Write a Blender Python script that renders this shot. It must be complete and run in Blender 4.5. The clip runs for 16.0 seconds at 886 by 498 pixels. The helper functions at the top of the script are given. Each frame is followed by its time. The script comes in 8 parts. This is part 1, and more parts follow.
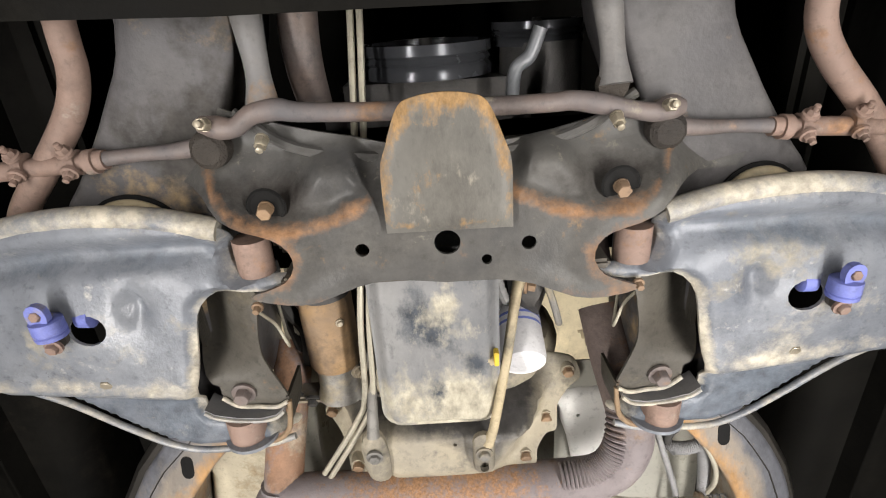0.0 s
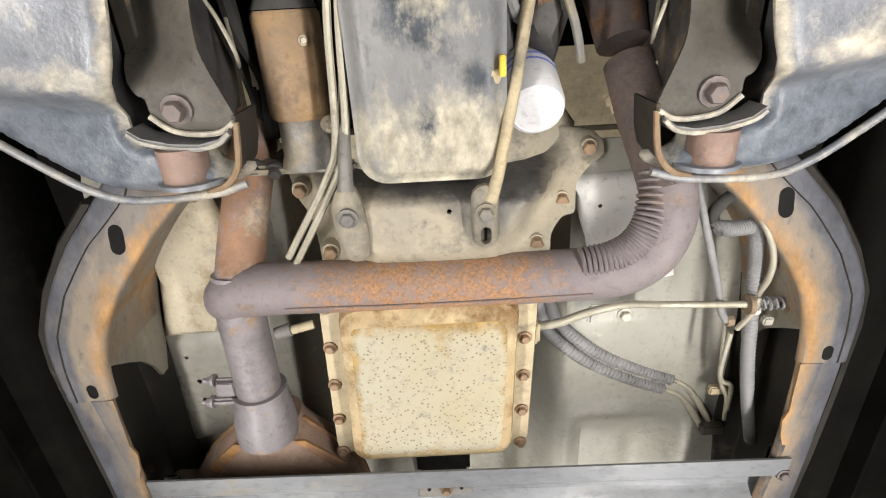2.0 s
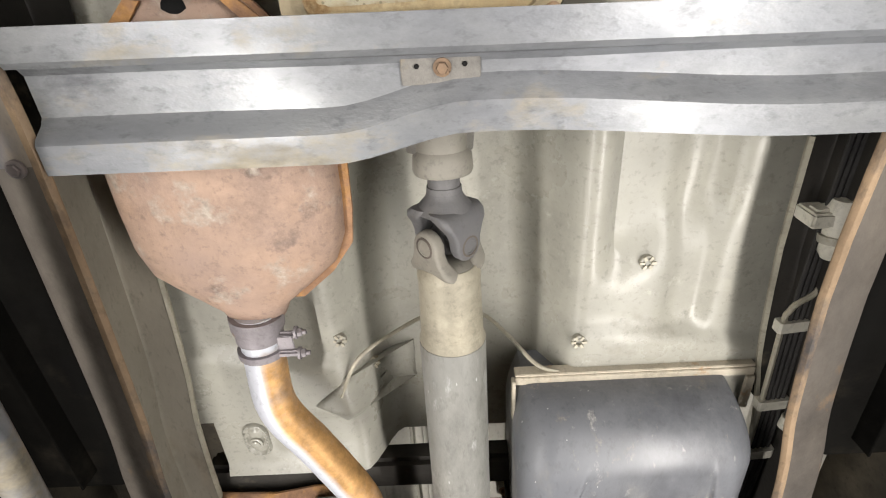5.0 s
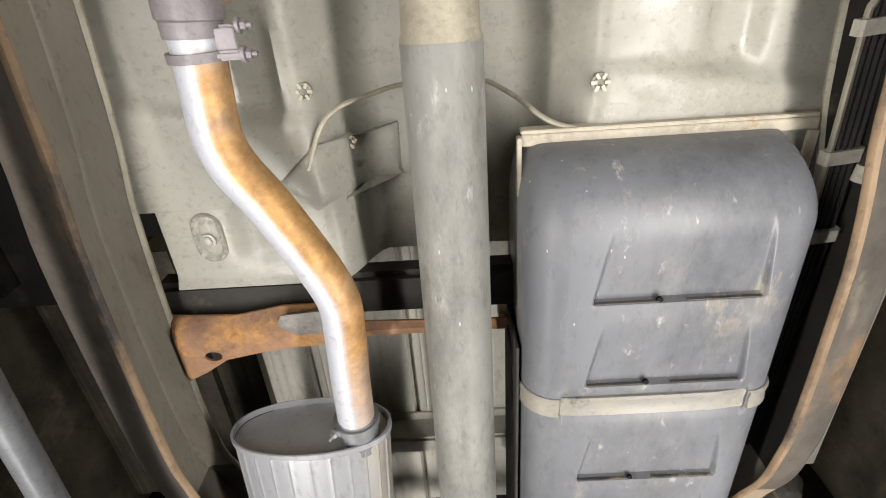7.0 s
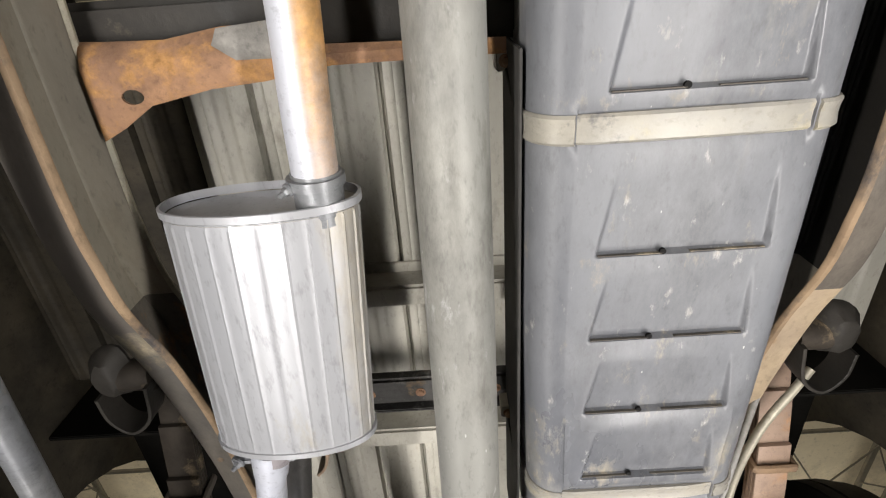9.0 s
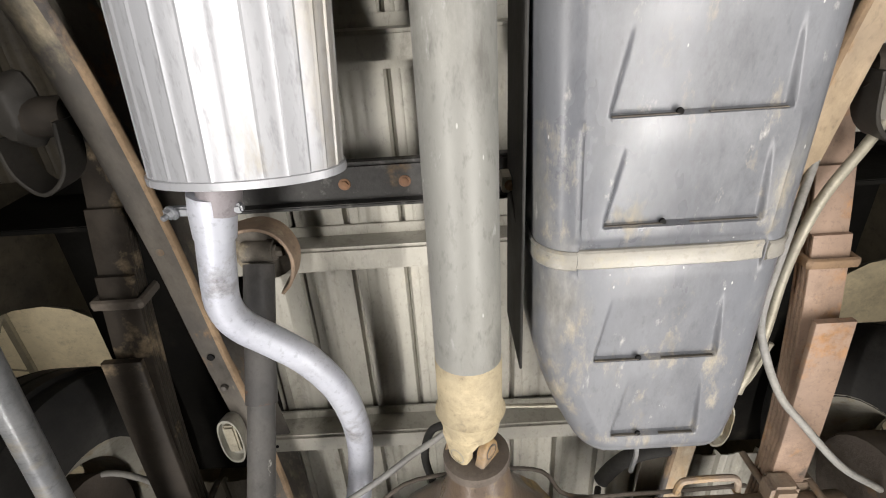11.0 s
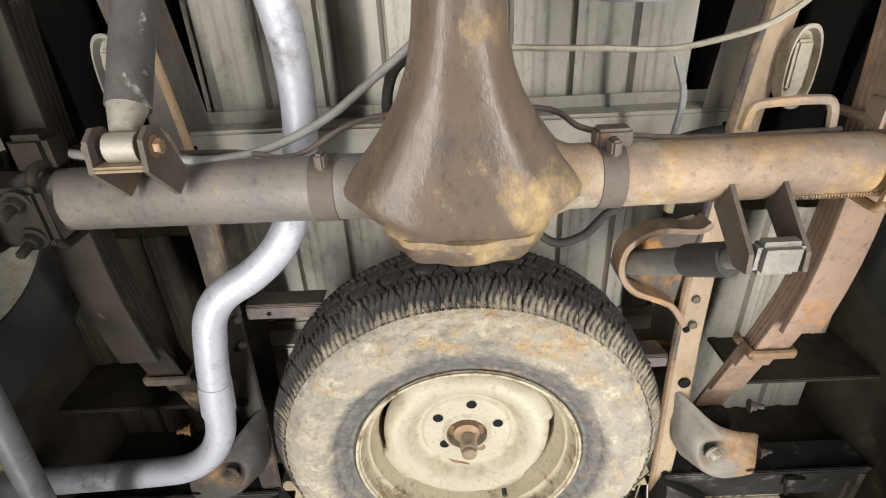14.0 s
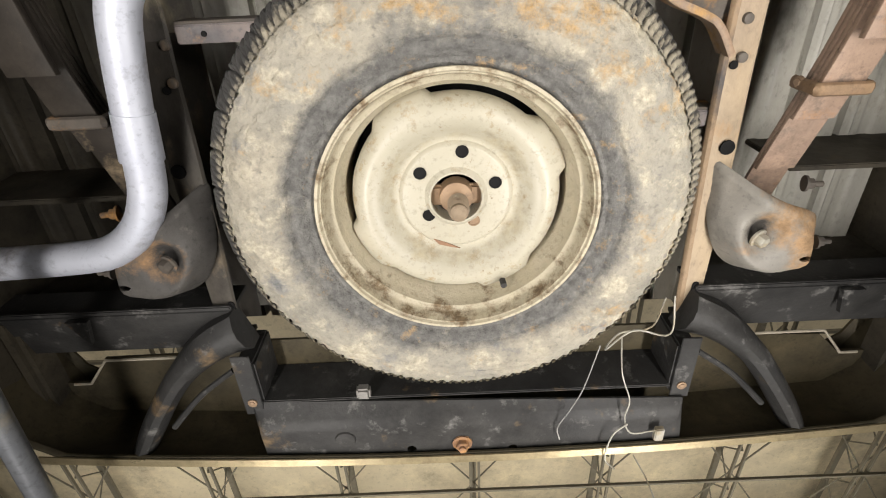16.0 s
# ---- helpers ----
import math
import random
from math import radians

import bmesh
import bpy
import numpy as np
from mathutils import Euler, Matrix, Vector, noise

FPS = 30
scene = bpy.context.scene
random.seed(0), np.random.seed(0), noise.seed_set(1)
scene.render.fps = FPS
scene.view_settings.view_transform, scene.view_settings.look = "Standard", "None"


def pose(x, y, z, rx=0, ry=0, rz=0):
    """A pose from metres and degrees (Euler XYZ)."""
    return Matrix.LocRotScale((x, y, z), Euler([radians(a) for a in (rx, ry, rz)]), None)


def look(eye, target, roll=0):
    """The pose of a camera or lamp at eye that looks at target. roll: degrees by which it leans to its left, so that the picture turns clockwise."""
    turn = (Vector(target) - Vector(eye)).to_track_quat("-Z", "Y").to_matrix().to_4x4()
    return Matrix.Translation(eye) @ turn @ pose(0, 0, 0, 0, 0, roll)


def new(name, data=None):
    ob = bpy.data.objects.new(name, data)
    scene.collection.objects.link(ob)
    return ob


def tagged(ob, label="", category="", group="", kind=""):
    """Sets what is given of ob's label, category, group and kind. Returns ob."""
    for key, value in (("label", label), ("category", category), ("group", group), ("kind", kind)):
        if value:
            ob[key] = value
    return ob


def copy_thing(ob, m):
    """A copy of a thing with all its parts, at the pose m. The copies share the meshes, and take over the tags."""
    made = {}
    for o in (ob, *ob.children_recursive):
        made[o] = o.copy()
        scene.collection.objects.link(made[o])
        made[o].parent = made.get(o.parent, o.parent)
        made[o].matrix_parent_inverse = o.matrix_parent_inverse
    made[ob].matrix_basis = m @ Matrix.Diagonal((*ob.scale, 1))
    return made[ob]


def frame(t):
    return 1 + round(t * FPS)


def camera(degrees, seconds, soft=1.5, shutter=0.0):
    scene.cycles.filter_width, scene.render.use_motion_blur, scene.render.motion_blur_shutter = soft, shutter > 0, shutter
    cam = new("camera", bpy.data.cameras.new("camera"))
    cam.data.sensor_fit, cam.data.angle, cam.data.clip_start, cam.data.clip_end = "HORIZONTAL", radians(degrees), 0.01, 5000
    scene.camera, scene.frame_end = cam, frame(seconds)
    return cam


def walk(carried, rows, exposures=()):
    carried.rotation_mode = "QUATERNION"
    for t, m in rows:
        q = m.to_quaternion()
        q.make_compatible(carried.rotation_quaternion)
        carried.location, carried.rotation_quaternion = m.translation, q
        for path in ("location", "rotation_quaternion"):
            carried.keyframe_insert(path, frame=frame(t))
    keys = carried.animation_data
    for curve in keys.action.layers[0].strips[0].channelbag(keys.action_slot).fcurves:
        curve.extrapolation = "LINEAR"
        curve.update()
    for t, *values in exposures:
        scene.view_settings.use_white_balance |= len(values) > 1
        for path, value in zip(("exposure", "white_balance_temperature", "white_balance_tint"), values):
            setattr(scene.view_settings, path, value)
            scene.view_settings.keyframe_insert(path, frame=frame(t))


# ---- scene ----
cam = camera(81.3, 16.0, soft=1.1)
PATH = [
    (0, (0.02, 1.575, 1.449), (0.016, 2.417, 3.263), -3.4),
    (0.5, (0.023, 1.647, 1.451), (0.014, 2.498, 3.261), -2.9),
    (1, (0.02, 1.735, 1.453), (0.005, 2.604, 3.254), -2.4),
    (1.5, (0.016, 1.826, 1.453), (0.0, 2.702, 3.251), -2.4),
    (2, (0.014, 1.913, 1.451), (-0.004, 2.787, 3.25), -2.1),
    (2.5, (0.007, 2.005, 1.45), (-0.007, 2.882, 3.247), -2.4),
    (3, (0.004, 2.1, 1.448), (-0.009, 2.976, 3.246), -2.5),
    (3.5, (-0.005, 2.199, 1.451), (-0.012, 3.098, 3.237), -3.0),
    (4, (-0.004, 2.286, 1.456), (-0.038, 3.221, 3.223), -1.3),
    (4.2, (-0.004, 2.317, 1.456), (-0.047, 3.264, 3.218), -0.7),
    (6.3, (0.0, 2.688, 1.431), (-0.053, 3.656, 3.18), -0.4),
    (6.5, (-0.002, 2.728, 1.427), (-0.059, 3.69, 3.18), -0.1),
    (7, (-0.008, 2.819, 1.423), (-0.065, 3.796, 3.167), -0.4),
    (7.5, (-0.014, 2.905, 1.417), (-0.067, 3.887, 3.159), -0.8),
    (8, (-0.012, 3.01, 1.408), (-0.067, 3.986, 3.153), -0.8),
    (8.5, (-0.021, 3.125, 1.397), (-0.05, 4.07, 3.16), -2.3),
    (8.7, (-0.02, 3.166, 1.396), (-0.053, 4.102, 3.163), -2.0),
    (10.8, (-0.036, 3.604, 1.365), (-0.056, 4.545, 3.129), -2.2),
    (11, (-0.034, 3.654, 1.363), (-0.056, 4.6, 3.125), -2.2),
    (11.5, (-0.035, 3.77, 1.355), (-0.057, 4.71, 3.121), -2.0),
    (12, (-0.034, 3.874, 1.35), (-0.059, 4.816, 3.114), -1.8),
    (12.5, (-0.037, 3.987, 1.346), (-0.058, 4.936, 3.107), -1.9),
    (13, (-0.039, 4.095, 1.339), (-0.055, 5.04, 3.102), -2.0),
    (13.5, (-0.037, 4.198, 1.336), (-0.049, 5.15, 3.095), -2.0),
    (14, (-0.03, 4.329, 1.331), (-0.043, 5.286, 3.087), -1.9),
    (14.5, (-0.028, 4.432, 1.326), (-0.038, 5.396, 3.079), -1.9),
    (15, (-0.028, 4.538, 1.321), (-0.033, 5.515, 3.067), -2.1),
    (15.5, (-0.028, 4.652, 1.316), (-0.043, 5.646, 3.052), -1.7),
    (16, (-0.026, 4.76, 1.309), (-0.038, 5.765, 3.038), -1.9),
]
walk(cam, [(t, look(eye, target, roll)) for t, eye, target, roll in PATH])

from mathutils import geometry, noise

# ---------------------------------------------------------------- world and lights
world = bpy.data.worlds.new("hall_air")
scene.world = world
world.use_nodes = True
world.node_tree.nodes["Background"].inputs[0].default_value = (0.9, 0.95, 1.0, 1)
world.node_tree.nodes["Background"].inputs[1].default_value = 0.1


def area(name, x, y, z, sx, sy, watts, target, color=(1, 1, 1), spread=180):
    la = bpy.data.lights.new(name, "AREA")
    la.shape, la.size, la.size_y, la.energy, la.color = "RECTANGLE", sx, sy, watts, color
    la.spread = radians(spread)
    ob = new(name, la)
    d = Vector(target) - Vector((x, y, z))
    ob.matrix_world = Matrix.Translation((x, y, z)) @ d.to_track_quat("-Z", "Y").to_matrix().to_4x4()
    return ob


# two long work-light strips, low on either side, and added fill for the roof
def strip(name, x, z, y0, y1, width, watts, aim_x, color, spread):
    la = bpy.data.lights.new(name, "AREA")
    la.shape, la.size, la.size_y, la.energy, la.color, la.spread = "RECTANGLE", width, y1 - y0, watts, color, radians(spread)
    ob = new(name, la)
    back = Vector((x - aim_x, 0, z - 2.0)).normalized()
    side = Vector((0, 1, 0)).cross(back)
    ob.matrix_world = Matrix.Translation((x, (y0 + y1) / 2, z)) @ Matrix((side, (0, 1, 0), back)).transposed().to_4x4()
    return ob


for sx, watts, aim, spread in ((-1, 24.5, 0.21, 98), (1, 32.5, 0.29, 102)):
    strip("work_light", sx * 0.53, 1.15, 1.1, 7.3, 0.05, watts, sx * aim, (1.0, 0.955, 0.915), spread)
# unseen fill lamps facing up, added to brighten the roof
for hy in (-2.0, 6.0, 13.0):
    area("roof_fill", 0, hy, 5.2, 14, 0.6, 210, (0, hy, 9), (1.0, 0.93, 0.8))

# ---------------------------------------------------------------- materials


def mat(name, c1, c2=None, rough=0.6, metal=0.0, scale=9.0, fine=90.0, bump=0.15, patch=None, patch2=None, speck=None, stretch=(1, 1, 1), rvar=0.15, wear=None, stain_shade=None, grime=0.75):
    """Two-scale noise between c1 and c2; patch/patch2: (colour, amount 0..1, scale, roughness); speck: (colour, scale, size);
    wear/stain: (colour, raggedness, scale, roughness) where the mesh carries that attribute."""
    m = bpy.data.materials.new(name)
    m.use_nodes = True
    nt = m.node_tree
    N, L = nt.nodes, nt.links
    b = N["Principled BSDF"]
    geo = N.new("ShaderNodeNewGeometry")
    mp = N.new("ShaderNodeMapping")
    mp.inputs["Scale"].default_value = stretch
    L.new(geo.outputs["Position"], mp.inputs["Vector"])

    def noise_tex(s, detail=5.0, rg=0.6, off=0.0):
        n = N.new("ShaderNodeTexNoise")
        n.inputs["Scale"].default_value, n.inputs["Detail"].default_value, n.inputs["Roughness"].default_value = s, detail, rg
        if off:
            a = N.new("ShaderNodeVectorMath")
            a.operation = "ADD"
            a.inputs[1].default_value = (off, off * 1.7, off * 0.6)
            L.new(mp.outputs[0], a.inputs[0])
            L.new(a.outputs[0], n.inputs["Vector"])
        else:
            L.new(mp.outputs[0], n.inputs["Vector"])
        return n.outputs["Fac"]

    def ramp(fac, lo, hi):
        r = N.new("ShaderNodeMapRange")
        r.inputs["From Min"].default_value, r.inputs["From Max"].default_value = lo, hi
        L.new(fac, r.inputs["Value"])
        return r.outputs[0]

    def mix(fac, a, c):
        x = N.new("ShaderNodeMix")
        x.data_type = "RGBA"
        L.new(fac, x.inputs["Factor"])
        for sock, v in ((x.inputs[6], a), (x.inputs[7], c)):
            if isinstance(v, tuple):
                sock.default_value = (*v, 1)
            else:
                L.new(v, sock)
        return x.outputs[2]

    c2 = c2 or tuple(v * 0.7 for v in c1)
    big, small = noise_tex(scale), noise_tex(fine, 3.0, 0.7, 3.1)
    col = mix(ramp(big, 0.3, 0.7), c1, c2)
    dark = tuple(v * 0.62 for v in c2)
    col = mix(ramp(small, 0.55, 0.85), col, dark)
    if grime:
        soil = N.new("ShaderNodeMix")
        soil.data_type, soil.blend_type = "RGBA", "MULTIPLY"
        gm = N.new("ShaderNodeMapRange")
        gm.inputs["From Min"].default_value, gm.inputs["From Max"].default_value, gm.inputs["To Min"].default_value, gm.inputs["To Max"].default_value = 0.38, 0.62, grime * 0.25, min(1, grime * 1.25)
        L.new(noise_tex(scale * 0.8, 3.0, 0.5, 33.0), gm.inputs["Value"])
        L.new(gm.outputs[0], soil.inputs["Factor"])
        L.new(col, soil.inputs[6])
        L.new(mix(ramp(noise_tex(scale * 2.3, 12.0, 0.80, 21.0), 0.34, 0.66), (1.22, 1.2, 1.16), (0.55, 0.54, 0.53)), soil.inputs[7])
        col = soil.outputs[2]
    rg = ramp(big, 0.25, 0.75)
    rr = N.new("ShaderNodeMapRange")
    rr.inputs["To Min"].default_value, rr.inputs["To Max"].default_value = max(0.05, rough - rvar), min(1, rough + rvar)
    L.new(rg, rr.inputs["Value"])
    rval = rr.outputs[0]
    for k, p in enumerate((patch, patch2)):
        if not p:
            continue
        pn = noise_tex(p[2], 8.0, 0.68, 7.7 + 5 * k)
        mask = ramp(pn, 0.665 - 0.42 * p[1], 0.775 - 0.42 * p[1])
        tint = mix(ramp(noise_tex(p[2] * 6, 4.0, 0.7, 1.3 + k), 0.35, 0.7), p[0], tuple(v * 0.5 for v in p[0]))
        col = mix(mask, col, tint)
        q = N.new("ShaderNodeMix")
        L.new(mask, q.inputs["Factor"])
        L.new(rval, q.inputs[2])
        q.inputs[3].default_value = p[3]
        rval = q.outputs[0]
    # the first mask carries stains and, on some parts, painted shade
    for k, (nm, p) in enumerate((("stain_shade", stain_shade), ("wear", wear))):
        if not p:
            continue
        at = N.new("ShaderNodeAttribute")
        at.attribute_name = nm
        rag = N.new("ShaderNodeMath")
        rag.operation = "MULTIPLY_ADD"
        L.new(noise_tex(p[2], 9.0, 0.76, 11.3 + 4 * k), rag.inputs[0])
        rag.inputs[1].default_value, rag.inputs[2].default_value = p[1] * 3.2, -1.6 * p[1]
        tot = N.new("ShaderNodeMath")
        tot.operation = "ADD"
        L.new(at.outputs["Fac"], tot.inputs[0])
        L.new(rag.outputs[0], tot.inputs[1])
        mask = ramp(tot.outputs[0], 0.26, 0.74)
        tint = mix(ramp(noise_tex(p[2] * 4, 5.0, 0.7, 2.3 + k), 0.35, 0.7), p[0], tuple(v * 0.45 for v in p[0]))
        col = mix(mask, col, tint)
        q = N.new("ShaderNodeMix")
        L.new(mask, q.inputs["Factor"])
        L.new(rval, q.inputs[2])
        q.inputs[3].default_value = p[3]
        rval = q.outputs[0]
    if speck:
        v = N.new("ShaderNodeTexVoronoi")
        v.inputs["Scale"].default_value = speck[1]
        L.new(mp.outputs[0], v.inputs["Vector"])
        col = mix(ramp(v.outputs["Distance"], speck[2], speck[2] * 0.6), col, speck[0])
    L.new(col, b.inputs["Base Color"])
    L.new(rval, b.inputs["Roughness"])
    b.inputs["Metallic"].default_value = metal
    b.inputs["Specular IOR Level"].default_value = 0.05 if max(c1) < 0.02 else 0.16 if max(c1) < 0.14 else 0.4
    bp = N.new("ShaderNodeBump")
    bp.inputs["Strength"].default_value, bp.inputs["Distance"].default_value = bump, 0.004
    ad = N.new("ShaderNodeMath")
    ad.operation = "ADD"
    L.new(small, ad.inputs[0])
    L.new(big, ad.inputs[1])
    L.new(ad.outputs[0], bp.inputs["Height"])
    L.new(bp.outputs[0], b.inputs["Normal"])
    return m


RUST = (0.32, 0.13, 0.045)
RUSTY = (0.45, 0.24, 0.09)
DUST = (0.42, 0.36, 0.25)
m_black = mat("black_chassis_paint", (0.05, 0.05, 0.052), (0.10, 0.096, 0.092), 0.5, patch=(RUST, 0.08, 9, 0.9), bump=0.2)
m_blackdust = mat("dusty_black_steel", (0.07, 0.066, 0.06), (0.15, 0.135, 0.115), 0.7, patch=(DUST, 0.3, 6, 0.95))
m_cross = mat("front_crossmember_paint", (0.075, 0.075, 0.075), (0.125, 0.12, 0.11), 0.40, patch=((0.34, 0.21, 0.10), 0.13, 14, 0.9), patch2=((0.28, 0.26, 0.21), 0.12, 30, 0.8), scale=9, wear=((0.33, 0.185, 0.10), 0.55, 18, 0.75), stain_shade=((0.045, 0.04, 0.036), 0.5, 10, 0.6))
m_arm = mat("dusty_grey_steel", (0.255, 0.27, 0.295), (0.14, 0.155, 0.185), 0.36, metal=0.06, patch=((0.40, 0.365, 0.29), 0.2, 9, 0.9), patch2=((0.50, 0.49, 0.46), 0.13, 40, 0.6), scale=7, bump=0.22, wear=((0.58, 0.53, 0.43), 0.7, 14, 0.7), stain_shade=((0.13, 0.15, 0.18), 0.7, 11, 0.4))
m_rail = mat("rusty_frame_paint", (0.09, 0.082, 0.075), (0.15, 0.132, 0.112), 0.5, patch=((0.30, 0.19, 0.10), 0.24, 6, 0.9), patch2=((0.33, 0.28, 0.20), 0.13, 4, 0.9), scale=6, stretch=(1, 0.45, 1))
m_horn = mat("rust_streaked_frame_paint", (0.27, 0.225, 0.17), (0.15, 0.14, 0.135), 0.42, patch=((0.46, 0.30, 0.14), 0.12, 7, 0.8), patch2=((0.43, 0.38, 0.30), 0.22, 8, 0.6), scale=8, stretch=(1, 0.5, 1), wear=((0.46, 0.27, 0.12), 0.8, 9, 0.85), stain_shade=((0.125, 0.128, 0.145), 0.6, 8, 0.38))
m_railin = mat("dusty_channel_web", (0.33, 0.30, 0.245), (0.24, 0.22, 0.18), 0.55, patch=((0.30, 0.26, 0.20), 0.22, 5, 0.8), patch2=((0.36, 0.21, 0.09), 0.07, 14, 0.9), scale=5, stretch=(1, 0.4, 1), bump=0.1, grime=0.45)
# grimy near-black steel; on the rail webs it paints shade
m_railblack = mat("grimy_shaded_black_steel", (0.024, 0.023, 0.021), (0.045, 0.041, 0.036), 0.5, patch=((0.14, 0.12, 0.09), 0.12, 9, 0.8), bump=0.15, grime=0.4)
m_edge = mat("worn_rusty_edge", (0.33, 0.235, 0.145), (0.21, 0.145, 0.09), 0.7, patch=((0.09, 0.08, 0.075), 0.42, 7, 0.6), scale=14, stretch=(1, 0.5, 1))
m_raildark = mat("dark_frame_paint", (0.07, 0.065, 0.06), (0.13, 0.11, 0.09), 0.6, patch=(RUSTY, 0.32, 8, 0.9))
m_rust = mat("rusted_steel", (0.34, 0.19, 0.10), (0.22, 0.13, 0.085), 0.85, patch=(RUSTY, 0.45, 14, 0.95), bump=0.5)
m_pinkrust = mat("red_brown_steel", (0.30, 0.205, 0.165), (0.21, 0.15, 0.125), 0.65, patch=((0.33, 0.19, 0.11), 0.16, 16, 0.9), patch2=((0.36, 0.31, 0.26), 0.12, 24, 0.7))
m_dkmetal = mat("dark_cast_metal", (0.06, 0.06, 0.062), (0.11, 0.105, 0.10), 0.5, metal=0.3, bump=0.35)
m_pan = mat("oil_pan_steel", (0.25, 0.25, 0.248), (0.165, 0.17, 0.178), 0.55, patch=((0.38, 0.36, 0.30), 0.28, 10, 0.8), patch2=((0.13, 0.135, 0.14), 0.22, 14, 0.4), scale=8, stretch=(1, 0.6, 1), wear=((0.50, 0.46, 0.36), 0.9, 14, 0.9), stain_shade=((0.075, 0.085, 0.10), 0.8, 13, 0.35))
m_alu = mat("dusty_cast_aluminium", (0.42, 0.37, 0.27), (0.30, 0.275, 0.225), 0.65, metal=0.2, patch=((0.13, 0.125, 0.12), 0.28, 7, 0.5), patch2=((0.48, 0.43, 0.32), 0.2, 14, 0.9), bump=0.25, grime=0.5, stain_shade=((0.095, 0.09, 0.085), 0.4, 9, 0.4))
m_tpan = mat("cream_transmission_pan", (0.40, 0.35, 0.225), (0.41, 0.385, 0.30), 0.5, patch=((0.36, 0.27, 0.13), 0.12, 9, 0.8), patch2=((0.30, 0.29, 0.245), 0.2, 60, 0.6), speck=((0.20, 0.175, 0.115), 170, 0.30), scale=7, grime=0.25, wear=((0.40, 0.26, 0.09), 0.8, 12, 0.85))
m_white = mat("white_filter_paint", (0.82, 0.82, 0.84), (0.72, 0.72, 0.74), 0.4)
m_bluep = mat("blue_print", (0.15, 0.2, 0.55), (0.2, 0.25, 0.6), 0.45)
m_blue = mat("blue_rubber", (0.14, 0.18, 0.55), (0.2, 0.22, 0.5), 0.55, patch=(DUST, 0.2, 20, 0.9))
m_starter = mat("rusty_starter_can", (0.30, 0.19, 0.09), (0.17, 0.13, 0.10), 0.65, patch=((0.40, 0.26, 0.13), 0.26, 8, 0.9), patch2=((0.08, 0.075, 0.07), 0.2, 10, 0.6), scale=12)
m_exhgrey = mat("grey_exhaust_steel", (0.29, 0.27, 0.29), (0.24, 0.22, 0.23), 0.55, metal=0.2, patch=((0.45, 0.28, 0.15), 0.2, 18, 0.9))
m_cat = mat("rusty_converter_shell", (0.40, 0.275, 0.20), (0.31, 0.225, 0.185), 0.65, patch=((0.22, 0.165, 0.14), 0.2, 14, 0.85), patch2=((0.47, 0.40, 0.33), 0.26, 16, 0.6), bump=0.35, scale=13, grime=0.5)
m_alum = mat("aluminised_pipe", (0.58, 0.60, 0.66), (0.48, 0.50, 0.57), 0.5, metal=0.3, patch=((0.30, 0.29, 0.30), 0.22, 7, 0.5), bump=0.1, grime=0.25)
m_tan = mat("heat_tinted_pipe", (0.60, 0.62, 0.68), (0.54, 0.555, 0.60), 0.45, metal=0.25, scale=5, bump=0.08, grime=0.15, wear=((0.68, 0.39, 0.15), 0.2, 8, 0.5))
m_muf = mat("bright_muffler_steel", (0.41, 0.42, 0.445), (0.36, 0.365, 0.38), 0.38, metal=0.35, patch=((0.40, 0.36, 0.27), 0.12, 8, 0.7), bump=0.06, stretch=(1, 0.3, 1), grime=0.12, wear=((0.45, 0.39, 0.27), 0.4, 8, 0.5))
m_galv = mat("galvanised_crossmember", (0.28, 0.29, 0.298), (0.185, 0.195, 0.215), 0.4, metal=0.3, patch=((0.38, 0.34, 0.26), 0.26, 6, 0.8), patch2=((0.14, 0.145, 0.155), 0.18, 12, 0.5), stretch=(0.5, 1, 1), grime=0.55)
m_floor = mat("primer_grey_body", (0.335, 0.327, 0.282), (0.285, 0.279, 0.243), 0.36, patch=((0.27, 0.255, 0.21), 0.2, 4, 0.6), patch2=((0.47, 0.455, 0.40), 0.13, 18, 0.7), bump=0.1, rvar=0.2, grime=0.3)
m_bed = mat("bed_floor_paint", (0.40, 0.385, 0.335), (0.33, 0.32, 0.28), 0.5, patch=((0.24, 0.225, 0.19), 0.2, 7, 0.7), patch2=((0.46, 0.43, 0.36), 0.18, 14, 0.8), bump=0.1, stretch=(1, 0.5, 1), grime=0.35)
m_tank = mat("grey_plastic_tank", speck=((0.5, 0.5, 0.48), 38, 0.045), c1=(0.128, 0.135, 0.152), c2=(0.175, 0.182, 0.196), rough=0.36, patch=((0.27, 0.265, 0.25), 0.2, 6, 0.6), patch2=((0.48, 0.47, 0.44), 0.11, 40, 0.7), bump=0.03, scale=6, stretch=(1, 0.4, 1), rvar=0.16, grime=0.6, wear=((0.45, 0.40, 0.30), 0.9, 15, 0.85))
m_strap = mat("pale_strap_steel", (0.45, 0.43, 0.36), (0.36, 0.35, 0.31), 0.5, metal=0.3, patch=(DUST, 0.35, 12, 0.8))
m_tankstrap = mat("dusty_grey_strap", (0.26, 0.255, 0.24), (0.34, 0.32, 0.27), 0.42, metal=0.1, patch=((0.46, 0.41, 0.29), 0.26, 9, 0.7), patch2=((0.14, 0.14, 0.15), 0.16, 20, 0.5), bump=0.1, grime=0.4)
m_lip = mat("pale_tank_shield", (0.55, 0.50, 0.40), (0.45, 0.41, 0.33), 0.5, patch=(RUSTY, 0.2, 14, 0.8))
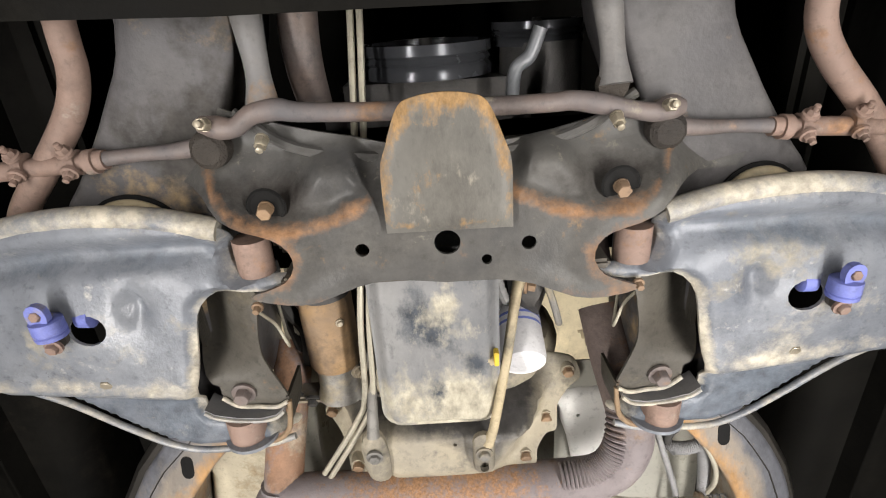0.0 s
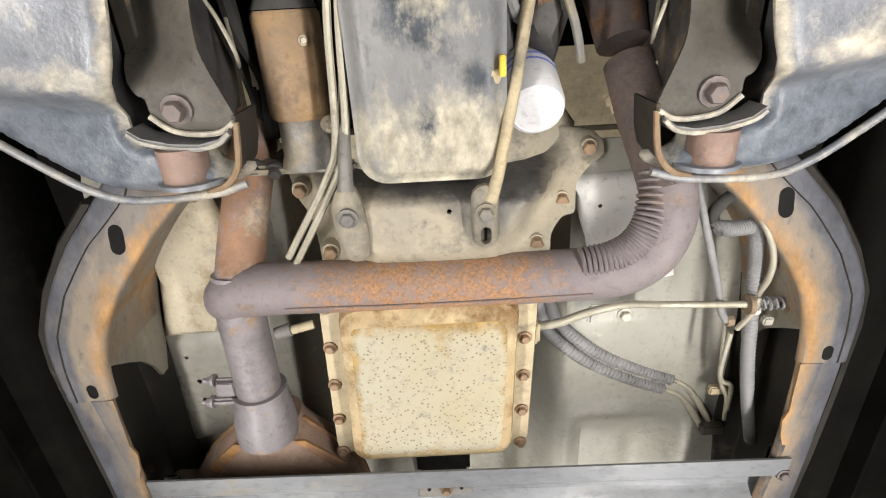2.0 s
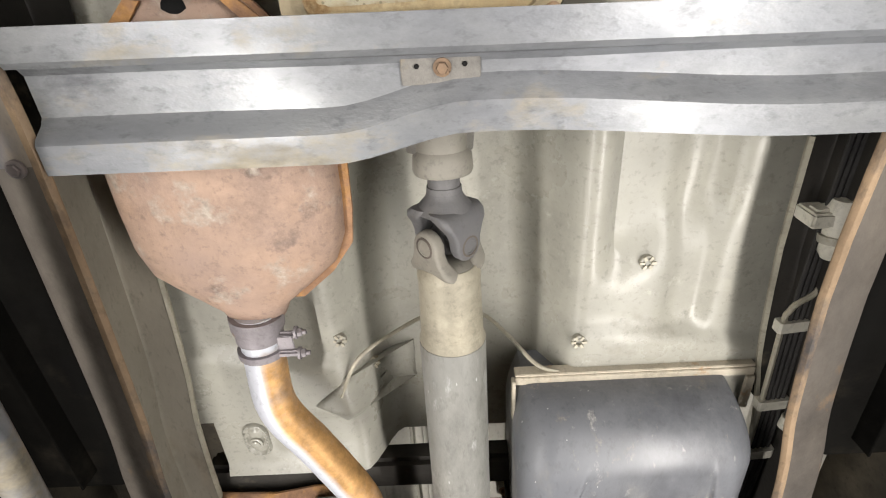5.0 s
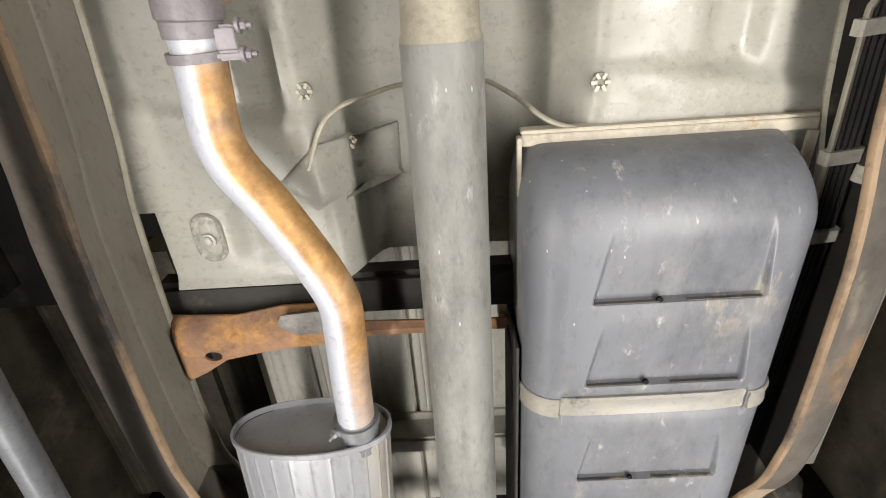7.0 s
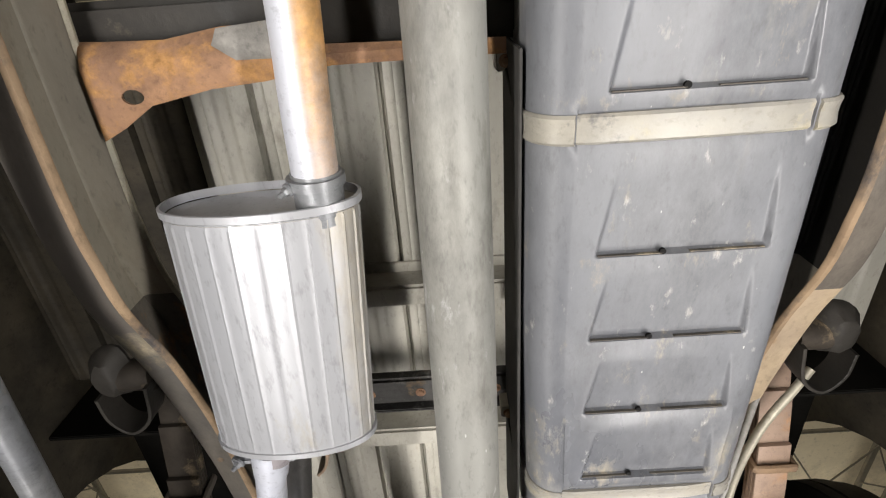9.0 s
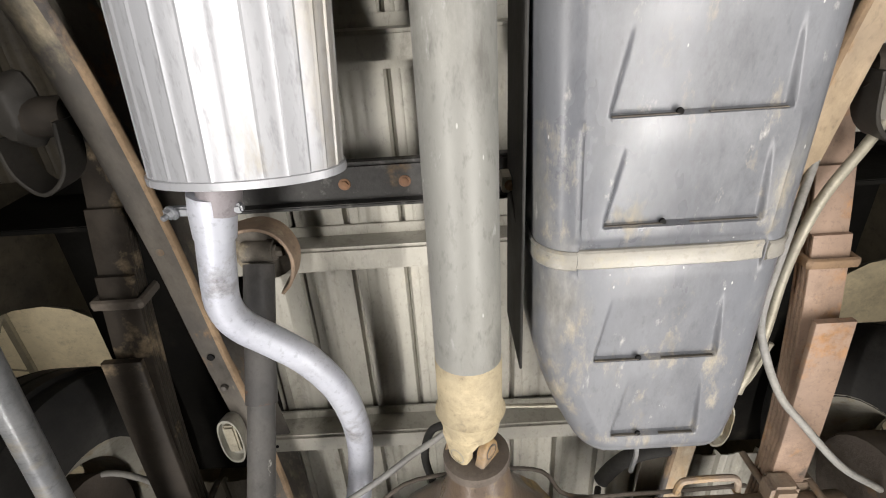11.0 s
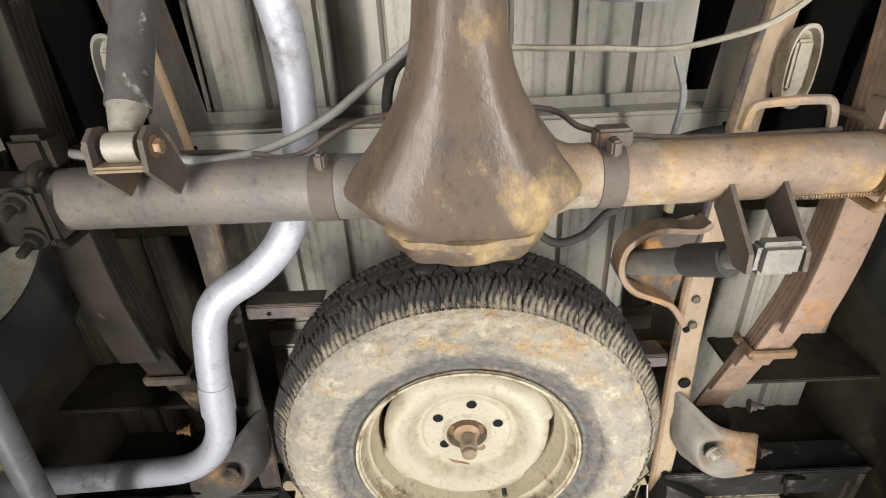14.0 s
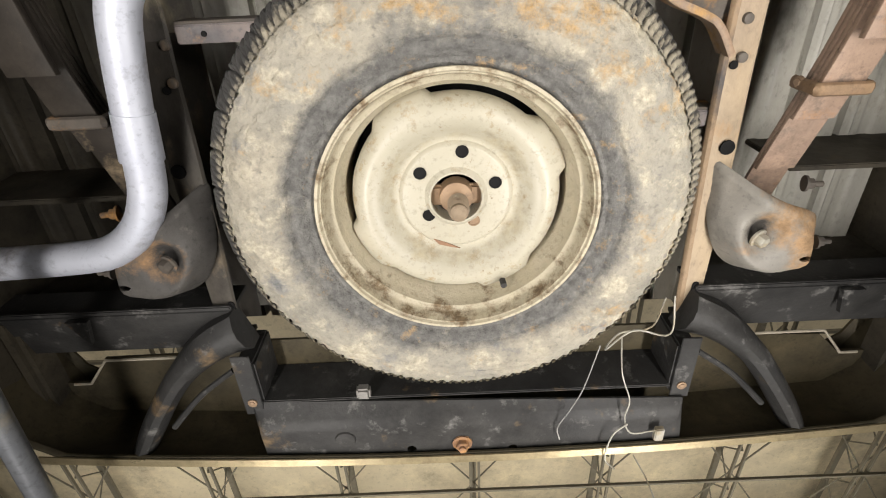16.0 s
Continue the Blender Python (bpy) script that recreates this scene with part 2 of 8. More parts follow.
m_shaft = mat("driveshaft_steel", (0.285, 0.285, 0.265), (0.235, 0.235, 0.22), 0.55, speck=((0.5, 0.5, 0.48), 45, 0.06), metal=0.1, patch=((0.48, 0.48, 0.46), 0.17, 36, 0.5), patch2=((0.20, 0.195, 0.175), 0.28, 9, 0.5), bump=0.1, stretch=(1, 0.35, 1))
m_sand = mat("tan_dust_steel", (0.50, 0.42, 0.27), (0.42, 0.36, 0.25), 0.75, patch=((0.3, 0.27, 0.2), 0.25, 10, 0.8))
m_axle = mat("rusty_axle", (0.36, 0.27, 0.19), (0.19, 0.155, 0.13), 0.5, patch=((0.46, 0.31, 0.15), 0.38, 7, 0.85), patch2=((0.46, 0.41, 0.32), 0.34, 6, 0.8), bump=0.35, scale=8)
# spring steel darkened to paint the shade at the left rear
m_leaf = mat("shaded_spring_steel", (0.026, 0.023, 0.020), (0.055, 0.046, 0.037), 0.55, patch=((0.26, 0.20, 0.13), 0.2, 9, 0.9))
m_bolt = mat("rusty_bolt", (0.33, 0.22, 0.13), (0.24, 0.17, 0.12), 0.6, metal=0.3)
m_boltbright = mat("worn_bolt", (0.40, 0.36, 0.28), (0.28, 0.24, 0.18), 0.45, metal=0.4)
m_rubber = mat("black_rubber", (0.035, 0.035, 0.035), (0.06, 0.058, 0.055), 0.75)
# near black, for small dark parts and to paint the shade inside holes
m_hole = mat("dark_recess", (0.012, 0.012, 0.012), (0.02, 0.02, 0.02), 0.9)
m_tyre = mat("dusty_tyre_rubber", (0.055, 0.054, 0.052), (0.13, 0.125, 0.115), 0.8, bump=0.3)
m_tyredust = mat("tan_dust_on_rubber", (0.39, 0.355, 0.28), (0.26, 0.25, 0.215), 0.75, patch=((0.52, 0.47, 0.36), 0.36, 18, 0.8), patch2=((0.21, 0.21, 0.205), 0.24, 13, 0.7), bump=1.0, scale=8, fine=120, grime=0.7, stain_shade=((0.165, 0.16, 0.148), 0.55, 18, 0.8), wear=((0.50, 0.33, 0.15), 0.9, 26, 0.9))
m_rim = mat("cream_wheel_paint", (0.45, 0.42, 0.335), (0.395, 0.365, 0.28), 0.42, patch=((0.34, 0.27, 0.16), 0.12, 22, 0.8), patch2=((0.20, 0.13, 0.06), 0.10, 60, 0.8), bump=0.1, grime=0.2, wear=((0.36, 0.26, 0.13), 1.0, 30, 0.9), stain_shade=((0.43, 0.37, 0.245), 0.7, 14, 0.7))
m_rimdirt = mat("dirty_rim_well", (0.50, 0.45, 0.34), (0.43, 0.38, 0.27), 0.7, patch=((0.28, 0.2, 0.12), 0.1, 20, 0.9), scale=12, bump=0.4, grime=0.35, wear=((0.22, 0.16, 0.095), 1.1, 26, 0.95))
m_hose = mat("grey_hose", (0.24, 0.24, 0.24), (0.33, 0.32, 0.29), 0.6)
m_conduit = mat("grey_conduit", (0.20, 0.20, 0.21), (0.27, 0.27, 0.27), 0.6)
m_line = mat("pale_metal_line", (0.46, 0.43, 0.34), (0.36, 0.34, 0.28), 0.5, metal=0.3)
m_clip = mat("white_plastic", (0.72, 0.70, 0.62), (0.6, 0.58, 0.5), 0.5)
# near-black colour paints the shade that lies outside the rails
m_dark = mat("shaded_body_underside", (0.006, 0.0058, 0.0054), (0.011, 0.0105, 0.009), 0.7, patch=((0.026, 0.023, 0.018), 0.14, 5, 0.9))
m_olive = mat("dim_bumper_back", (0.085, 0.07, 0.042), (0.055, 0.048, 0.032), 0.6)
# unseen floor, darkened so that little light bounces up into the shadows
m_concrete = mat("low_bounce_concrete", (0.05, 0.049, 0.047), (0.035, 0.034, 0.033), 0.8, scale=1.2, fine=30)
m_hallwall = mat("hall_wall_sheet", (0.62, 0.58, 0.48), (0.55, 0.52, 0.44), 0.7, scale=1.0)
m_roof = mat("hall_roof_sheet", (0.70, 0.62, 0.46), (0.64, 0.57, 0.43), 0.7, scale=0.8, fine=12, bump=0.03)
m_truss = mat("truss_paint", (0.16, 0.15, 0.12), (0.2, 0.18, 0.14), 0.6)

m_horndark = mat("dark_front_horn_paint", (0.075, 0.073, 0.077), (0.11, 0.106, 0.107), 0.42, patch=((0.33, 0.24, 0.14), 0.22, 8, 0.9), patch2=((0.07, 0.065, 0.06), 0.3, 5, 0.7))
m_tpanedge = mat("brown_pan_edge", (0.38, 0.27, 0.14), (0.50, 0.41, 0.25), 0.7, patch=((0.26, 0.16, 0.07), 0.4, 10, 0.9), scale=14)
m_skid = mat("skid_plate_paint", (0.125, 0.12, 0.11), (0.17, 0.165, 0.15), 0.40, metal=0.1, patch=((0.36, 0.19, 0.09), 0.14, 26, 0.9), patch2=((0.36, 0.33, 0.27), 0.13, 34, 0.8), stretch=(1, 0.5, 1), wear=((0.42, 0.265, 0.125), 0.9, 30, 0.8))
m_pinkdark = mat("dark_red_brown_steel", (0.19, 0.145, 0.125), (0.11, 0.105, 0.11), 0.55, patch=((0.33, 0.2, 0.12), 0.2, 14, 0.9), patch2=((0.36, 0.32, 0.25), 0.12, 18, 0.8), scale=12)
m_grease = mat("greasy_black", (0.035, 0.032, 0.03), (0.07, 0.06, 0.05), 0.7, bump=0.9, fine=160)
m_yellow = mat("yellow_tag", (0.75, 0.55, 0.05), (0.6, 0.42, 0.05), 0.5)
m_alugrey = mat("grey_cast_aluminium", (0.27, 0.26, 0.24), (0.18, 0.175, 0.165), 0.6, metal=0.3, patch=(DUST, 0.28, 8, 0.9), bump=0.3)
m_yoke = mat("blue_grey_yoke_steel", (0.13, 0.13, 0.135), (0.17, 0.165, 0.16), 0.55, metal=0.1, patch=((0.24, 0.225, 0.19), 0.2, 18, 0.8), bump=0.15, grime=0.4)
m_yoketan = mat("dusty_grey_yoke_steel", (0.25, 0.235, 0.20), (0.19, 0.18, 0.155), 0.65, patch=((0.33, 0.30, 0.24), 0.2, 18, 0.8), bump=0.15, grime=0.4)
m_sanddull = mat("dull_tan_steel", (0.40, 0.37, 0.29), (0.34, 0.315, 0.25), 0.6, metal=0.2)
m_exhrust = mat("flaking_exhaust_steel", (0.36, 0.20, 0.12), (0.27, 0.18, 0.13), 0.8, patch=((0.50, 0.40, 0.30), 0.32, 14, 0.9), patch2=((0.27, 0.24, 0.25), 0.36, 9, 0.6))
m_cap = mat("muffler_end_cap", (0.55, 0.54, 0.52), (0.46, 0.45, 0.43), 0.5, metal=0.4)
m_shield = mat("pale_heat_shield", (0.78, 0.77, 0.74), (0.68, 0.67, 0.63), 0.5, patch=(DUST, 0.15, 8, 0.8), grime=0.2)
m_tpanplain = mat("cream_sheet_metal", (0.56, 0.50, 0.37), (0.50, 0.45, 0.34), 0.6, patch=((0.38, 0.28, 0.16), 0.2, 10, 0.8))

m_axledark = mat("dark_axle_steel", (0.115, 0.10, 0.088), (0.16, 0.135, 0.115), 0.6, patch=((0.26, 0.16, 0.09), 0.14, 12, 0.9), bump=0.3)
m_diff = mat("stained_diff_housing", (0.165, 0.12, 0.085), (0.105, 0.085, 0.074), 0.36, patch=((0.34, 0.23, 0.12), 0.18, 6, 0.85), patch2=((0.075, 0.073, 0.073), 0.2, 6, 0.35), bump=0.22, scale=7, stretch=(1, 0.6, 0.6), wear=((0.46, 0.34, 0.17), 0.9, 12, 0.85), stain_shade=((0.085, 0.085, 0.09), 0.6, 8, 0.35))
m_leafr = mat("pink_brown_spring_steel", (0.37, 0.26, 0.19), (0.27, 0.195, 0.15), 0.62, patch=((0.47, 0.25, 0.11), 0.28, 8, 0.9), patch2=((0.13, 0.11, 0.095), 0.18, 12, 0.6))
m_peel = mat("peeling_black_paint", (0.07, 0.07, 0.07), (0.13, 0.125, 0.12), 0.5, patch=((0.70, 0.68, 0.63), 0.17, 30, 0.6), stretch=(1, 0.6, 1))
m_stud = mat("tan_rusty_thread", (0.30, 0.235, 0.16), (0.17, 0.12, 0.08), 0.75, patch=((0.42, 0.37, 0.28), 0.3, 40, 0.9))
m_exhpipe = mat("purple_grey_exhaust_rusting", (0.245, 0.215, 0.215), (0.18, 0.155, 0.16), 0.62, patch=((0.27, 0.20, 0.16), 0.2, 20, 0.9), bump=0.3, grime=0.4, wear=((0.40, 0.225, 0.12), 0.8, 70, 0.9))
m_bar = mat("black_bar_paint", (0.028, 0.028, 0.028), (0.055, 0.054, 0.052), 0.45, patch=((0.20, 0.14, 0.08), 0.15, 9, 0.9), patch2=((0.17, 0.165, 0.155), 0.22, 22, 0.7), bump=0.2)
m_bowl = mat("dusty_grey_bowl", (0.27, 0.25, 0.215), (0.19, 0.18, 0.16), 0.55, bump=0.2, grime=0.5, wear=((0.37, 0.235, 0.125), 0.7, 14, 0.8), stain_shade=((0.05, 0.045, 0.04), 0.5, 14, 0.6))
# darkened copy of the bowl colour for the shaded left side
m_bowldark = mat("shaded_dusty_bowl", (0.10, 0.095, 0.088), (0.06, 0.056, 0.052), 0.5, patch=((0.2, 0.185, 0.16), 0.2, 12, 0.8), bump=0.2, grime=0.5, wear=((0.40, 0.24, 0.12), 0.6, 14, 0.75), stain_shade=((0.03, 0.028, 0.026), 0.5, 14, 0.6))
m_chrome = mat("worn_chrome", (0.55, 0.46, 0.28), (0.4, 0.33, 0.2), 0.35, metal=0.6)

m_pivot = mat("olive_black_bracket", (0.035, 0.032, 0.027), (0.065, 0.06, 0.05), 0.5, patch=((0.15, 0.13, 0.09), 0.18, 9, 0.9), patch2=((0.2, 0.12, 0.06), 0.14, 14, 0.9))
m_exhdark = mat("dark_exhaust_steel", (0.13, 0.105, 0.10), (0.19, 0.15, 0.135), 0.7, patch=((0.28, 0.16, 0.10), 0.26, 18, 0.9), bump=0.35)
m_tread = mat("dusty_tread_rubber", (0.045, 0.044, 0.043), (0.085, 0.082, 0.078), 0.75, bump=0.3, wear=((0.40, 0.36, 0.275), 0.9, 15, 0.9))
# left tail and left rear rail: worn paint, darkened to paint shade
m_tail = mat("shaded_brown_frame_paint", (0.055, 0.05, 0.045), (0.10, 0.09, 0.075), 0.5, patch=((0.20, 0.16, 0.11), 0.2, 9, 0.9), stretch=(1, 0.5, 1))
m_railleft = mat("shaded_worn_frame_paint", (0.085, 0.08, 0.075), (0.15, 0.135, 0.115), 0.5, patch=((0.36, 0.31, 0.22), 0.33, 7, 0.9), patch2=((0.33, 0.20, 0.10), 0.22, 9, 0.9), stretch=(1, 0.5, 1))
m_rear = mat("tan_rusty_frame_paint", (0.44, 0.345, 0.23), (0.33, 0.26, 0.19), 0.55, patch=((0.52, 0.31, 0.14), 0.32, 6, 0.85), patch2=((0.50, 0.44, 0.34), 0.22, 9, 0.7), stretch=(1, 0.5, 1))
m_flange = mat("brown_tan_flange", (0.36, 0.28, 0.17), (0.24, 0.185, 0.12), 0.7, patch=((0.15, 0.12, 0.09), 0.3, 12, 0.8), patch2=((0.46, 0.30, 0.13), 0.25, 9, 0.9))
m_axleft = mat("grey_worn_axle", (0.25, 0.225, 0.20), (0.15, 0.14, 0.13), 0.42, patch=((0.42, 0.31, 0.18), 0.2, 8, 0.85), patch2=((0.40, 0.38, 0.34), 0.17, 9, 0.8), bump=0.3, scale=9)
m_hanger = mat("rust_patched_hanger", (0.34, 0.235, 0.155), (0.20, 0.155, 0.12), 0.58, patch=((0.50, 0.30, 0.12), 0.3, 9, 0.9), patch2=((0.44, 0.38, 0.28), 0.2, 12, 0.8))
m_pulley = mat("glossy_black_pulley", (0.05, 0.053, 0.06), (0.075, 0.078, 0.085), 0.22, metal=0.4, bump=0.03, grime=0.2)
m_dkarm = mat("blue_grey_forged_steel", (0.13, 0.135, 0.145), (0.20, 0.19, 0.18), 0.5, patch=((0.30, 0.21, 0.14), 0.2, 12, 0.9))
# darkened panel colour that paints the dim light on the outer bed
m_dimside = mat("shaded_olive_brown_panel", (0.07, 0.06, 0.044), (0.035, 0.032, 0.026), 0.6, patch=((0.15, 0.125, 0.085), 0.16, 5, 0.9))
m_pivotweb = mat("dusty_olive_bracket", (0.105, 0.097, 0.083), (0.07, 0.065, 0.056), 0.42, patch=((0.16, 0.14, 0.10), 0.2, 9, 0.9), patch2=((0.22, 0.13, 0.07), 0.12, 14, 0.9))
# ---------------------------------------------------------------- building helpers


def thing(name, at, label, category, group="", kind=""):
    e = new(name)
    e.empty_display_size = 0.05
    e.location = at
    return tagged(e, label, category, group, kind)


def where(ob):
    p = Vector((0, 0, 0))
    while ob:
        p += ob.location
        ob = ob.parent
    return p


def part(name, bm, material, parent=None, label="", smooth=True, angle=40, wear=None, stain_shade=None):
    """One mesh; the last two arguments give the amount of wear, and of staining or painted shade, 0 to 1, at a place.
    """
    me = bpy.data.meshes.new(name)
    for nm, f in (("wear", wear), ("stain_shade", stain_shade)):
        if f:
            lay = bm.verts.layers.float.new(nm)
            for v in bm.verts:
                v[lay] = f(*v.co)
    bmesh.ops.recalc_face_normals(bm, faces=bm.faces)
    if parent:
        bmesh.ops.translate(bm, vec=-where(parent), verts=bm.verts)
    bm.to_mesh(me)
    bm.free()
    me.materials.append(material)
    if smooth:
        me.polygons.foreach_set("use_smooth", [True] * len(me.polygons))
        me.set_sharp_from_angle(angle=radians(angle))
    ob = new(name, me)
    if parent:
        ob.parent = parent
    if label:
        ob["label"] = label
    return ob


def single(name, bm, material, label, category, group="", kind="", smooth=True):
    return tagged(part(name, bm, material, None, "", smooth), label, category, group, kind)


def spline(pts, n=6, closed=False):
    """Catmull-Rom through the points; fourth and further values are carried along."""
    P = [np.array(p, float) for p in pts]
    if closed:
        P = [P[-1]] + P + [P[0], P[1]]
    else:
        P = [2 * P[0] - P[1]] + P + [2 * P[-1] - P[-2]]
    out = []
    for i in range(1, len(P) - 2):
        a, b, c, d = P[i - 1], P[i], P[i + 1], P[i + 2]
        for k in range(n):
            t = k / n
            out.append(0.5 * ((2 * b) + (-a + c) * t + (2 * a - 5 * b + 4 * c - d) * t * t + (-a + 3 * b - 3 * c + d) * t ** 3))
    if not closed:
        out.append(P[-2])
    return out


def skin(bm, rings, cap=True, close=False):
    """Joins rings of equal vertex count."""
    R = [[bm.verts.new(Vector(p)) for p in r] for r in rings]
    n = len(R[0])
    pairs = list(zip(R, R[1:])) + ([(R[-1], R[0])] if close else [])
    for a, b in pairs:
        for i in range(n):
            j = (i + 1) % n
            bm.faces.new((a[i], a[j], b[j], b[i]))
    if cap and not close:
        bm.faces.new(R[0])
        bm.faces.new(R[-1])
    return bm


def tube(pts, r, seg=14, n=6, bm=None, wave=0.0, cap=True, flat=1.0):
    """A round bar or pipe along a smooth line; r: a radius or one per point; wave: corrugation depth."""
    bm = bm or bmesh.new()
    rr = [r] * len(pts) if not isinstance(r, (list, tuple)) else r
    line = spline([(*p[:3], q) for p, q in zip(pts, rr)], n) if n > 1 else [np.array((*p[:3], q)) for p, q in zip(pts, rr)]
    rings, up = [], None
    for i, p in enumerate(line):
        a, b = line[max(0, i - 1)][:3], line[min(len(line) - 1, i + 1)][:3]
        d = Vector(b - a).normalized()
        if up is None:
            up = Vector((0, 0, 1)) if abs(d.z) < 0.9 else Vector((0, 1, 0))
        up = (up - d * up.dot(d)).normalized()
        side = d.cross(up)
        rad = p[3] + (wave if i % 2 else 0)
        rings.append([Vector(p[:3]) + (side * math.cos(t) + up * math.sin(t) * flat) * rad for t in (2 * math.pi * k / seg for k in range(seg))])
    return skin(bm, rings, cap)


def box(x0, x1, y0, y1, z0, z1, bevel=0.003, bm=None, m=None):
    out = bmesh.new()
    bmesh.ops.create_cube(out, size=1)
    bmesh.ops.scale(out, vec=(x1 - x0, y1 - y0, z1 - z0), verts=out.verts)
    if bevel:
        bmesh.ops.bevel(out, geom=out.edges[:], offset=bevel, segments=2, affect="EDGES")
    mm = Matrix.Translation(((x0 + x1) / 2, (y0 + y1) / 2, (z0 + z1) / 2))
    if m:
        mm = m @ mm
    bmesh.ops.transform(out, matrix=mm, verts=out.verts)
    if bm:
        tmp = bpy.data.meshes.new("tmp")
        out.to_mesh(tmp)
        out.free()
        bm.from_mesh(tmp)
        bpy.data.meshes.remove(tmp)
        return bm
    return out


def lathe(profile, at, axis="z", seg=32, bm=None, m=None, ring=False):
    """profile: (radius, height) pairs, turned about an axis through at."""
    bm = bm or bmesh.new()
    turn = {"z": Matrix.Identity(4), "y": Matrix.Rotation(-math.pi / 2, 4, "X"), "x": Matrix.Rotation(math.pi / 2, 4, "Y")}[axis] if not m else m
    mm = Matrix.Translation(at) @ turn
    rings = [[mm @ Vector((max(r, 1e-4) * math.cos(a), max(r, 1e-4) * math.sin(a), h)) for a in (2 * math.pi * k / seg for k in range(seg))] for r, h in profile]
    return skin(bm, rings, not ring, ring)


def toward(d):
    """Turns +z onto d."""
    return Vector(d).to_track_quat("Z", "Y").to_matrix().to_4x4()


def bolt(at, d, r=0.009, h=0.008, bm=None, washer=True, shank=0.0):
    """A hexagon head with a washer, its head pointing along d."""
    mm = toward(d)
    bm = lathe([(r * 1.45, -0.002), (r * 1.45, 0.0015), (r * 1.3, 0.002)] if washer else [(r, -0.002), (r, 0)], at, seg=14, m=mm, bm=bm)
    bm = lathe([(r, 0.001), (r, h * 0.85), (r * 0.85, h)], at, seg=6, m=mm, bm=bm)
    if shank:
        bm = lathe([(r * 0.55, h), (r * 0.55, h + shank * 0.9), (r * 0.4, h + shank)], at, seg=10, m=mm, bm=bm)
    return bm


def plate(outline, z0, z1, holes=(), bevel=0.002, bend=None, bm=None):
    """A plate with holes from a flat outline; bend(x, y) lifts it."""
    out = bmesh.new()
    edges = []
    for loop in (outline, *holes):
        vs = [out.verts.new((x, y, z0)) for x, y in loop]
        edges += [out.edges.new((vs[i], vs[(i + 1) % len(vs)])) for i in range(len(vs))]
    bmesh.ops.triangle_fill(out, use_beauty=True, use_dissolve=False, edges=edges)
    if bend:
        bmesh.ops.subdivide_edges(out, edges=[e for e in out.edges if e.calc_length() > 0.04], cuts=2, use_grid_fill=True)
        bmesh.ops.triangulate(out, faces=out.faces[:])
    res = bmesh.ops.extrude_face_region(out, geom=out.faces[:])
    bmesh.ops.translate(out, vec=(0, 0, z1 - z0), verts=[v for v in res["geom"] if isinstance(v, bmesh.types.BMVert)])
    if bend:
        for v in out.verts:
            v.co.z += bend(v.co.x, v.co.y)
    if bm:
        tmp = bpy.data.meshes.new("tmp")
        bmesh.ops.recalc_face_normals(out, faces=out.faces)
        out.to_mesh(tmp)
        out.free()
        bm.from_mesh(tmp)
        bpy.data.meshes.remove(tmp)
        return bm
    return out


def inside(x, y, loop):
    c, j = False, len(loop) - 1
    for i in range(len(loop)):
        (xi, yi), (xj, yj) = loop[i], loop[j]
        if (yi > y) != (yj > y) and x < (xj - xi) * (y - yi) / (yj - yi) + xi:
            c = not c
        j = i
    return c


def gap(x, y, loop):
    """Distance to a closed outline."""
    a = np.array(loop)
    b = np.roll(a, -1, 0)
    d = b - a
    t = np.clip(((np.array((x, y)) - a) * d).sum(1) / np.maximum((d * d).sum(1), 1e-12), 0, 1)
    return float(np.sqrt((((a + d * t[:, None]) - (x, y)) ** 2).sum(1)).min())


def stamp(outline, f, thick=0.004, holes=(), step=0.012):
    """A pressed sheet inside an outline: f(x, y, d) gives its height, d being the distance to the edge."""
    pts, edges = [], []
    for loop in (outline, *holes):
        k = len(pts)
        pts += [Vector(p) for p in loop]
        edges += [(k + i, k + (i + 1) % len(loop)) for i in range(len(loop))]
    xs, ys = [p[0] for p in outline], [p[1] for p in outline]
    nx, ny = int((max(xs) - min(xs)) / step), int((max(ys) - min(ys)) / step)
    for j in range(ny + 1):
        for i in range(nx + 1):
            x, y = min(xs) + (i + 0.5 * (j % 2)) * step, min(ys) + j * step
            if inside(x, y, outline) and not any(inside(x, y, h) for h in holes) and min(gap(x, y, l) for l in (outline, *holes)) > step * 0.4:
                pts.append(Vector((x, y)))
    co, _, faces, *_ = geometry.delaunay_2d_cdt(pts, edges, [], 0, 1e-6)
    bm = bmesh.new()
    vs = [bm.verts.new((p.x, p.y, f(p.x, p.y, gap(p.x, p.y, outline)))) for p in co]
    for fc in faces:
        m = sum((co[i] for i in fc), Vector((0, 0))) / 3
        if inside(m.x, m.y, outline) and not any(inside(m.x, m.y, h) for h in holes):
            bm.faces.new([vs[i] for i in fc])
    bmesh.ops.delete(bm, geom=[v for v in bm.verts if not v.link_faces], context="VERTS")
    res = bmesh.ops.extrude_face_region(bm, geom=bm.faces[:])
    bmesh.ops.translate(bm, vec=(0, 0, thick), verts=[v for v in res["geom"] if isinstance(v, bmesh.types.BMVert)])
    return bm


def circle(x, y, r, n=16, ry=None):
    return [(x + r * math.cos(2 * math.pi * k / n), y + (ry or r) * math.sin(2 * math.pi * k / n)) for k in range(n)]


def slot(x, y, w, h, n=6):
    """An upright rounded slot."""
    r = w / 2
    top = [(x + r * math.cos(a), y + h / 2 - r + r * math.sin(a)) for a in (math.pi * k / n for k in range(n + 1))]
    low = [(x + r * math.cos(a), y - h / 2 + r + r * math.sin(a)) for a in (math.pi + math.pi * k / n for k in range(n + 1))]
    return top + low


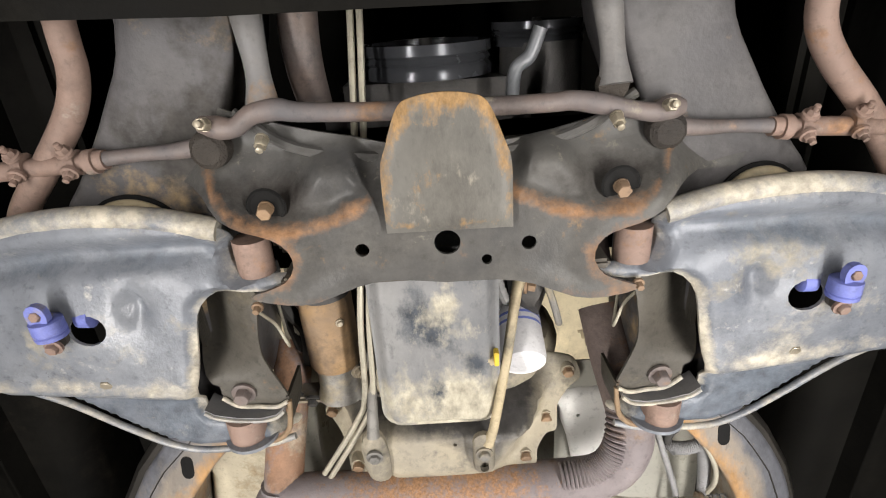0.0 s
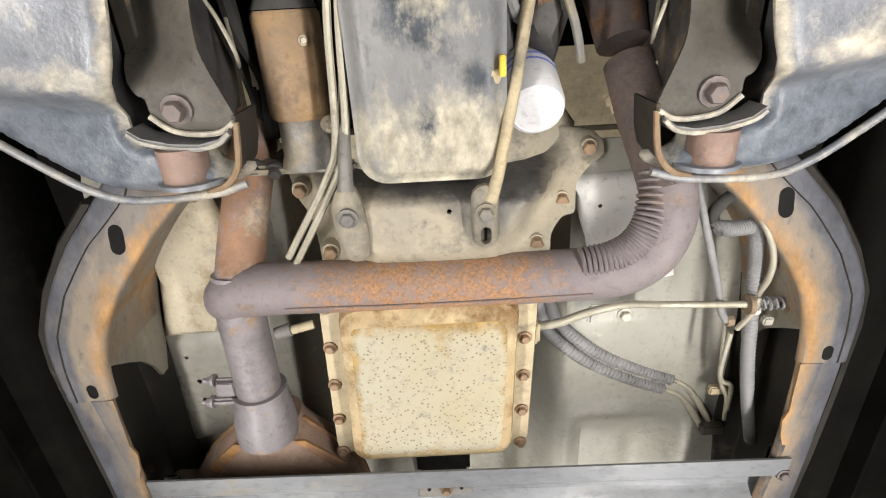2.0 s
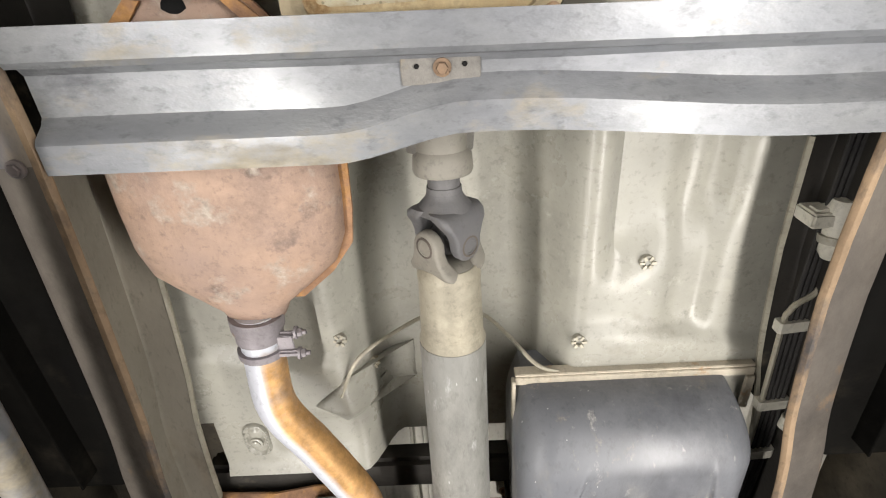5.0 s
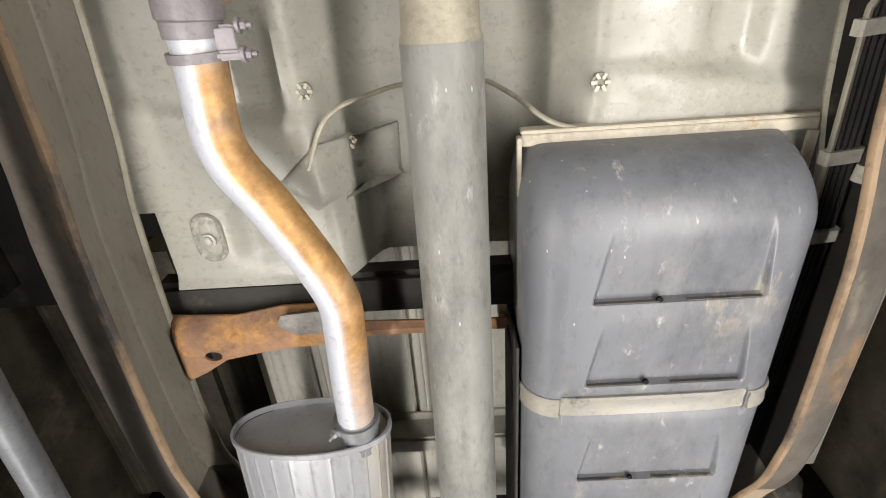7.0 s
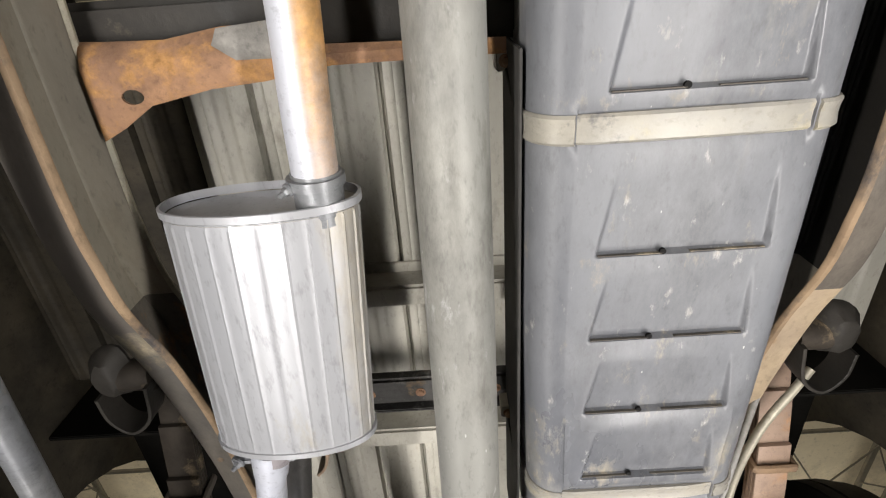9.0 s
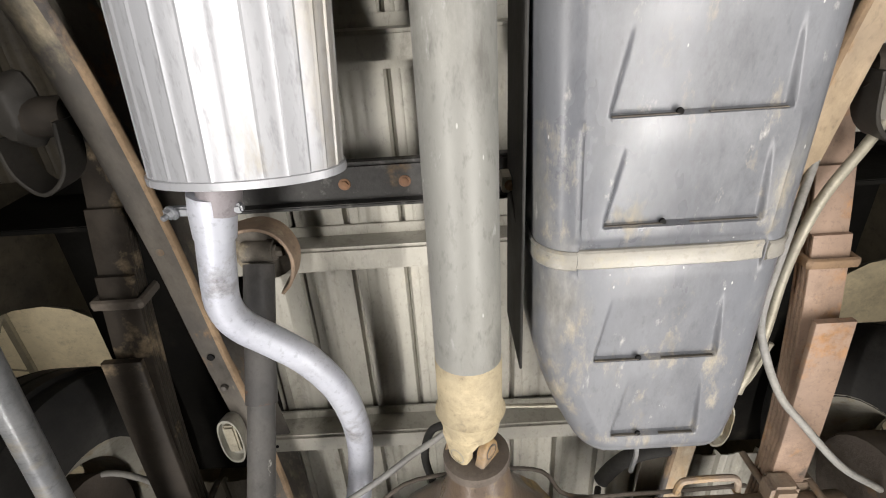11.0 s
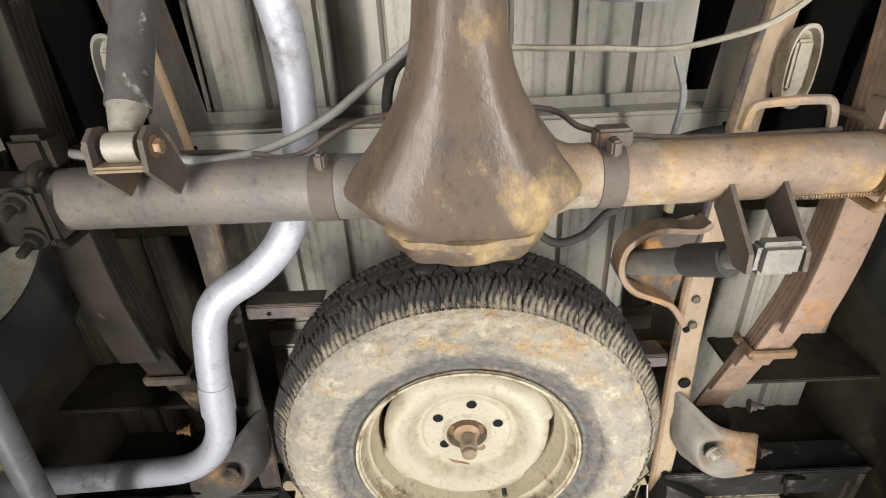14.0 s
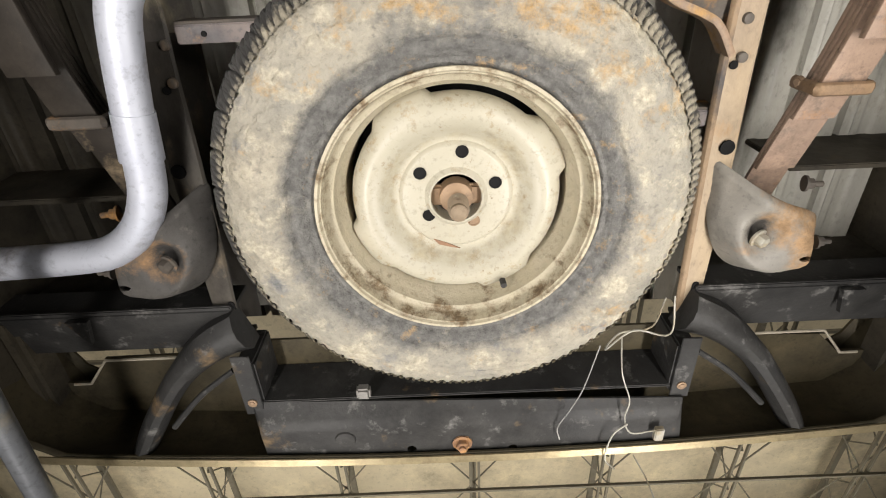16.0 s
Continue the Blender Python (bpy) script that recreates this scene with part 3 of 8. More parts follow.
def rrect(w, h, r, n=5):
    """A rounded rectangle round the origin, counter-clockwise."""
    out = []
    for cx, cy, a0 in ((w / 2 - r, h / 2 - r, 0), (-w / 2 + r, h / 2 - r, 90), (-w / 2 + r, -h / 2 + r, 180), (w / 2 - r, -h / 2 + r, 270)):
        out += [(cx + r * math.cos(radians(a0 + 90 * k / n)), cy + r * math.sin(radians(a0 + 90 * k / n))) for k in range(n + 1)]
    return out


def dense(ring):
    """Adds points along the four long edges of a ring, the same number on every ring."""
    out = []
    for i, p in enumerate(ring):
        q = ring[(i + 1) % len(ring)]
        n = 6 if i in (3, 7, 11, 15) else 1
        out += [p.lerp(q, j / n) for j in range(n)]
    return out


def smooth_loop(pts, n=4):
    return [(p[0], p[1]) for p in spline(pts, n, True)]


def sstep(a, b, x):
    t = min(1, max(0, (x - a) / (b - a)))
    return t * t * (3 - 2 * t)


def sheet(x0, x1, y0, y1, nx, ny, f, thick=0.003):
    """A pressed sheet: height f(x, y), with thickness upward."""
    bm = bmesh.new()
    g = [[bm.verts.new((x0 + (x1 - x0) * i / nx, y0 + (y1 - y0) * j / ny, f(x0 + (x1 - x0) * i / nx, y0 + (y1 - y0) * j / ny))) for i in range(nx + 1)] for j in range(ny + 1)]
    for j in range(ny):
        for i in range(nx):
            bm.faces.new((g[j][i], g[j][i + 1], g[j + 1][i + 1], g[j + 1][i]))
    res = bmesh.ops.extrude_face_region(bm, geom=bm.faces[:])
    bmesh.ops.translate(bm, vec=(0, 0, thick), verts=[v for v in res["geom"] if isinstance(v, bmesh.types.BMVert)])
    return bm


def channel(line, w, h, thick, open_to, lips=True):
    """A C-section rail along a line of (x, y, z) of its lower outer corner; open_to: +1 opens towards +x, -1 towards -x."""
    bm = bmesh.new()
    rings = []
    s = open_to
    for x, y, z in line:
        ww, hh, t = w, h, thick
        sec = [(0, 0), (ww, 0), (ww, t), (t, t), (t, hh - t), (ww, hh - t), (ww, hh), (0, hh)]
        rings.append([Vector((x + s * a, y, z + b)) for a, b in sec])
    return skin(bm, rings)

# ---------------------------------------------------------------- the hall
hall_floor = single("ground", box(-14, 14, -10, 22, -0.1, 0.0, 0), m_concrete, "unseen concrete floor of the repair hall, darkened to cut bounce", "floor", kind="structure")
for nm, b in (("wall_west", (-14.2, -14, -10, 22)), ("wall_east", (14, 14.2, -10, 22)), ("wall_front", (-14, 14, -10.2, -10)), ("wall_back", (-14, 14, 22, 22.2))):
    single(nm, box(*b, 0, 7.6, 0), m_hallwall, "beige sheet-metal hall wall", "wall", kind="structure")
single("ceiling", box(-14, 14, -10, 22, 7.6, 7.7, 0), m_roof, "beige insulated hall roof between dark trusses", "ceiling", kind="structure")


def joist(x):
    t = thing("roof_joist", (x, 6, 7.0), "dark steel open-web joist under the beige hall roof", "roof joist", "roof joists")
    for dx in (-0.07, 0.07):
        part("bottom_chord", box(x + dx - 0.02, x + dx + 0.02, -10, 22, 6.8, 6.85, 0.004), m_truss, t)
    part("top_chord", box(x - 0.05, x + 0.05, -10, 22, 7.3, 7.36, 0.004), m_truss, t)
    bm = bmesh.new()
    for k in range(-10, 22):
        tube([(x, k, 6.83), (x, k + 0.5, 7.33)], 0.014, 6, 1, bm)
        tube([(x, k + 0.5, 7.33), (x, k + 1, 6.83)], 0.014, 6, 1, bm)
    tagged(part("web", bm, m_truss, t), kind="stuff")
    return t


first_joist = joist(0.285)
for k in range(-6, 7):
    if k:
        copy_thing(first_joist, Matrix.Translation((0.285 + 2.18 * k, 6, 7.0)))
for y in (3.2, 6.35, 9.5, 12.65, 15.8):
    single("roof_brace", box(-13.9, 13.9, y - 0.025, y + 0.025, 6.74, 6.79, 0.004), m_truss, "dark steel brace across the roof joists", "roof brace", "roof braces")
for k in range(-4, 4):
    x0 = 0.285 + 2.18 * k
    for ya, yb in ((9.5, 12.65), (12.65, 15.8)):
        single("cross_rod", tube([(x0, ya, 6.9), (x0 + 2.18, yb, 6.9)], 0.014, 6, 1), m_truss, "thin dark cross rod between roof joists", "cross rod", "cross rods")
        single("cross_rod", tube([(x0 + 2.18, ya, 6.93), (x0, yb, 6.93)], 0.014, 6, 1), m_truss, "thin dark cross rod between roof joists", "cross rod", "cross rods")

# ---------------------------------------------------------------- body shell seen from below


def cab_floor(x, y):
    ax = abs(x + 0.012)
    tun = 1 - sstep(0.105 + 0.05 * (1 - sstep(2.15, 2.4, y)), 0.20 - 0.03 * sstep(2.9, 3.2, y), ax)
    z = 2.088 + (0.115 + 0.2 * (1 - sstep(2.15, 2.4, y))) * tun * (1 - 0.3 * sstep(2.75, 3.1, y))
    z += 0.25 * (1 - sstep(1.88, 2.12, y))
    # footwell bulges and stiffening ribs
    z += 0.03 * sstep(2.54, 2.60, y) * (1 - sstep(2.80, 2.90, y + 0.5 * max(0, x - 0.2))) * sstep(0.2, 0.23, x) * (1 - sstep(0.33, 0.40, x))
    z += 0.012 * sstep(0.30, 0.32, x) * (1 - sstep(0.36, 0.38, x)) * sstep(2.6, 2.64, y) * (1 - sstep(2.93, 2.97, y))
    z += 0.014 * sstep(0.215, 0.235, -x) * (1 - sstep(0.30, 0.32, -x)) * sstep(2.84, 2.88, y) * (1 - sstep(2.96, 3.0, y))
    z -= 0.014 * sstep(2.955, 2.975, y + 0.02 * math.sin(9 * x)) * (1 - tun) * sstep(0.1, 0.14, ax)
    z += 0.010 * sstep(3.09, 3.11, y) * (1 - sstep(3.17, 3.2, y)) * sstep(0.06, 0.1, -x) * (1 - sstep(0.3, 0.34, -x))
    z -= 0.012 * sstep(3.20, 3.228, y)
    return z


fp = thing("cab_floor_pan", (0, 2.6, 2.1), "primer-grey pressed cab floor pan with a driveshaft tunnel", "floor pan")
part("pressing", sheet(-0.452, 0.462, 2.085, 3.10, 82, 90, cab_floor), m_floor, fp)
part("rear_pressing", sheet(-0.425, 0.45, 3.1002, 3.222, 80, 14, cab_floor), m_floor, fp)


def grommet(x, y, z, r=0.011):
    g = part("body_plug", lathe([(r, 0.004), (r, -0.003), (r * 0.8, -0.005), (r * 0.62, -0.002), (r * 0.5, 0.003)], (x, y, z), "z", 16), m_strap, fp)
    for k in range(6):
        a = k * math.pi / 3
        part("plug_claw", box(-0.0035, 0.0035, -0.002, 0.002, -0.003, 0.0, 0, m=Matrix.Translation((x + r * 0.75 * math.cos(a), y + r * 0.75 * math.sin(a), z - 0.003)) @ Matrix.Rotation(a, 4, "Z")), m_line, g)
    return g


for x, y in ((0.272, 2.838), (0.178, 2.962), (-0.192, 2.954), (-0.152, 3.033)):
    grommet(x, y, cab_floor(x, y))
part("oval_plug", stamp(slot(-0.36, 3.143, 0.044, 0.078, 8), lambda x, y, d: 2.072 - 0.004 * sstep(0.0, 0.003, d) + 0.006 * sstep(0.004, 0.007, d) - 0.005 * sstep(0.010, 0.014, d), 0.003, (), 0.004), m_floor, fp)
part("plug_nut", bolt((-0.36, 3.145, 2.067), (0, 0, -1), 0.008, 0.005), m_floor, fp)
part("seat_bracket", stamp([(-0.245, 3.07), (-0.19, 3.02), (-0.085, 3.02), (-0.085, 3.10), (-0.20, 3.115)], lambda x, y, d: cab_floor(x, y) - 0.006 + 0.003 * (1 - sstep(0, 0.006, d)), 0.003, [circle(-0.142, 3.07, 0.004, 8)], 0.01), m_floor, fp)
part("brake_cable", tube([(-0.20, 3.05, 2.07), (-0.165, 2.985, 2.085), (-0.105, 2.968, 2.13), (-0.05, 2.965, 2.165), (0.03, 2.966, 2.165), (0.075, 2.98, 2.12), (0.115, 3.005, 2.075), (0.16, 3.02, 2.068)], 0.0035, 8), m_line, fp, "thin pale cable over the tunnel")

hs = thing("heat_shield", (-0.34, 2.25, 2.07), "cream sheet-metal heat shield with punched holes", "heat shield")
part("sheet", stamp([(-0.352, 2.115), (-0.285, 2.115), (-0.262, 2.20), (-0.315, 2.328), (-0.40, 2.332), (-0.383, 2.24), (-0.392, 2.2)], lambda x, y, d: 2.063 + 0.012 * (1 - sstep(0, 0.01, d)), 0.002), m_tpanplain, hs)
part("lower_sheet", stamp([(-0.405, 2.335), (-0.30, 2.33), (-0.29, 2.50), (-0.415, 2.54)], lambda x, y, d: 2.072 + 0.008 * (1 - sstep(0, 0.01, d)), 0.002, [circle(-0.372, 2.415, 0.004, 8), circle(-0.372, 2.45, 0.004, 8), circle(-0.38, 2.37, 0.003, 8)]), m_floor, hs)
hs = thing("heat_shield", (0.26, 2.2, 2.1), "pale grey sheet-metal heat shield above the exhaust bend", "heat shield")
part("sheet", stamp([(0.172, 2.128), (0.275, 2.122), (0.315, 2.20), (0.325, 2.275), (0.216, 2.30), (0.198, 2.21)], lambda x, y, d: 2.068 + 0.02 * (1 - sstep(2.1, 2.16, y)) + 0.006 * (1 - sstep(0, 0.008, d)), 0.002, [circle(0.213, 2.164, 0.003, 8)]), m_shield, hs)


def bed_floor(x, y):
    u = ((x + 0.02 + 1e-5) / 0.106) % 1.0
    return 2.262 + 0.018 * (sstep(0.0, 0.04, u) - sstep(0.08, 0.12, u)) + 0.004 * (sstep(0.42, 0.5, u) - sstep(0.62, 0.70, u)) - 0.002 * (sstep(0.25, 0.27, u) - sstep(0.29, 0.31, u))


bd = thing("truck_bed", (0, 4.4, 2.3), "ribbed grey steel truck bed seen from below", "truck bed")
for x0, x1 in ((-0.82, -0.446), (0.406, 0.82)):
    # coloured near black to paint the shade between rail and spring
    part("outer_floor", box(x0, x1, 3.95, 4.775, 2.30, 2.305, 0.001), m_dark, bd, "outer bed floor, darkened for shade")
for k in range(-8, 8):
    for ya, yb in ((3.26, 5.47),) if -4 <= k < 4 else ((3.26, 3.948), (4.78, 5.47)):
        # left outer panels get a darkened colour to paint their shade
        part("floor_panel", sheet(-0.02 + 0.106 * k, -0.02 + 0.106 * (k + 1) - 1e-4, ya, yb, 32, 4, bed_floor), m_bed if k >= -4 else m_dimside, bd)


def sill(y0, y1, z0=2.195, x0=-0.46, x1=0.46):
    t = thing("bed_cross_sill", (0, y0, z0), "dusty grey steel cross sill under the truck bed", "cross sill", "bed cross sills")
    bm = box(x0, x1, y0, y1, z0, z0 + 0.062, 0.006)
    part("hat_section", bm, m_bed, t)
    part("flange", box(x0, x1, y0 - 0.02, y1 + 0.02, z0 + 0.056, z0 + 0.062, 0.001), m_bed, t)
    for x in (x0 + 0.012, x1 - 0.012):
        part("rivet", bolt((x, (y0 + y1) / 2, z0), (0, 0, -1), 0.004, 0.003, washer=False), m_hole, t)
    return t


for y0, y1, z0 in ((3.725, 3.77, 2.2), (4.09, 4.14, 2.2), (4.555, 4.605, 2.19), (5.02, 5.07, 2.2), (5.36, 5.40, 2.2)):
    sill(y0, y1, z0)
fh2 = thing("fuel_tank_hanger", (-0.16, 3.95, 2.17), "dark steel hanger bar above the fuel tank", "hanger bar")
part("bar", box(-0.43, 0.1, 3.92, 3.985, 2.17, 2.2, 0.006), m_bar, fh2)
part("rear_lip", box(-0.43, 0.1, 3.985, 3.992, 2.155, 2.2, 0.002), m_bar, fh2)
for x in (-0.20, -0.10, 0.05):
    part("rivet", bolt((x, 3.955, 2.17), (0, 0, -1), 0.007, 0.005), m_rust, fh2)

for s in (-1, 1):
    # rockers and liners take the near-black colour that stands for shade
    t = thing("rocker_panel", (s * 0.75, 2.3, 2.2), "rocker panel of the cab, darkened for shade", "rocker panel", "rocker panels")
    rings = [[Vector((s * (0.70 + a), y, 2.2 + b)) for a, b in rrect(0.24, 0.26, 0.05, 4)] for y in (1.05, 1.1, 2.2, 3.2, 3.24)]
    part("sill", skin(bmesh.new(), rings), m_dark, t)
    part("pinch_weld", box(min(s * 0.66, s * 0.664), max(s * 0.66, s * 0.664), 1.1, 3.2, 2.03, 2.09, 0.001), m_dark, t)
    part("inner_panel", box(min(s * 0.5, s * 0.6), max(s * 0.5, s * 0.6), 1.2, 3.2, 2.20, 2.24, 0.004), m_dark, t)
    t = thing("wheelhouse", (s * 0.86, 4.4, 2.3), "dark inner wall of the truck bed with a wheel arch", "wheelhouse", "wheelhouses")
    arch = [(4.57 + 0.44 * math.cos(a), 2.0 + 0.44 * math.sin(a)) for a in (math.pi * (1 - k / 16) for k in range(17))]
    loop = [(3.26, 1.99), (3.7, 1.99)] + [p for p in arch if p[1] >= 1.99 and 3.8 < p[0] < 5.3] + [(5.45, 1.99), (5.5, 2.9), (3.26, 2.9)]
    bm = plate(loop, -0.01, 0.01)
    bmesh.ops.transform(bm, matrix=Matrix.Translation((s * 0.86, 0, 0)) @ Matrix(((0, 0, 1, 0), (1, 0, 0, 0), (0, 1, 0, 0), (0, 0, 0, 1))), verts=bm.verts)
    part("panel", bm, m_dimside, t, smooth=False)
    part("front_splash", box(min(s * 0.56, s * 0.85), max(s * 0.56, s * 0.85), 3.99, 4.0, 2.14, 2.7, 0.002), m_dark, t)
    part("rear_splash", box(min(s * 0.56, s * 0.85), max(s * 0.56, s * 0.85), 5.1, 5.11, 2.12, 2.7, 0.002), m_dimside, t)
    t = thing("front_fender_liner", (s * 0.7, 1.8, 2.3), "dark inner fender with spatter marks", "fender liner", "fender liners")
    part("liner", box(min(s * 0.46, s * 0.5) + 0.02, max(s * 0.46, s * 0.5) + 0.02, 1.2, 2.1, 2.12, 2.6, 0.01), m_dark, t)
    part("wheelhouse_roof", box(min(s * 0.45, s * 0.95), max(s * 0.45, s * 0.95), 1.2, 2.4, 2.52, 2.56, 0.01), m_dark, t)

# ---------------------------------------------------------------- frame rails


def rail(s):
    t = thing("frame_rail", (s * 0.45, 3.5, 2.0), "black painted frame rail with rust and bare edges", "frame rail", "frame rails")
    k = 0.03 if s > 0 else 0.0
    # closed front horn: y, inner x, outer x, lower z, height
    st = [(1.0, 0.17, 0.295, 2.03, 0.14), (1.4, 0.172, 0.295, 2.02, 0.14), (1.57, 0.175, 0.295, 2.012, 0.14), (1.65, 0.20, 0.33, 2.008, 0.14), (1.72, 0.225, 0.375, 2.004, 0.14), (1.78, 0.235, 0.41, 2.0, 0.14),
          (1.9, 0.24, 0.40, 2.01, 0.14), (2.03, 0.245, 0.35, 2.01, 0.14), (2.09, 0.272, 0.378, 2.0, 0.14), (2.145, 0.325, 0.425, 1.988, 0.14), (2.20, 0.368, 0.455, 1.972, 0.145), (2.245, 0.39, 0.466, 1.955, 0.15), (2.29, 0.40, 0.466, 1.9475, 0.145), (2.335, 0.404, 0.465, 1.945, 0.14)]
    rings = []
    for y, a, b, z, h in spline(st, 4):
        c, w = (a + b) / 2 + k * (1 - 0.08 * sstep(2.2, 2.335, y)), b - a
        rings.append([Vector((s * (c + p), y, z + h / 2 + q)) for p, q in rrect(w, h, 0.009, 3)])
    rings = [dense(r) for r in rings]
    i1 = next(i for i, r in enumerate(rings) if r[0].y > 2.04)
    fy, fa, fb = [p[0] for p in st], [p[1] + k * (1 - 0.08 * sstep(2.2, 2.335, p[0])) for p in st], [p[2] + k * (1 - 0.08 * sstep(2.2, 2.335, p[0])) for p in st]

    def across(x, y):
        a, b = float(np.interp(y, fy, fa)), float(np.interp(y, fy, fb))
        return (abs(x) - a) / (b - a)
    part("front_horn", skin(bmesh.new(), rings[:i1 + 1]), m_horndark, t, "dusty black front section")
    bm = skin(bmesh.new(), rings[i1:])
    bmesh.ops.delete(bm, geom=[f for f in bm.faces if f.calc_center_median().y > 2.295 and across(*f.calc_center_median()[:2]) < 0.08 and 1.955 < f.calc_center_median().z < 2.075] + [f for f in bm.faces if len(f.verts) > 4 and f.calc_center_median().y > 2.3], context="FACES")
    part("flared_section", bm, m_horn, t, "flared section with rust streaks", wear=lambda x, y, z: 0.66 * math.exp(-((across(x, y) - 0.10) / 0.20) ** 2) - 0.25 * (across(x, y) < 0.02), stain_shade=lambda x, y, z: 0.85 * sstep(0.40, 0.80 - 0.15 * sstep(2.15, 2.3, y), across(x, y)))
    bm = plate([(s * (a + k * 0.92), y) for a, y in ((0.405, 2.334), (0.407, 2.375), (0.409, 2.41), (0.404, 2.425), (0.408, 2.452), (0.414, 2.468), (0.422, 2.468), (0.432, 2.334))], 1.9442, 1.9475)
    part("flare_tail", bm, m_horn, t, "tapering lower plate with a rusty lip", wear=lambda x, y, z: 0.65 * (1 - sstep(0.404, 0.425, abs(x) - k * 0.92)), stain_shade=lambda x, y, z: 0.8 * sstep(0.415, 0.432, abs(x) - k * 0.92))
    part("fork", skin(bmesh.new(), [[Vector((s * (a + k * 0.92 + e), y, z)) for e, z in ((0, z0), (0.005, z0), (0.005, z1), (0, z1))] for a, y, z0, z1 in ((0.401, 2.29, 1.955, 2.085), (0.403, 2.312, 1.990, 2.085), (0.406, 2.335, 2.022, 2.083), (0.410, 2.36, 2.044, 2.08), (0.415, 2.39, 2.062, 2.077))]), m_railin, t)
    st = [(2.24, 0.463, 0.06, 1.962, 0.14), (2.30, 0.464, 0.058, 1.9485, 0.14), (2.36, 0.464, 0.054, 1.9455, 0.14), (2.48, 0.462, 0.05, 1.945, 0.14), (2.6, 0.466, 0.056, 1.945, 0.136), (2.95, 0.488, 0.058, 1.945, 0.128), (3.1, 0.506, 0.06, 1.945, 0.122), (3.3, 0.512, 0.058, 1.945, 0.118), (3.45, 0.514, 0.056, 1.948, 0.116), (3.52, 0.515, 0.056, 1.956, 0.113), (3.6, 0.516, 0.056, 1.972, 0.11), (3.71, 0.516, 0.056, 2.016, 0.105),
          (3.83, 0.515, 0.056, 2.05, 0.10), (3.94, 0.515, 0.056, 2.074, 0.098), (4.05, 0.513, 0.054, 2.094, 0.09), (4.25, 0.506, 0.053, 2.114, 0.09), (4.5, 0.478, 0.053, 2.118, 0.09), (4.75, 0.45, 0.053, 2.095, 0.10), (4.92, 0.438, 0.053, 2.073, 0.10), (5.1, 0.438, 0.053, 2.062, 0.10), (5.3, 0.438, 0.045, 2.06, 0.10), (5.39, 0.436, 0.04, 2.06, 0.10)]
    line = []
    for y, b, w, z, h in spline(st, 5):
        b += k * (1 - sstep(2.45, 2.85, y)) * 0.95
        b += 0.009 * (s > 0) * sstep(3.0, 3.2, y) * (1 - sstep(3.8, 4.1, y)) - 0.004 * (s > 0) - 0.003 * (s > 0) * sstep(4.6, 4.95, y) + 0.012 * (s < 0) * sstep(4.6, 4.95, y)
        line.append((y, b, w, z, h))
    tk = 0.006
    low = [[Vector((s * (b - p), y, z + q)) for p, q in ((0.010, 0), (w - 0.004, 0), (w, 0.004), (w - 0.001, tk), (tk + 0.006, tk), (0, tk + 0.006), (0, 0.010), (0.003, 0.003))] for y, b, w, z, h in line]
    mid = [[Vector((s * (b - p), y, z + q)) for p, q in ((0, tk + 0.006), (tk, tk + 0.0061), (tk, h - tk - 0.004), (0, h - tk - 0.004))] for y, b, w, z, h in line]
    top = [[Vector((s * (b - p), y, z + q)) for u in (w - 0.026 * (s > 0) * sstep(2.5, 2.7, y) * (1 - sstep(3.3, 3.6, y)),) for p, q in ((0, h - tk - 0.004), (tk, h - tk - 0.0041), (tk + 0.005, h - tk), (u - 0.002, h - tk), (u + 0.002, h - tk + 0.003), (u, h), (0.005, h), (0, h - 0.005))] for y, b, w, z, h in line]
    # front and right middle webs are coloured near black to paint their shade
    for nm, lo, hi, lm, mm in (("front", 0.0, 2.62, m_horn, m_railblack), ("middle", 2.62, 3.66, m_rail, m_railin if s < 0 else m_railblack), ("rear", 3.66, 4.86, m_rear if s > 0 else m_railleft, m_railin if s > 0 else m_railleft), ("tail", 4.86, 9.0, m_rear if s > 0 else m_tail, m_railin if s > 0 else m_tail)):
        i0 = max(0, next(i for i, r in enumerate(low) if r[0].y >= lo) - 1) if lo else 0
        i1 = max(i for i, r in enumerate(low) if r[0].y < hi)
        part(nm + "_lower_flange", skin(bmesh.new(), low[i0:i1 + 1]), lm, t, stain_shade=(lambda x, y, z: 0.8 * sstep(0.415, 0.435, abs(x) - k * 0.92)) if nm == "front" else None)
        part(nm + "_web", skin(bmesh.new(), mid[i0:i1 + 1]), mm, t, "dusty frame web, coloured near black where shaded")
        part(nm + "_upper_flange", skin(bmesh.new(), top[i0:i1 + 1]), mm, t)
    part("upper_edge", skin(bmesh.new(), [[v + Vector((s * dx, 0, dz)) for dx, dz in ((0.004, -0.0045), (-0.0012, -0.001), (-0.0012, 0.003), (0.004, 0.0))] for v in (r[4] for r in top) if 2.62 < v.y < 4.1]), m_line, t, "pale worn edge")
    part("worn_edge", skin(bmesh.new(), [[v + Vector((s * dx, 0, dz)) for dx, dz in ((0.010, -0.0044), (0.003, -0.0046), (-0.0010, -0.0008), (-0.0014, 0.002), (0.0, 0.003))] for v in (r[2] for r in low) if s > 0 or v.y < 4.8]), m_edge, t, "bare rusty flange edge")
    for y, z, r in ((3.28, 2.0, 0.009), (3.34, 2.0, 0.009), (3.12, 2.0, 0.003), (3.47, 2.0, 0.006)):
        bb = float(np.interp(y, [q[0] for q in line], [q[1] for q in line])) - tk
        part("web_rivet", lathe([(r, 0.0), (r * 0.9, 0.003), (r * 0.4, 0.006)], (s * bb, y, z), seg=14, m=toward((-s, 0, 0))), m_railin if r > 0.004 else m_hole, t)
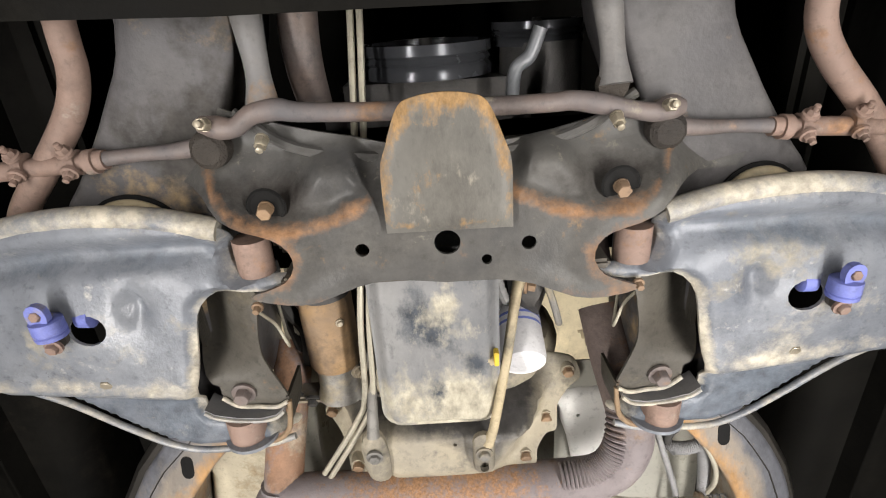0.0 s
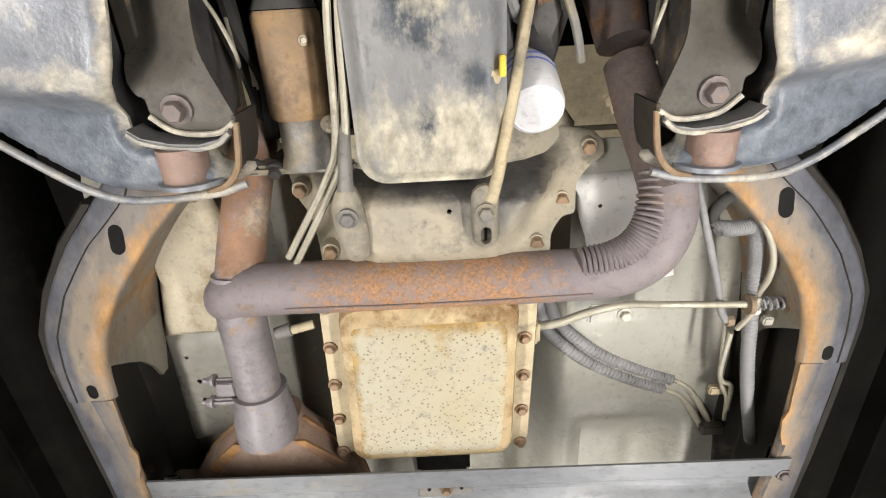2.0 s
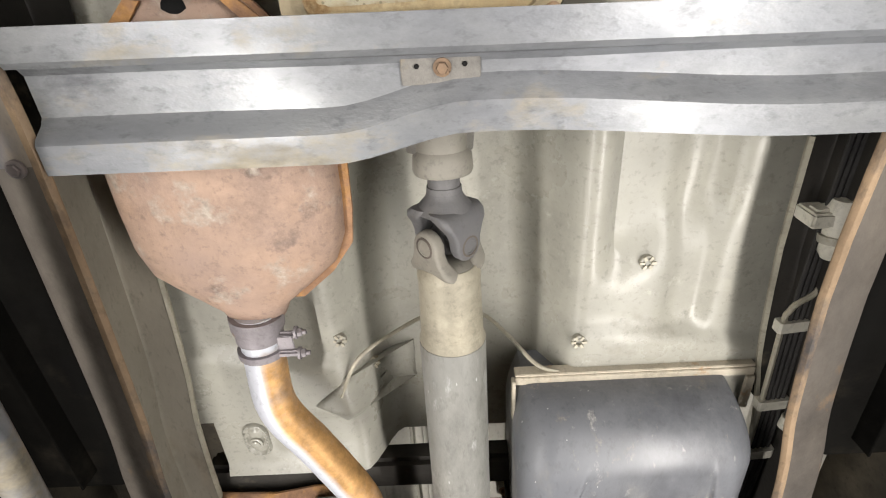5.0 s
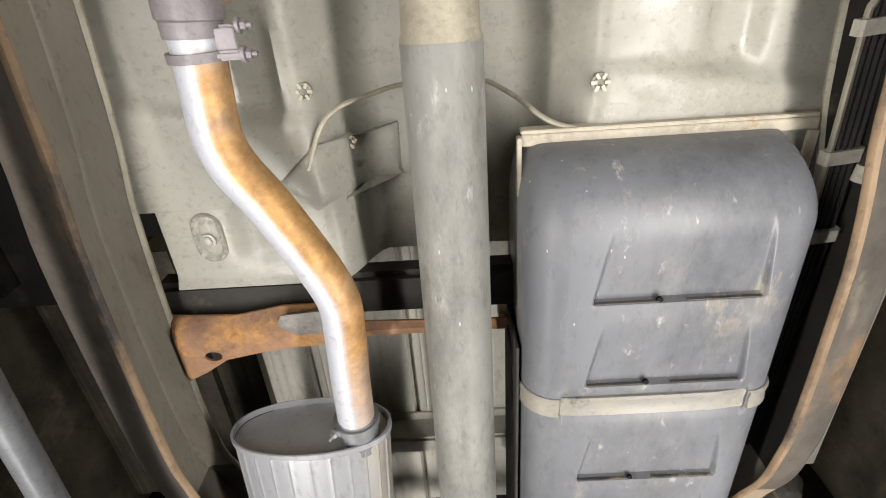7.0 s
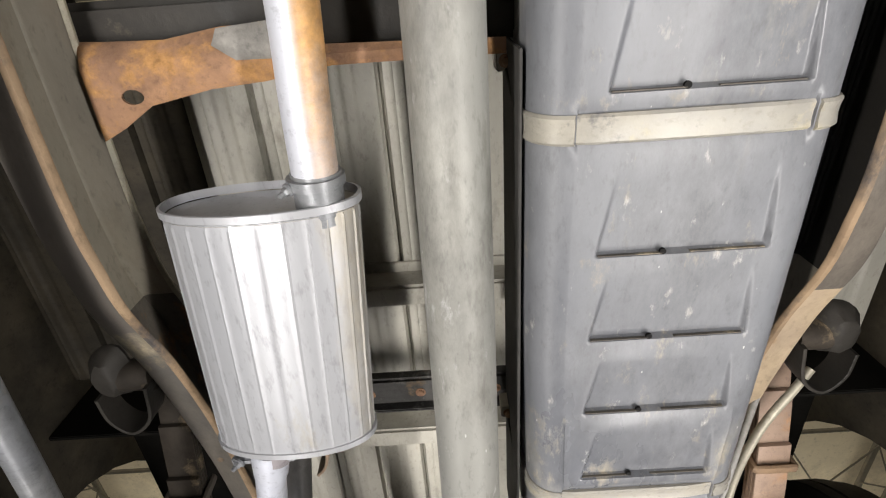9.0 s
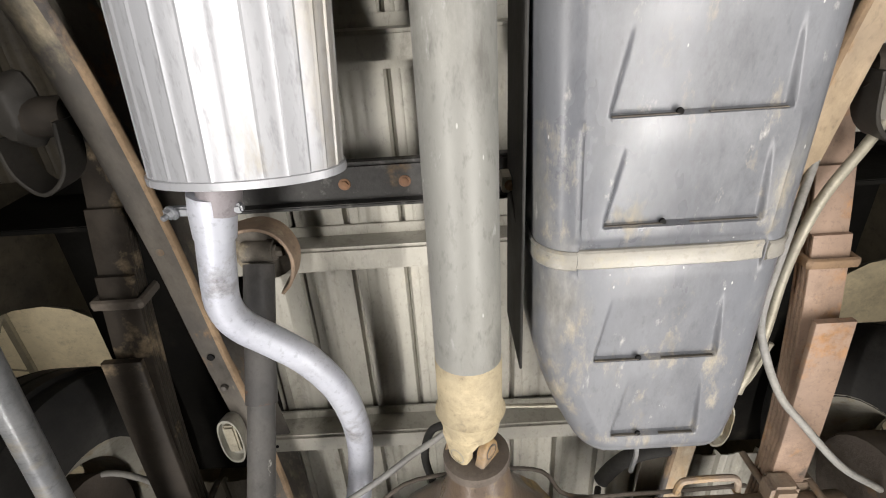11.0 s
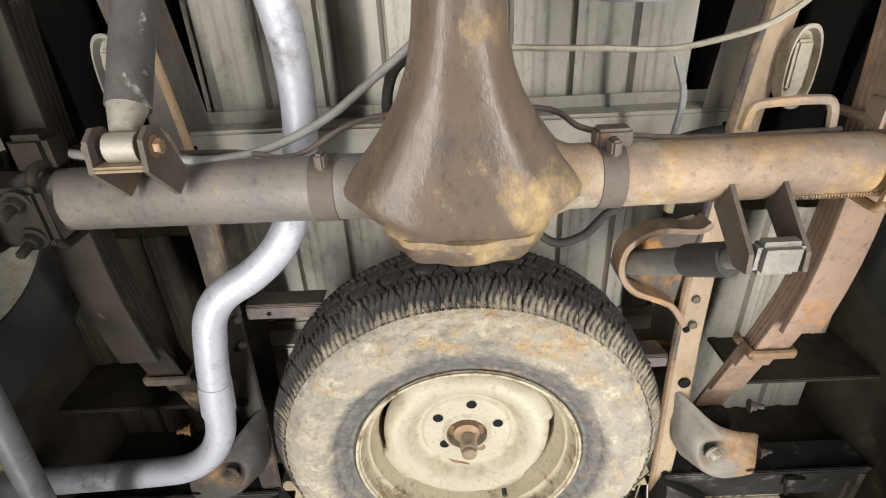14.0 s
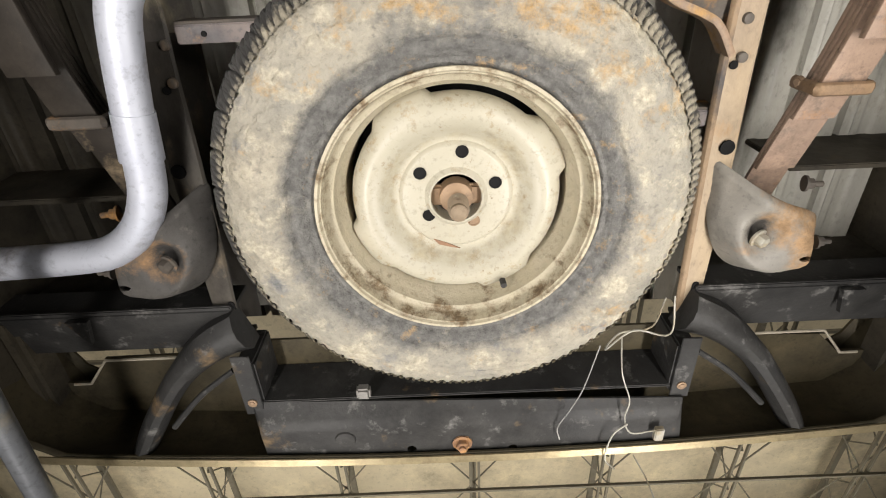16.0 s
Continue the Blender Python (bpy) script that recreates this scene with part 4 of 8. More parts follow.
    # solid near-black plates paint the shade of open slots
    for y, x, w, h in ((2.140, 0.361, 0.017, 0.034), (2.320, 0.426, 0.012, 0.020)):
        bm = plate(slot(s * (x + k * 1.2), y, w, h), -0.0006, 0.001)
        for v in bm.verts:
            v.co.z += float(np.interp(v.co.y, [r[0].y for r in rings], [min(q.z for q in r) for r in rings]))
        part("slot_shade", bm, m_hole, t)
    seam = []
    for r in (q for q in rings if q[0].y > 2.05):
        y, zl = r[0].y, min(q.z for q in r)
        a, b = float(np.interp(y, fy, fa)), float(np.interp(y, fy, fb))
        x = a + (b - a) * (0.74 - 0.10 * math.exp(-((y - 2.10) / 0.05) ** 2))
        seam.append([Vector((s * (x + p), y, zl + q)) for p, q in ((-0.0012, 0.0005), (0, -0.0008), (0.0016, -0.0004), (0.0016, 0.0005))])
    lip = []
    for y, b, zl in ((2.10, 0.385, 1.998), (2.145, 0.423, 1.988), (2.20, 0.453, 1.974), (2.245, 0.464, 1.958), (2.29, 0.464, 1.951), (2.40, 0.462, 1.95), (2.50, 0.46, 1.95), (2.62, 0.462, 1.95)):
        b += k * (1 - sstep(2.45, 2.85, y)) * 0.92
        lip.append([Vector((s * (b + p), y, zl + q)) for p, q in ((0, 0.002), (0.010, 0.004), (0.018, 0.016), (0.019, 0.05), (0.0, 0.05))])
    part("outer_lip", skin(bmesh.new(), lip), m_railblack, t, "dark turned-up outer edge")
    part("weld_seam", skin(bmesh.new(), seam), m_railblack, t, "thin dark seam")
    hol = ((3.775, 0.514, 2.044, 0.0045), (3.825, 0.512, 2.055, 0.0045), (3.914, 0.505, 2.074, 0.008), (4.10, 0.495, 2.103, 0.005), (4.253, 0.482, 2.111, 0.007), (5.04, 0.42, 2.061, 0.0115), (4.92, 0.405, 2.07, 0.006), (5.19, 0.43, 2.057, 0.0045))
    # solid near-black discs paint the shade inside the rail holes
    for y, x, z, r in hol:
        x += (0.012 if s < 0 else -0.010) * sstep(4.6, 4.95, y)
        part("hole_shade", lathe([(r, 0), (r, 0.0025)], (s * x, y, z - 0.0012), "z", 14), m_hole, t)
    part("slot_shade", plate(slot(s * 0.412, 5.30, 0.012, 0.03), 2.057, 2.0595), m_hole, t)
    for y, x, z in ((2.52, 0.432, 1.9405), (2.60, 0.434, 1.9405)):
        part("crossmember_bolt", bolt((s * (x + k * 0.7), y, z), (0, 0, -1), 0.0068, 0.006), m_pinkdark, t)
    for y, x, z in ((4.02, 0.492, 2.092), (4.33, 0.478, 2.112), (4.86, 0.405, 2.078), (4.91, 0.405, 2.07), (5.12, 0.415, 2.058)):
        part("rivet", lathe([(0.008, 0.002), (0.007, -0.003), (0.003, -0.005)], (s * x, y, z), "z", 12), m_rail, t)
    return t


for s in (-1, 1):
    rail(s)

# ---------------------------------------------------------------- front suspension and steering
CX = 0.02
cm = thing("front_crossmember", (CX, 1.78, 1.95), "black stamped front crossmember with rust patches and holes", "crossmember")
half = [(0.0, 1.842), (0.055, 1.841), (0.095, 1.848), (0.14, 1.866), (0.175, 1.868), (0.213, 1.858), (0.195, 1.85), (0.172, 1.84), (0.160, 1.822), (0.163, 1.803), (0.178, 1.79), (0.205, 1.781), (0.228, 1.768), (0.25, 1.75), (0.285, 1.742), (0.33, 1.74), (0.35, 1.70), (0.33, 1.655), (0.28, 1.65), (0.22, 1.668), (0.16, 1.686), (0.09, 1.70), (0.0, 1.705)]
loop = [(CX + x, y + 0.006 * x / 0.2) for x, y in half] + [(CX - x, y - 0.006 * x / 0.2 - 0.004) for x, y in half[-2:0:-1]]
loop = smooth_loop(loop, 2)


def cm_ridge(a):
    return float(np.interp(a, (0.05, 0.07, 0.115, 0.163, 0.2, 0.225, 0.245, 0.27), (1.735, 1.745, 1.768, 1.776, 1.772, 1.75, 1.722, 1.69)))


def cm_f(x, y, d):
    a = abs(x - CX)
    z = 1.939 + 0.004 * sstep(0.01, 0.03, d)
    z += 0.05 * (1 - sstep(1.69, 1.775 - 0.05 * sstep(0.06, 0.1, a) * (1 - sstep(0.12, 0.17, a)), y + 0.15 * max(0, a - 0.17)))
    z += 0.06 * sstep(0.22, 0.30, a)
    z += 0.016 * sstep(0.0, 0.016, cm_ridge(a) - y) * sstep(0.05, 0.08, a) * (1 - sstep(0.24, 0.27, a))
    z += 0.010 * math.exp(-(((a - 0.185) / 0.025) ** 2 + ((y - 1.752) / 0.018) ** 2))
    return z


def cm_rust(x, y, z):
    a, d = abs(x - CX), gap(x, y, loop)
    lip = (1 - sstep(0.002, 0.020, d)) * sstep(0.10, 0.15, a) * sstep(1.775, 1.79, y)
    band = math.exp(-((y - cm_ridge(a)) / 0.009) ** 2) * sstep(0.055, 0.08, a) * (1 - sstep(0.25, 0.27, a))
    return max(0.42 * lip, 0.66 * band) + 0.3 * math.exp(-((x - 0.04) / 0.02) ** 2 - ((y - 1.80) / 0.02) ** 2)


# rust is wear; the dark patches paint the shadow in the bolt cups
part("pan", stamp(loop, cm_f, 0.004, [circle(-0.066, 1.8, 0.0075), circle(0.024, 1.797, 0.014), circle(0.065, 1.819, 0.0055), circle(0.11, 1.803, 0.008)], 0.007), m_cross, cm, angle=60, wear=cm_rust, stain_shade=lambda x, y, z: 0.75 * math.exp(-(((abs(x - CX) - 0.19) / 0.07) ** 2 + ((y - 1.745) / 0.03) ** 2)))
part("back_wall", box(-0.16, 0.20, 1.83, 1.842, 1.944, 2.08, 0.004), m_blackdust, cm)
part("top", box(-0.20, 0.24, 1.70, 1.83, 2.06, 2.10, 0.02), m_blackdust, cm)
part("front_lip", tube([(-0.19, 1.66, 2.0), (-0.13, 1.70, 1.995), (-0.03, 1.715, 1.992), (0.09, 1.715, 1.992), (0.17, 1.70, 1.995), (0.23, 1.665, 2.0)], 0.006, 8), m_cross, cm)
sk = [(-0.037, 1.779), (-0.037, 1.715), (-0.03, 1.69), (-0.016, 1.655), (0.0, 1.646), (0.026, 1.643), (0.053, 1.646), (0.069, 1.655), (0.084, 1.69), (0.091, 1.715), (0.092, 1.780)]
sk = [(p[0], p[1]) for p in spline(sk, 5)]
part("skid_plate", stamp(sk, lambda x, y, d: 1.930 + 0.004 * (1 - sstep(0, 0.006, d)), 0.003, (), 0.008), m_skid, cm, "grey skid plate with rusty edges", wear=lambda x, y, z: 0.52 * (1 - sstep(0.001, 0.020, gap(x, y, sk))) * (y < 1.774) + 0.36 * (1 - sstep(1.645, 1.70, y)))
for x in (-0.163, 0.209):
    # cup coloured near black to paint its shadow
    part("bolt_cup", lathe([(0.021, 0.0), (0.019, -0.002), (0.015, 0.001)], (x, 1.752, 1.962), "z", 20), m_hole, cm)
    part("bolt", bolt((x, 1.753, 1.96), (0, 0.25, -1), 0.0085, 0.012, washer=False), m_bolt, cm)
for x in (-0.19, 0.232):
    part("lip_bolt", bolt((x, 1.862, 1.945), (0, 0.2, -1), 0.0045, 0.009), m_bolt, cm)


def control_arm(s):
    t = thing("lower_control_arm", (CX + s * 0.35, 1.93, 1.95), "dusty grey stamped lower control arm with blue link bushing", "control arm", "lower control arms")
    k = 0.006 * s

    def P(v, y):
        return (CX + s * v, y + k)
    o = [P(0.235, 1.772), P(0.30, 1.757), P(0.38, 1.752), P(0.46, 1.762), P(0.54, 1.79), P(0.62, 1.84), P(0.65, 1.89), P(0.63, 1.92), P(0.56, 1.955), P(0.49, 1.99), P(0.42, 2.045), P(0.375, 2.078), P(0.33, 2.092), P(0.28, 2.092), P(0.24, 2.088), P(0.212, 2.078), P(0.208, 2.066),
         P(0.232, 2.063), P(0.243, 2.052), P(0.25, 2.042), P(0.27, 2.036), P(0.30, 2.031), P(0.313, 2.022), P(0.309, 1.99), P(0.296, 1.955), P(0.287, 1.92), P(0.280, 1.885), P(0.272, 1.862), P(0.255, 1.851), P(0.225, 1.853), P(0.185, 1.852), P(0.165, 1.844), P(0.175, 1.838), P(0.205, 1.838), P(0.228, 1.832), P(0.236, 1.81), P(0.230, 1.795)]
    loop = smooth_loop(o, 2)

    def f(x, y, d):
        a, yy = abs(x - CX), y - k
        # main pressed face, a shoulder along its rear, the turned-up flanges
        face = 1 - sstep(-0.004, 0.022, yy - (1.985 - 0.12 * (a - 0.30)))
        z = 1.962 - 0.028 * face
        inner = sstep(1.84, 1.87, yy) * (1 - sstep(0.315, 0.345, a)) * (1 - sstep(2.02, 2.04, yy))
        z += 0.03 * (1 - sstep(0.0, 0.014, d)) * (1 - 0.75 * (1 - sstep(1.76, 1.80, yy))) * (1 - 0.8 * inner)
        z += 0.022 * math.exp(-((yy - 1.795 - 0.1 * max(0, a - 0.4)) / 0.016) ** 2) * sstep(0.22, 0.26, a)
        z -= 0.010 * math.exp(-((a - 0.405) / 0.05) ** 2 - ((yy - 1.885) / 0.042) ** 2)
        z += 0.016 * math.exp(-((a - 0.338) / 0.012) ** 2 - ((yy - 1.855) / 0.02) ** 2)
        z += 0.012 * math.exp(-((a - 0.245) / 0.03) ** 2 - ((yy - 1.815) / 0.02) ** 2)
        return z
    def pale(x, y, z):
        a, yy, d = abs(x - CX), y - k, gap(x, y, loop)
        rim = (1 - sstep(0.003, 0.016, d)) * (0.5 + 0.5 * (a < 0.34 and yy > 1.85))
        step = 0.6 * math.exp(-((yy - (1.972 - 0.12 * (a - 0.30))) / 0.014) ** 2)
        return 0.7 * max(rim, step) + 0.28 * math.exp(-((a - 0.40) / 0.05) ** 2 - ((yy - 1.90) / 0.05) ** 2)

    def blue(x, y, z):
        a, yy = abs(x - CX), y - k
        dip = math.exp(-((yy - 1.80 - 0.1 * max(0, a - 0.4)) / 0.022) ** 2)
        return max(0.55 * dip, 0.72 * sstep(1.985, 2.015, yy + 0.12 * (a - 0.30))) + 0.5 * math.exp(-((a - 0.332) / 0.014) ** 2 - ((yy - 1.855) / 0.022) ** 2)

    part("arm", stamp(loop, f, 0.004, [[P(0.390 + 0.019 * math.cos(q), 1.874 + 0.018 * math.sin(q)) for q in (2 * math.pi * i / 16 for i in range(16))]], 0.0065), m_arm, t, angle=70, wear=pale, stain_shade=blue)
    part("front_flange", tube([(*P(0.235, 1.776), 1.953), (*P(0.30, 1.759), 1.95), (*P(0.38, 1.753), 1.95), (*P(0.46, 1.763), 1.952), (*P(0.54, 1.791), 1.955), (*P(0.63, 1.845), 1.96)], 0.0125, 12, flat=1.1), m_arm, t, wear=lambda x, y, z: 0.62)
    part("rear_flange", tube([(*P(0.212, 2.083), 1.972), (*P(0.25, 2.092), 1.97), (*P(0.33, 2.094), 1.968), (*P(0.375, 2.08), 1.968), (*P(0.42, 2.047), 1.966), (*P(0.49, 1.992), 1.964), (*P(0.58, 1.945), 1.962)], 0.0045, 10), m_arm, t, wear=lambda x, y, z: 0.42)
    part("front_bushing", tube([(*P(0.212, 1.796), 1.974), (*P(0.212, 1.838), 1.974)], 0.0205, 20, 1), m_pinkrust, t, "red-brown bushing sleeve")
    part("rear_bushing", tube([(*P(0.271, 2.040), 1.972), (*P(0.271, 2.074), 1.972)], 0.0245, 24, 1), m_pinkrust, t, "red-brown bushing sleeve")
    part("ear_washer", tube([(*P(0.268, 2.074), 1.974), (*P(0.268, 2.079), 1.974)], 0.034, 26, 1), m_arm, t)
    ear = ((0.312, 2.022), (0.300, 2.031), (0.272, 2.038), (0.245, 2.040), (0.225, 2.036), (0.213, 2.026))
    part("ear_front", skin(bmesh.new(), [[Vector((*P(a, y + e), z)) for e, z in ((-0.004, 1.957), (0.003, 1.956), (0.003, 1.99), (-0.004, 1.99))] for a, y in ear]), m_dkarm, t, "dark front ear")
    part("ear_edge", tube([(*P(a, y), 1.956) for a, y in ear], 0.0026, 8), m_arm, t, wear=lambda x, y, z: 0.6)
    x, y = P(0.416, 1.858)
    b = part("link_bushing", lathe([(0.010, -0.012), (0.0155, -0.010), (0.016, 0.003), (0.0145, 0.0045), (0.016, 0.006), (0.0155, 0.010), (0.009, 0.012)], (x, y, 1.912), "y", 22), m_blue, t, "blue rubber bushing")
    part("bushing_cap", plate(slot(x, y - 0.019, 0.021, 0.026), 1.902, 1.910, [circle(x, y - 0.019, 0.0055, 10)]), m_blue, b)
    part("link_bolt", bolt((x, y - 0.019, 1.904), (0, -0.3, -1), 0.0055, 0.005, washer=False), m_pinkrust, b)
    part("link_nut", bolt((x, y + 0.021, 1.908), (0, 0.2, -1), 0.0065, 0.007), m_pinkrust, b)
    part("link_plate", plate(slot(x, y + 0.012, 0.018, 0.03), 1.916, 1.922), m_blackdust, b)
    part("upper_bushing", lathe([(0.008, -0.009), (0.012, -0.007), (0.0125, 0.007), (0.008, 0.009)], (x - s * 0.022, y + 0.004, 1.938), "x", 16), m_blue, b)
    part("rivet_nut", bolt((*P(0.40, 1.952), 1.938), (0, 0.3, -1), 0.0075, 0.006), m_boltbright, t)
    t2 = thing("pivot_bracket", (CX + s * 0.25, 1.98, 1.97), "dusty black frame bracket holding the control arm pivot", "bracket", "pivot brackets")
    bo = smooth_loop([P(0.222, 1.858), P(0.30, 1.856), P(0.318, 1.90), P(0.316, 1.95), P(0.300, 1.985), P(0.291, 1.992), P(0.289, 2.008), P(0.272, 2.022), P(0.25, 2.028), P(0.222, 2.026), P(0.209, 2.018), P(0.210, 2.008), P(0.222, 1.975), P(0.229, 1.95), P(0.228, 1.92), P(0.223, 1.89)], 3)
    part("bracket_plate", stamp(bo, lambda x, y, d: 1.9685 + 0.045 * sstep(0.226, 0.315, abs(x - CX)) * (1 - sstep(1.935, 1.985, y - k)) + 0.006 * math.exp(-((abs(x - CX) - 0.25) / 0.02) ** 2 - ((y - k - 2.03) / 0.008) ** 2), 0.004, (), 0.006), m_pivotweb, t2, "dark curved pocket plate with a flat tab", angle=70)
    part("inner_wall", box(min(P(0.305, 0)[0], P(0.318, 0)[0]), max(P(0.305, 0)[0], P(0.318, 0)[0]), 1.86 + k, 1.99 + k, 2.0, 2.12, 0.004), m_pivot, t2)
    part("rear_lip", tube([(*P(0.290, 2.008), 1.966), (*P(0.272, 2.023), 1.967), (*P(0.25, 2.029), 1.971), (*P(0.225, 2.027), 1.966), (*P(0.209, 2.018), 1.964)], 0.0030, 8), m_arm, t2, "bare pale lip", wear=lambda x, y, z: 0.7)
    part("side_lip", tube([(*P(0.208, 2.018), 1.966), (*P(0.211, 2.045), 1.965), (*P(0.217, 2.066), 1.966), (*P(0.232, 2.082), 1.968), (*P(0.254, 2.090), 1.97)], 0.0036, 8), m_edge, t2)
    part("side_wall", skin(bmesh.new(), [[Vector((*P(a, y), z)) for a, z in ((a0, 1.966), (a0 + 0.004, 1.966), (a0 + 0.004, 2.03), (a0, 2.03))] for a0, y in ((0.207, 2.012), (0.210, 2.045), (0.216, 2.066), (0.224, 2.078))]), m_pivot, t2)
    part("pivot_bolt", bolt((*P(0.262, 2.003), 1.9665), (0, 0.1, -1), 0.0105, 0.013), m_pinkdark, t2)
    hx, hy, hr = (0.378, 1.803, 0.052) if s > 0 else (-0.326, 1.795, 0.060)
    # flat near-black disc paints the shade up inside the spring pocket
    part("pocket_shade", plate(circle(hx, hy, hr, 28, 0.056), 1.9955, 1.9975), m_hole, t2)
    part("coil_turn", tube([(hx + (hr - 0.012) * math.cos(q), hy + 0.044 * math.sin(q), 1.992) for q in (math.pi + math.pi * i / 10 for i in range(11))], 0.008, 10, 3), m_sand, t2, "tan dusty coil turn")
    cs = single("coil_spring", tube([(CX + s * 0.33 + 0.052 * math.cos(q), 1.815 + 0.052 * math.sin(q), 1.975 + 0.016 * q) for q in (0.5 * i for i in range(36))], 0.009, 8, 2), m_sand, "dusty coil spring in the frame pocket", "coil spring", "coil springs")
    return t


for s in (-1, 1):
    control_arm(s)

tr = thing("steering_linkage", (0.02, 1.68, 1.985), "rusty steering centre link with tie rods and adjusters", "steering linkage")
part("center_link", tube([(-0.222, 1.668, 1.99), (-0.205, 1.672, 1.988), (-0.185, 1.672, 1.985), (-0.165, 1.660, 1.983), (-0.14, 1.657, 1.985), (-0.11, 1.662, 1.987), (0.0, 1.667, 1.987), (0.13, 1.668, 1.987), (0.16, 1.667, 1.987), (0.19, 1.672, 1.985), (0.215, 1.678, 1.985), (0.245, 1.684, 1.985), (0.262, 1.68, 1.985), (0.275, 1.68, 1.985)], [0.009, 0.0125, 0.010, 0.0105, 0.0115, 0.010, 0.0098, 0.0098, 0.0102, 0.0108, 0.0095, 0.010, 0.013, 0.008], 16), m_pinkdark, tr)
for s, x0, y0 in ((-1, -0.212, 1.682), (1, 0.256, 1.692)):
    part("tie_rod", tube([(x0, y0 + 0.006, 1.992), (x0 + s * 0.04, y0 + 0.012, 1.992), (x0 + s * 0.08, y0 + 0.013, 1.992), (x0 + s * 0.13, y0 + 0.016, 1.992)], [0.011, 0.009, 0.0075, 0.0085], 12), m_pinkdark, tr)
    part("adjuster_sleeve", tube([(x0 + s * 0.118, y0 + 0.016, 1.992), (x0 + s * 0.36, y0 + 0.03, 1.992)], 0.0105, 14, 1), m_pinkrust, tr)
    for kk in (0.128, 0.145, 0.2):
        cl = part("clamp", tube([(x0 + s * kk, y0 + 0.017, 1.992), (x0 + s * (kk + 0.01), y0 + 0.018, 1.992)], 0.0135, 16, 1), m_pinkrust, tr)
        if kk > 0.13:
            part("clamp_bolt", bolt((x0 + s * (kk + 0.005), y0 + 0.024, 1.977), (0, 0.6, -1), 0.006, 0.007, shank=0.006), m_pinkrust, cl)
            part("clamp_nut", bolt((x0 + s * (kk + 0.005), y0 + 0.004, 1.98), (0, -0.8, -0.6), 0.006, 0.008, shank=0.006), m_pinkrust, cl)
    part("ball_joint", lathe([(0.014, -0.014), (0.02, -0.008), (0.021, 0.006), (0.019, 0.014), (0.014, 0.022)], (x0 + s * 0.006, y0 + 0.012, 1.992), "z", 20), m_grease, tr, "greasy black ball joint")
    part("nut", bolt((x0, y0 - 0.016, 1.976), (0, -0.25, -1), 0.0072, 0.010, washer=False, shank=0.008), m_boltbright, tr)
for x, nm in ((-0.157, "arm"), (0.203, "arm")):
    a = thing("steering_lever", (x, 1.63, 1.99), "grey-brown forged steering lever bolted to the centre link", "steering lever", "steering levers")
    part("arm", tube([(x - 0.01, 1.48, 2.03), (x - 0.006, 1.56, 2.018), (x, 1.62, 2.003), (x + 0.002, 1.655, 1.992)], [0.019, 0.017, 0.013, 0.018], 14, flat=0.75), m_dkarm, a)
    part("boot", lathe([(0.016, 0.0), (0.018, 0.006), (0.014, 0.012)], (x, 1.655, 1.99), "z", 16), m_grease, a)
    part("nut", bolt((x, 1.684, 1.974), (0, 0.5, -1), 0.0072, 0.011, washer=False, shank=0.007), m_boltbright, a)
for s, xs in ((-1, (-0.325, -0.336, -0.339, -0.355, -0.393, -0.442, -0.47)), (1, (0.40, 0.404, 0.410, 0.434, 0.477, 0.518, 0.55))):
    single("sway_bar_end", tube([(x, y, 2.0) for x, y in zip(xs, (1.45, 1.568, 1.612, 1.649, 1.695, 1.749, 1.80))], 0.0145, 16), m_pinkrust, "red-brown sway bar end beside the frame", "sway bar", "sway bar ends")
bay = thing("engine_bay_shell", (0, 1.5, 2.6), "black engine bay panels around the engine", "engine bay")
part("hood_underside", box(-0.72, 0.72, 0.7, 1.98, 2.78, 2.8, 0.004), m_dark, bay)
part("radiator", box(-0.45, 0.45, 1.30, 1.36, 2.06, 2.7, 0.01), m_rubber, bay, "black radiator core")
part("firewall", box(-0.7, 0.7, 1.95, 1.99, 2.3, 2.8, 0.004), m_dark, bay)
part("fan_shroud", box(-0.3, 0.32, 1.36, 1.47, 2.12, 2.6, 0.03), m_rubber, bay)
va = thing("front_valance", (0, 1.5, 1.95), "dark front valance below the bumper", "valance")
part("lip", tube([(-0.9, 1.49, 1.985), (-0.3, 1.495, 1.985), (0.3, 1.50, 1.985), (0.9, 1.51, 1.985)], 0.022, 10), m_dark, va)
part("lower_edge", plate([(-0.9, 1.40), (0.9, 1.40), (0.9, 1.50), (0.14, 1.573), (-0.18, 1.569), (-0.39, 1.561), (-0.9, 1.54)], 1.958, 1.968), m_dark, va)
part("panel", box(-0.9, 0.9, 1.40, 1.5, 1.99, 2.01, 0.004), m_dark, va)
single("radiator_lower_bar", tube([(-0.06, 1.555, 2.10), (0.02, 1.557, 2.10), (0.12, 1.552, 2.10), (0.16, 1.55, 2.10)], 0.011, 10), m_galv, "bright metal edge of the radiator support", "support bar")

# ---------------------------------------------------------------- engine and gearbox
ep = thing("oil_pan", (0.0, 1.95, 2.0), "grey steel oil pan with tan dust and dark stains", "oil pan")
rings = []
for z, dw in ((2.12, -0.004), (2.03, 0.0), (1.998, 0.0015), (1.986, 0.008), (1.981, 0.018)):
    rings.append([Vector((0.003 + a - 0.006 * (b < 0) * 0, 1.955 + b, z + 0.004 * math.cos(a * 30) * (z < 1.985))) for a, b in rrect(0.156 - dw * 2, 0.252 - dw * 2, 0.03, 6)])
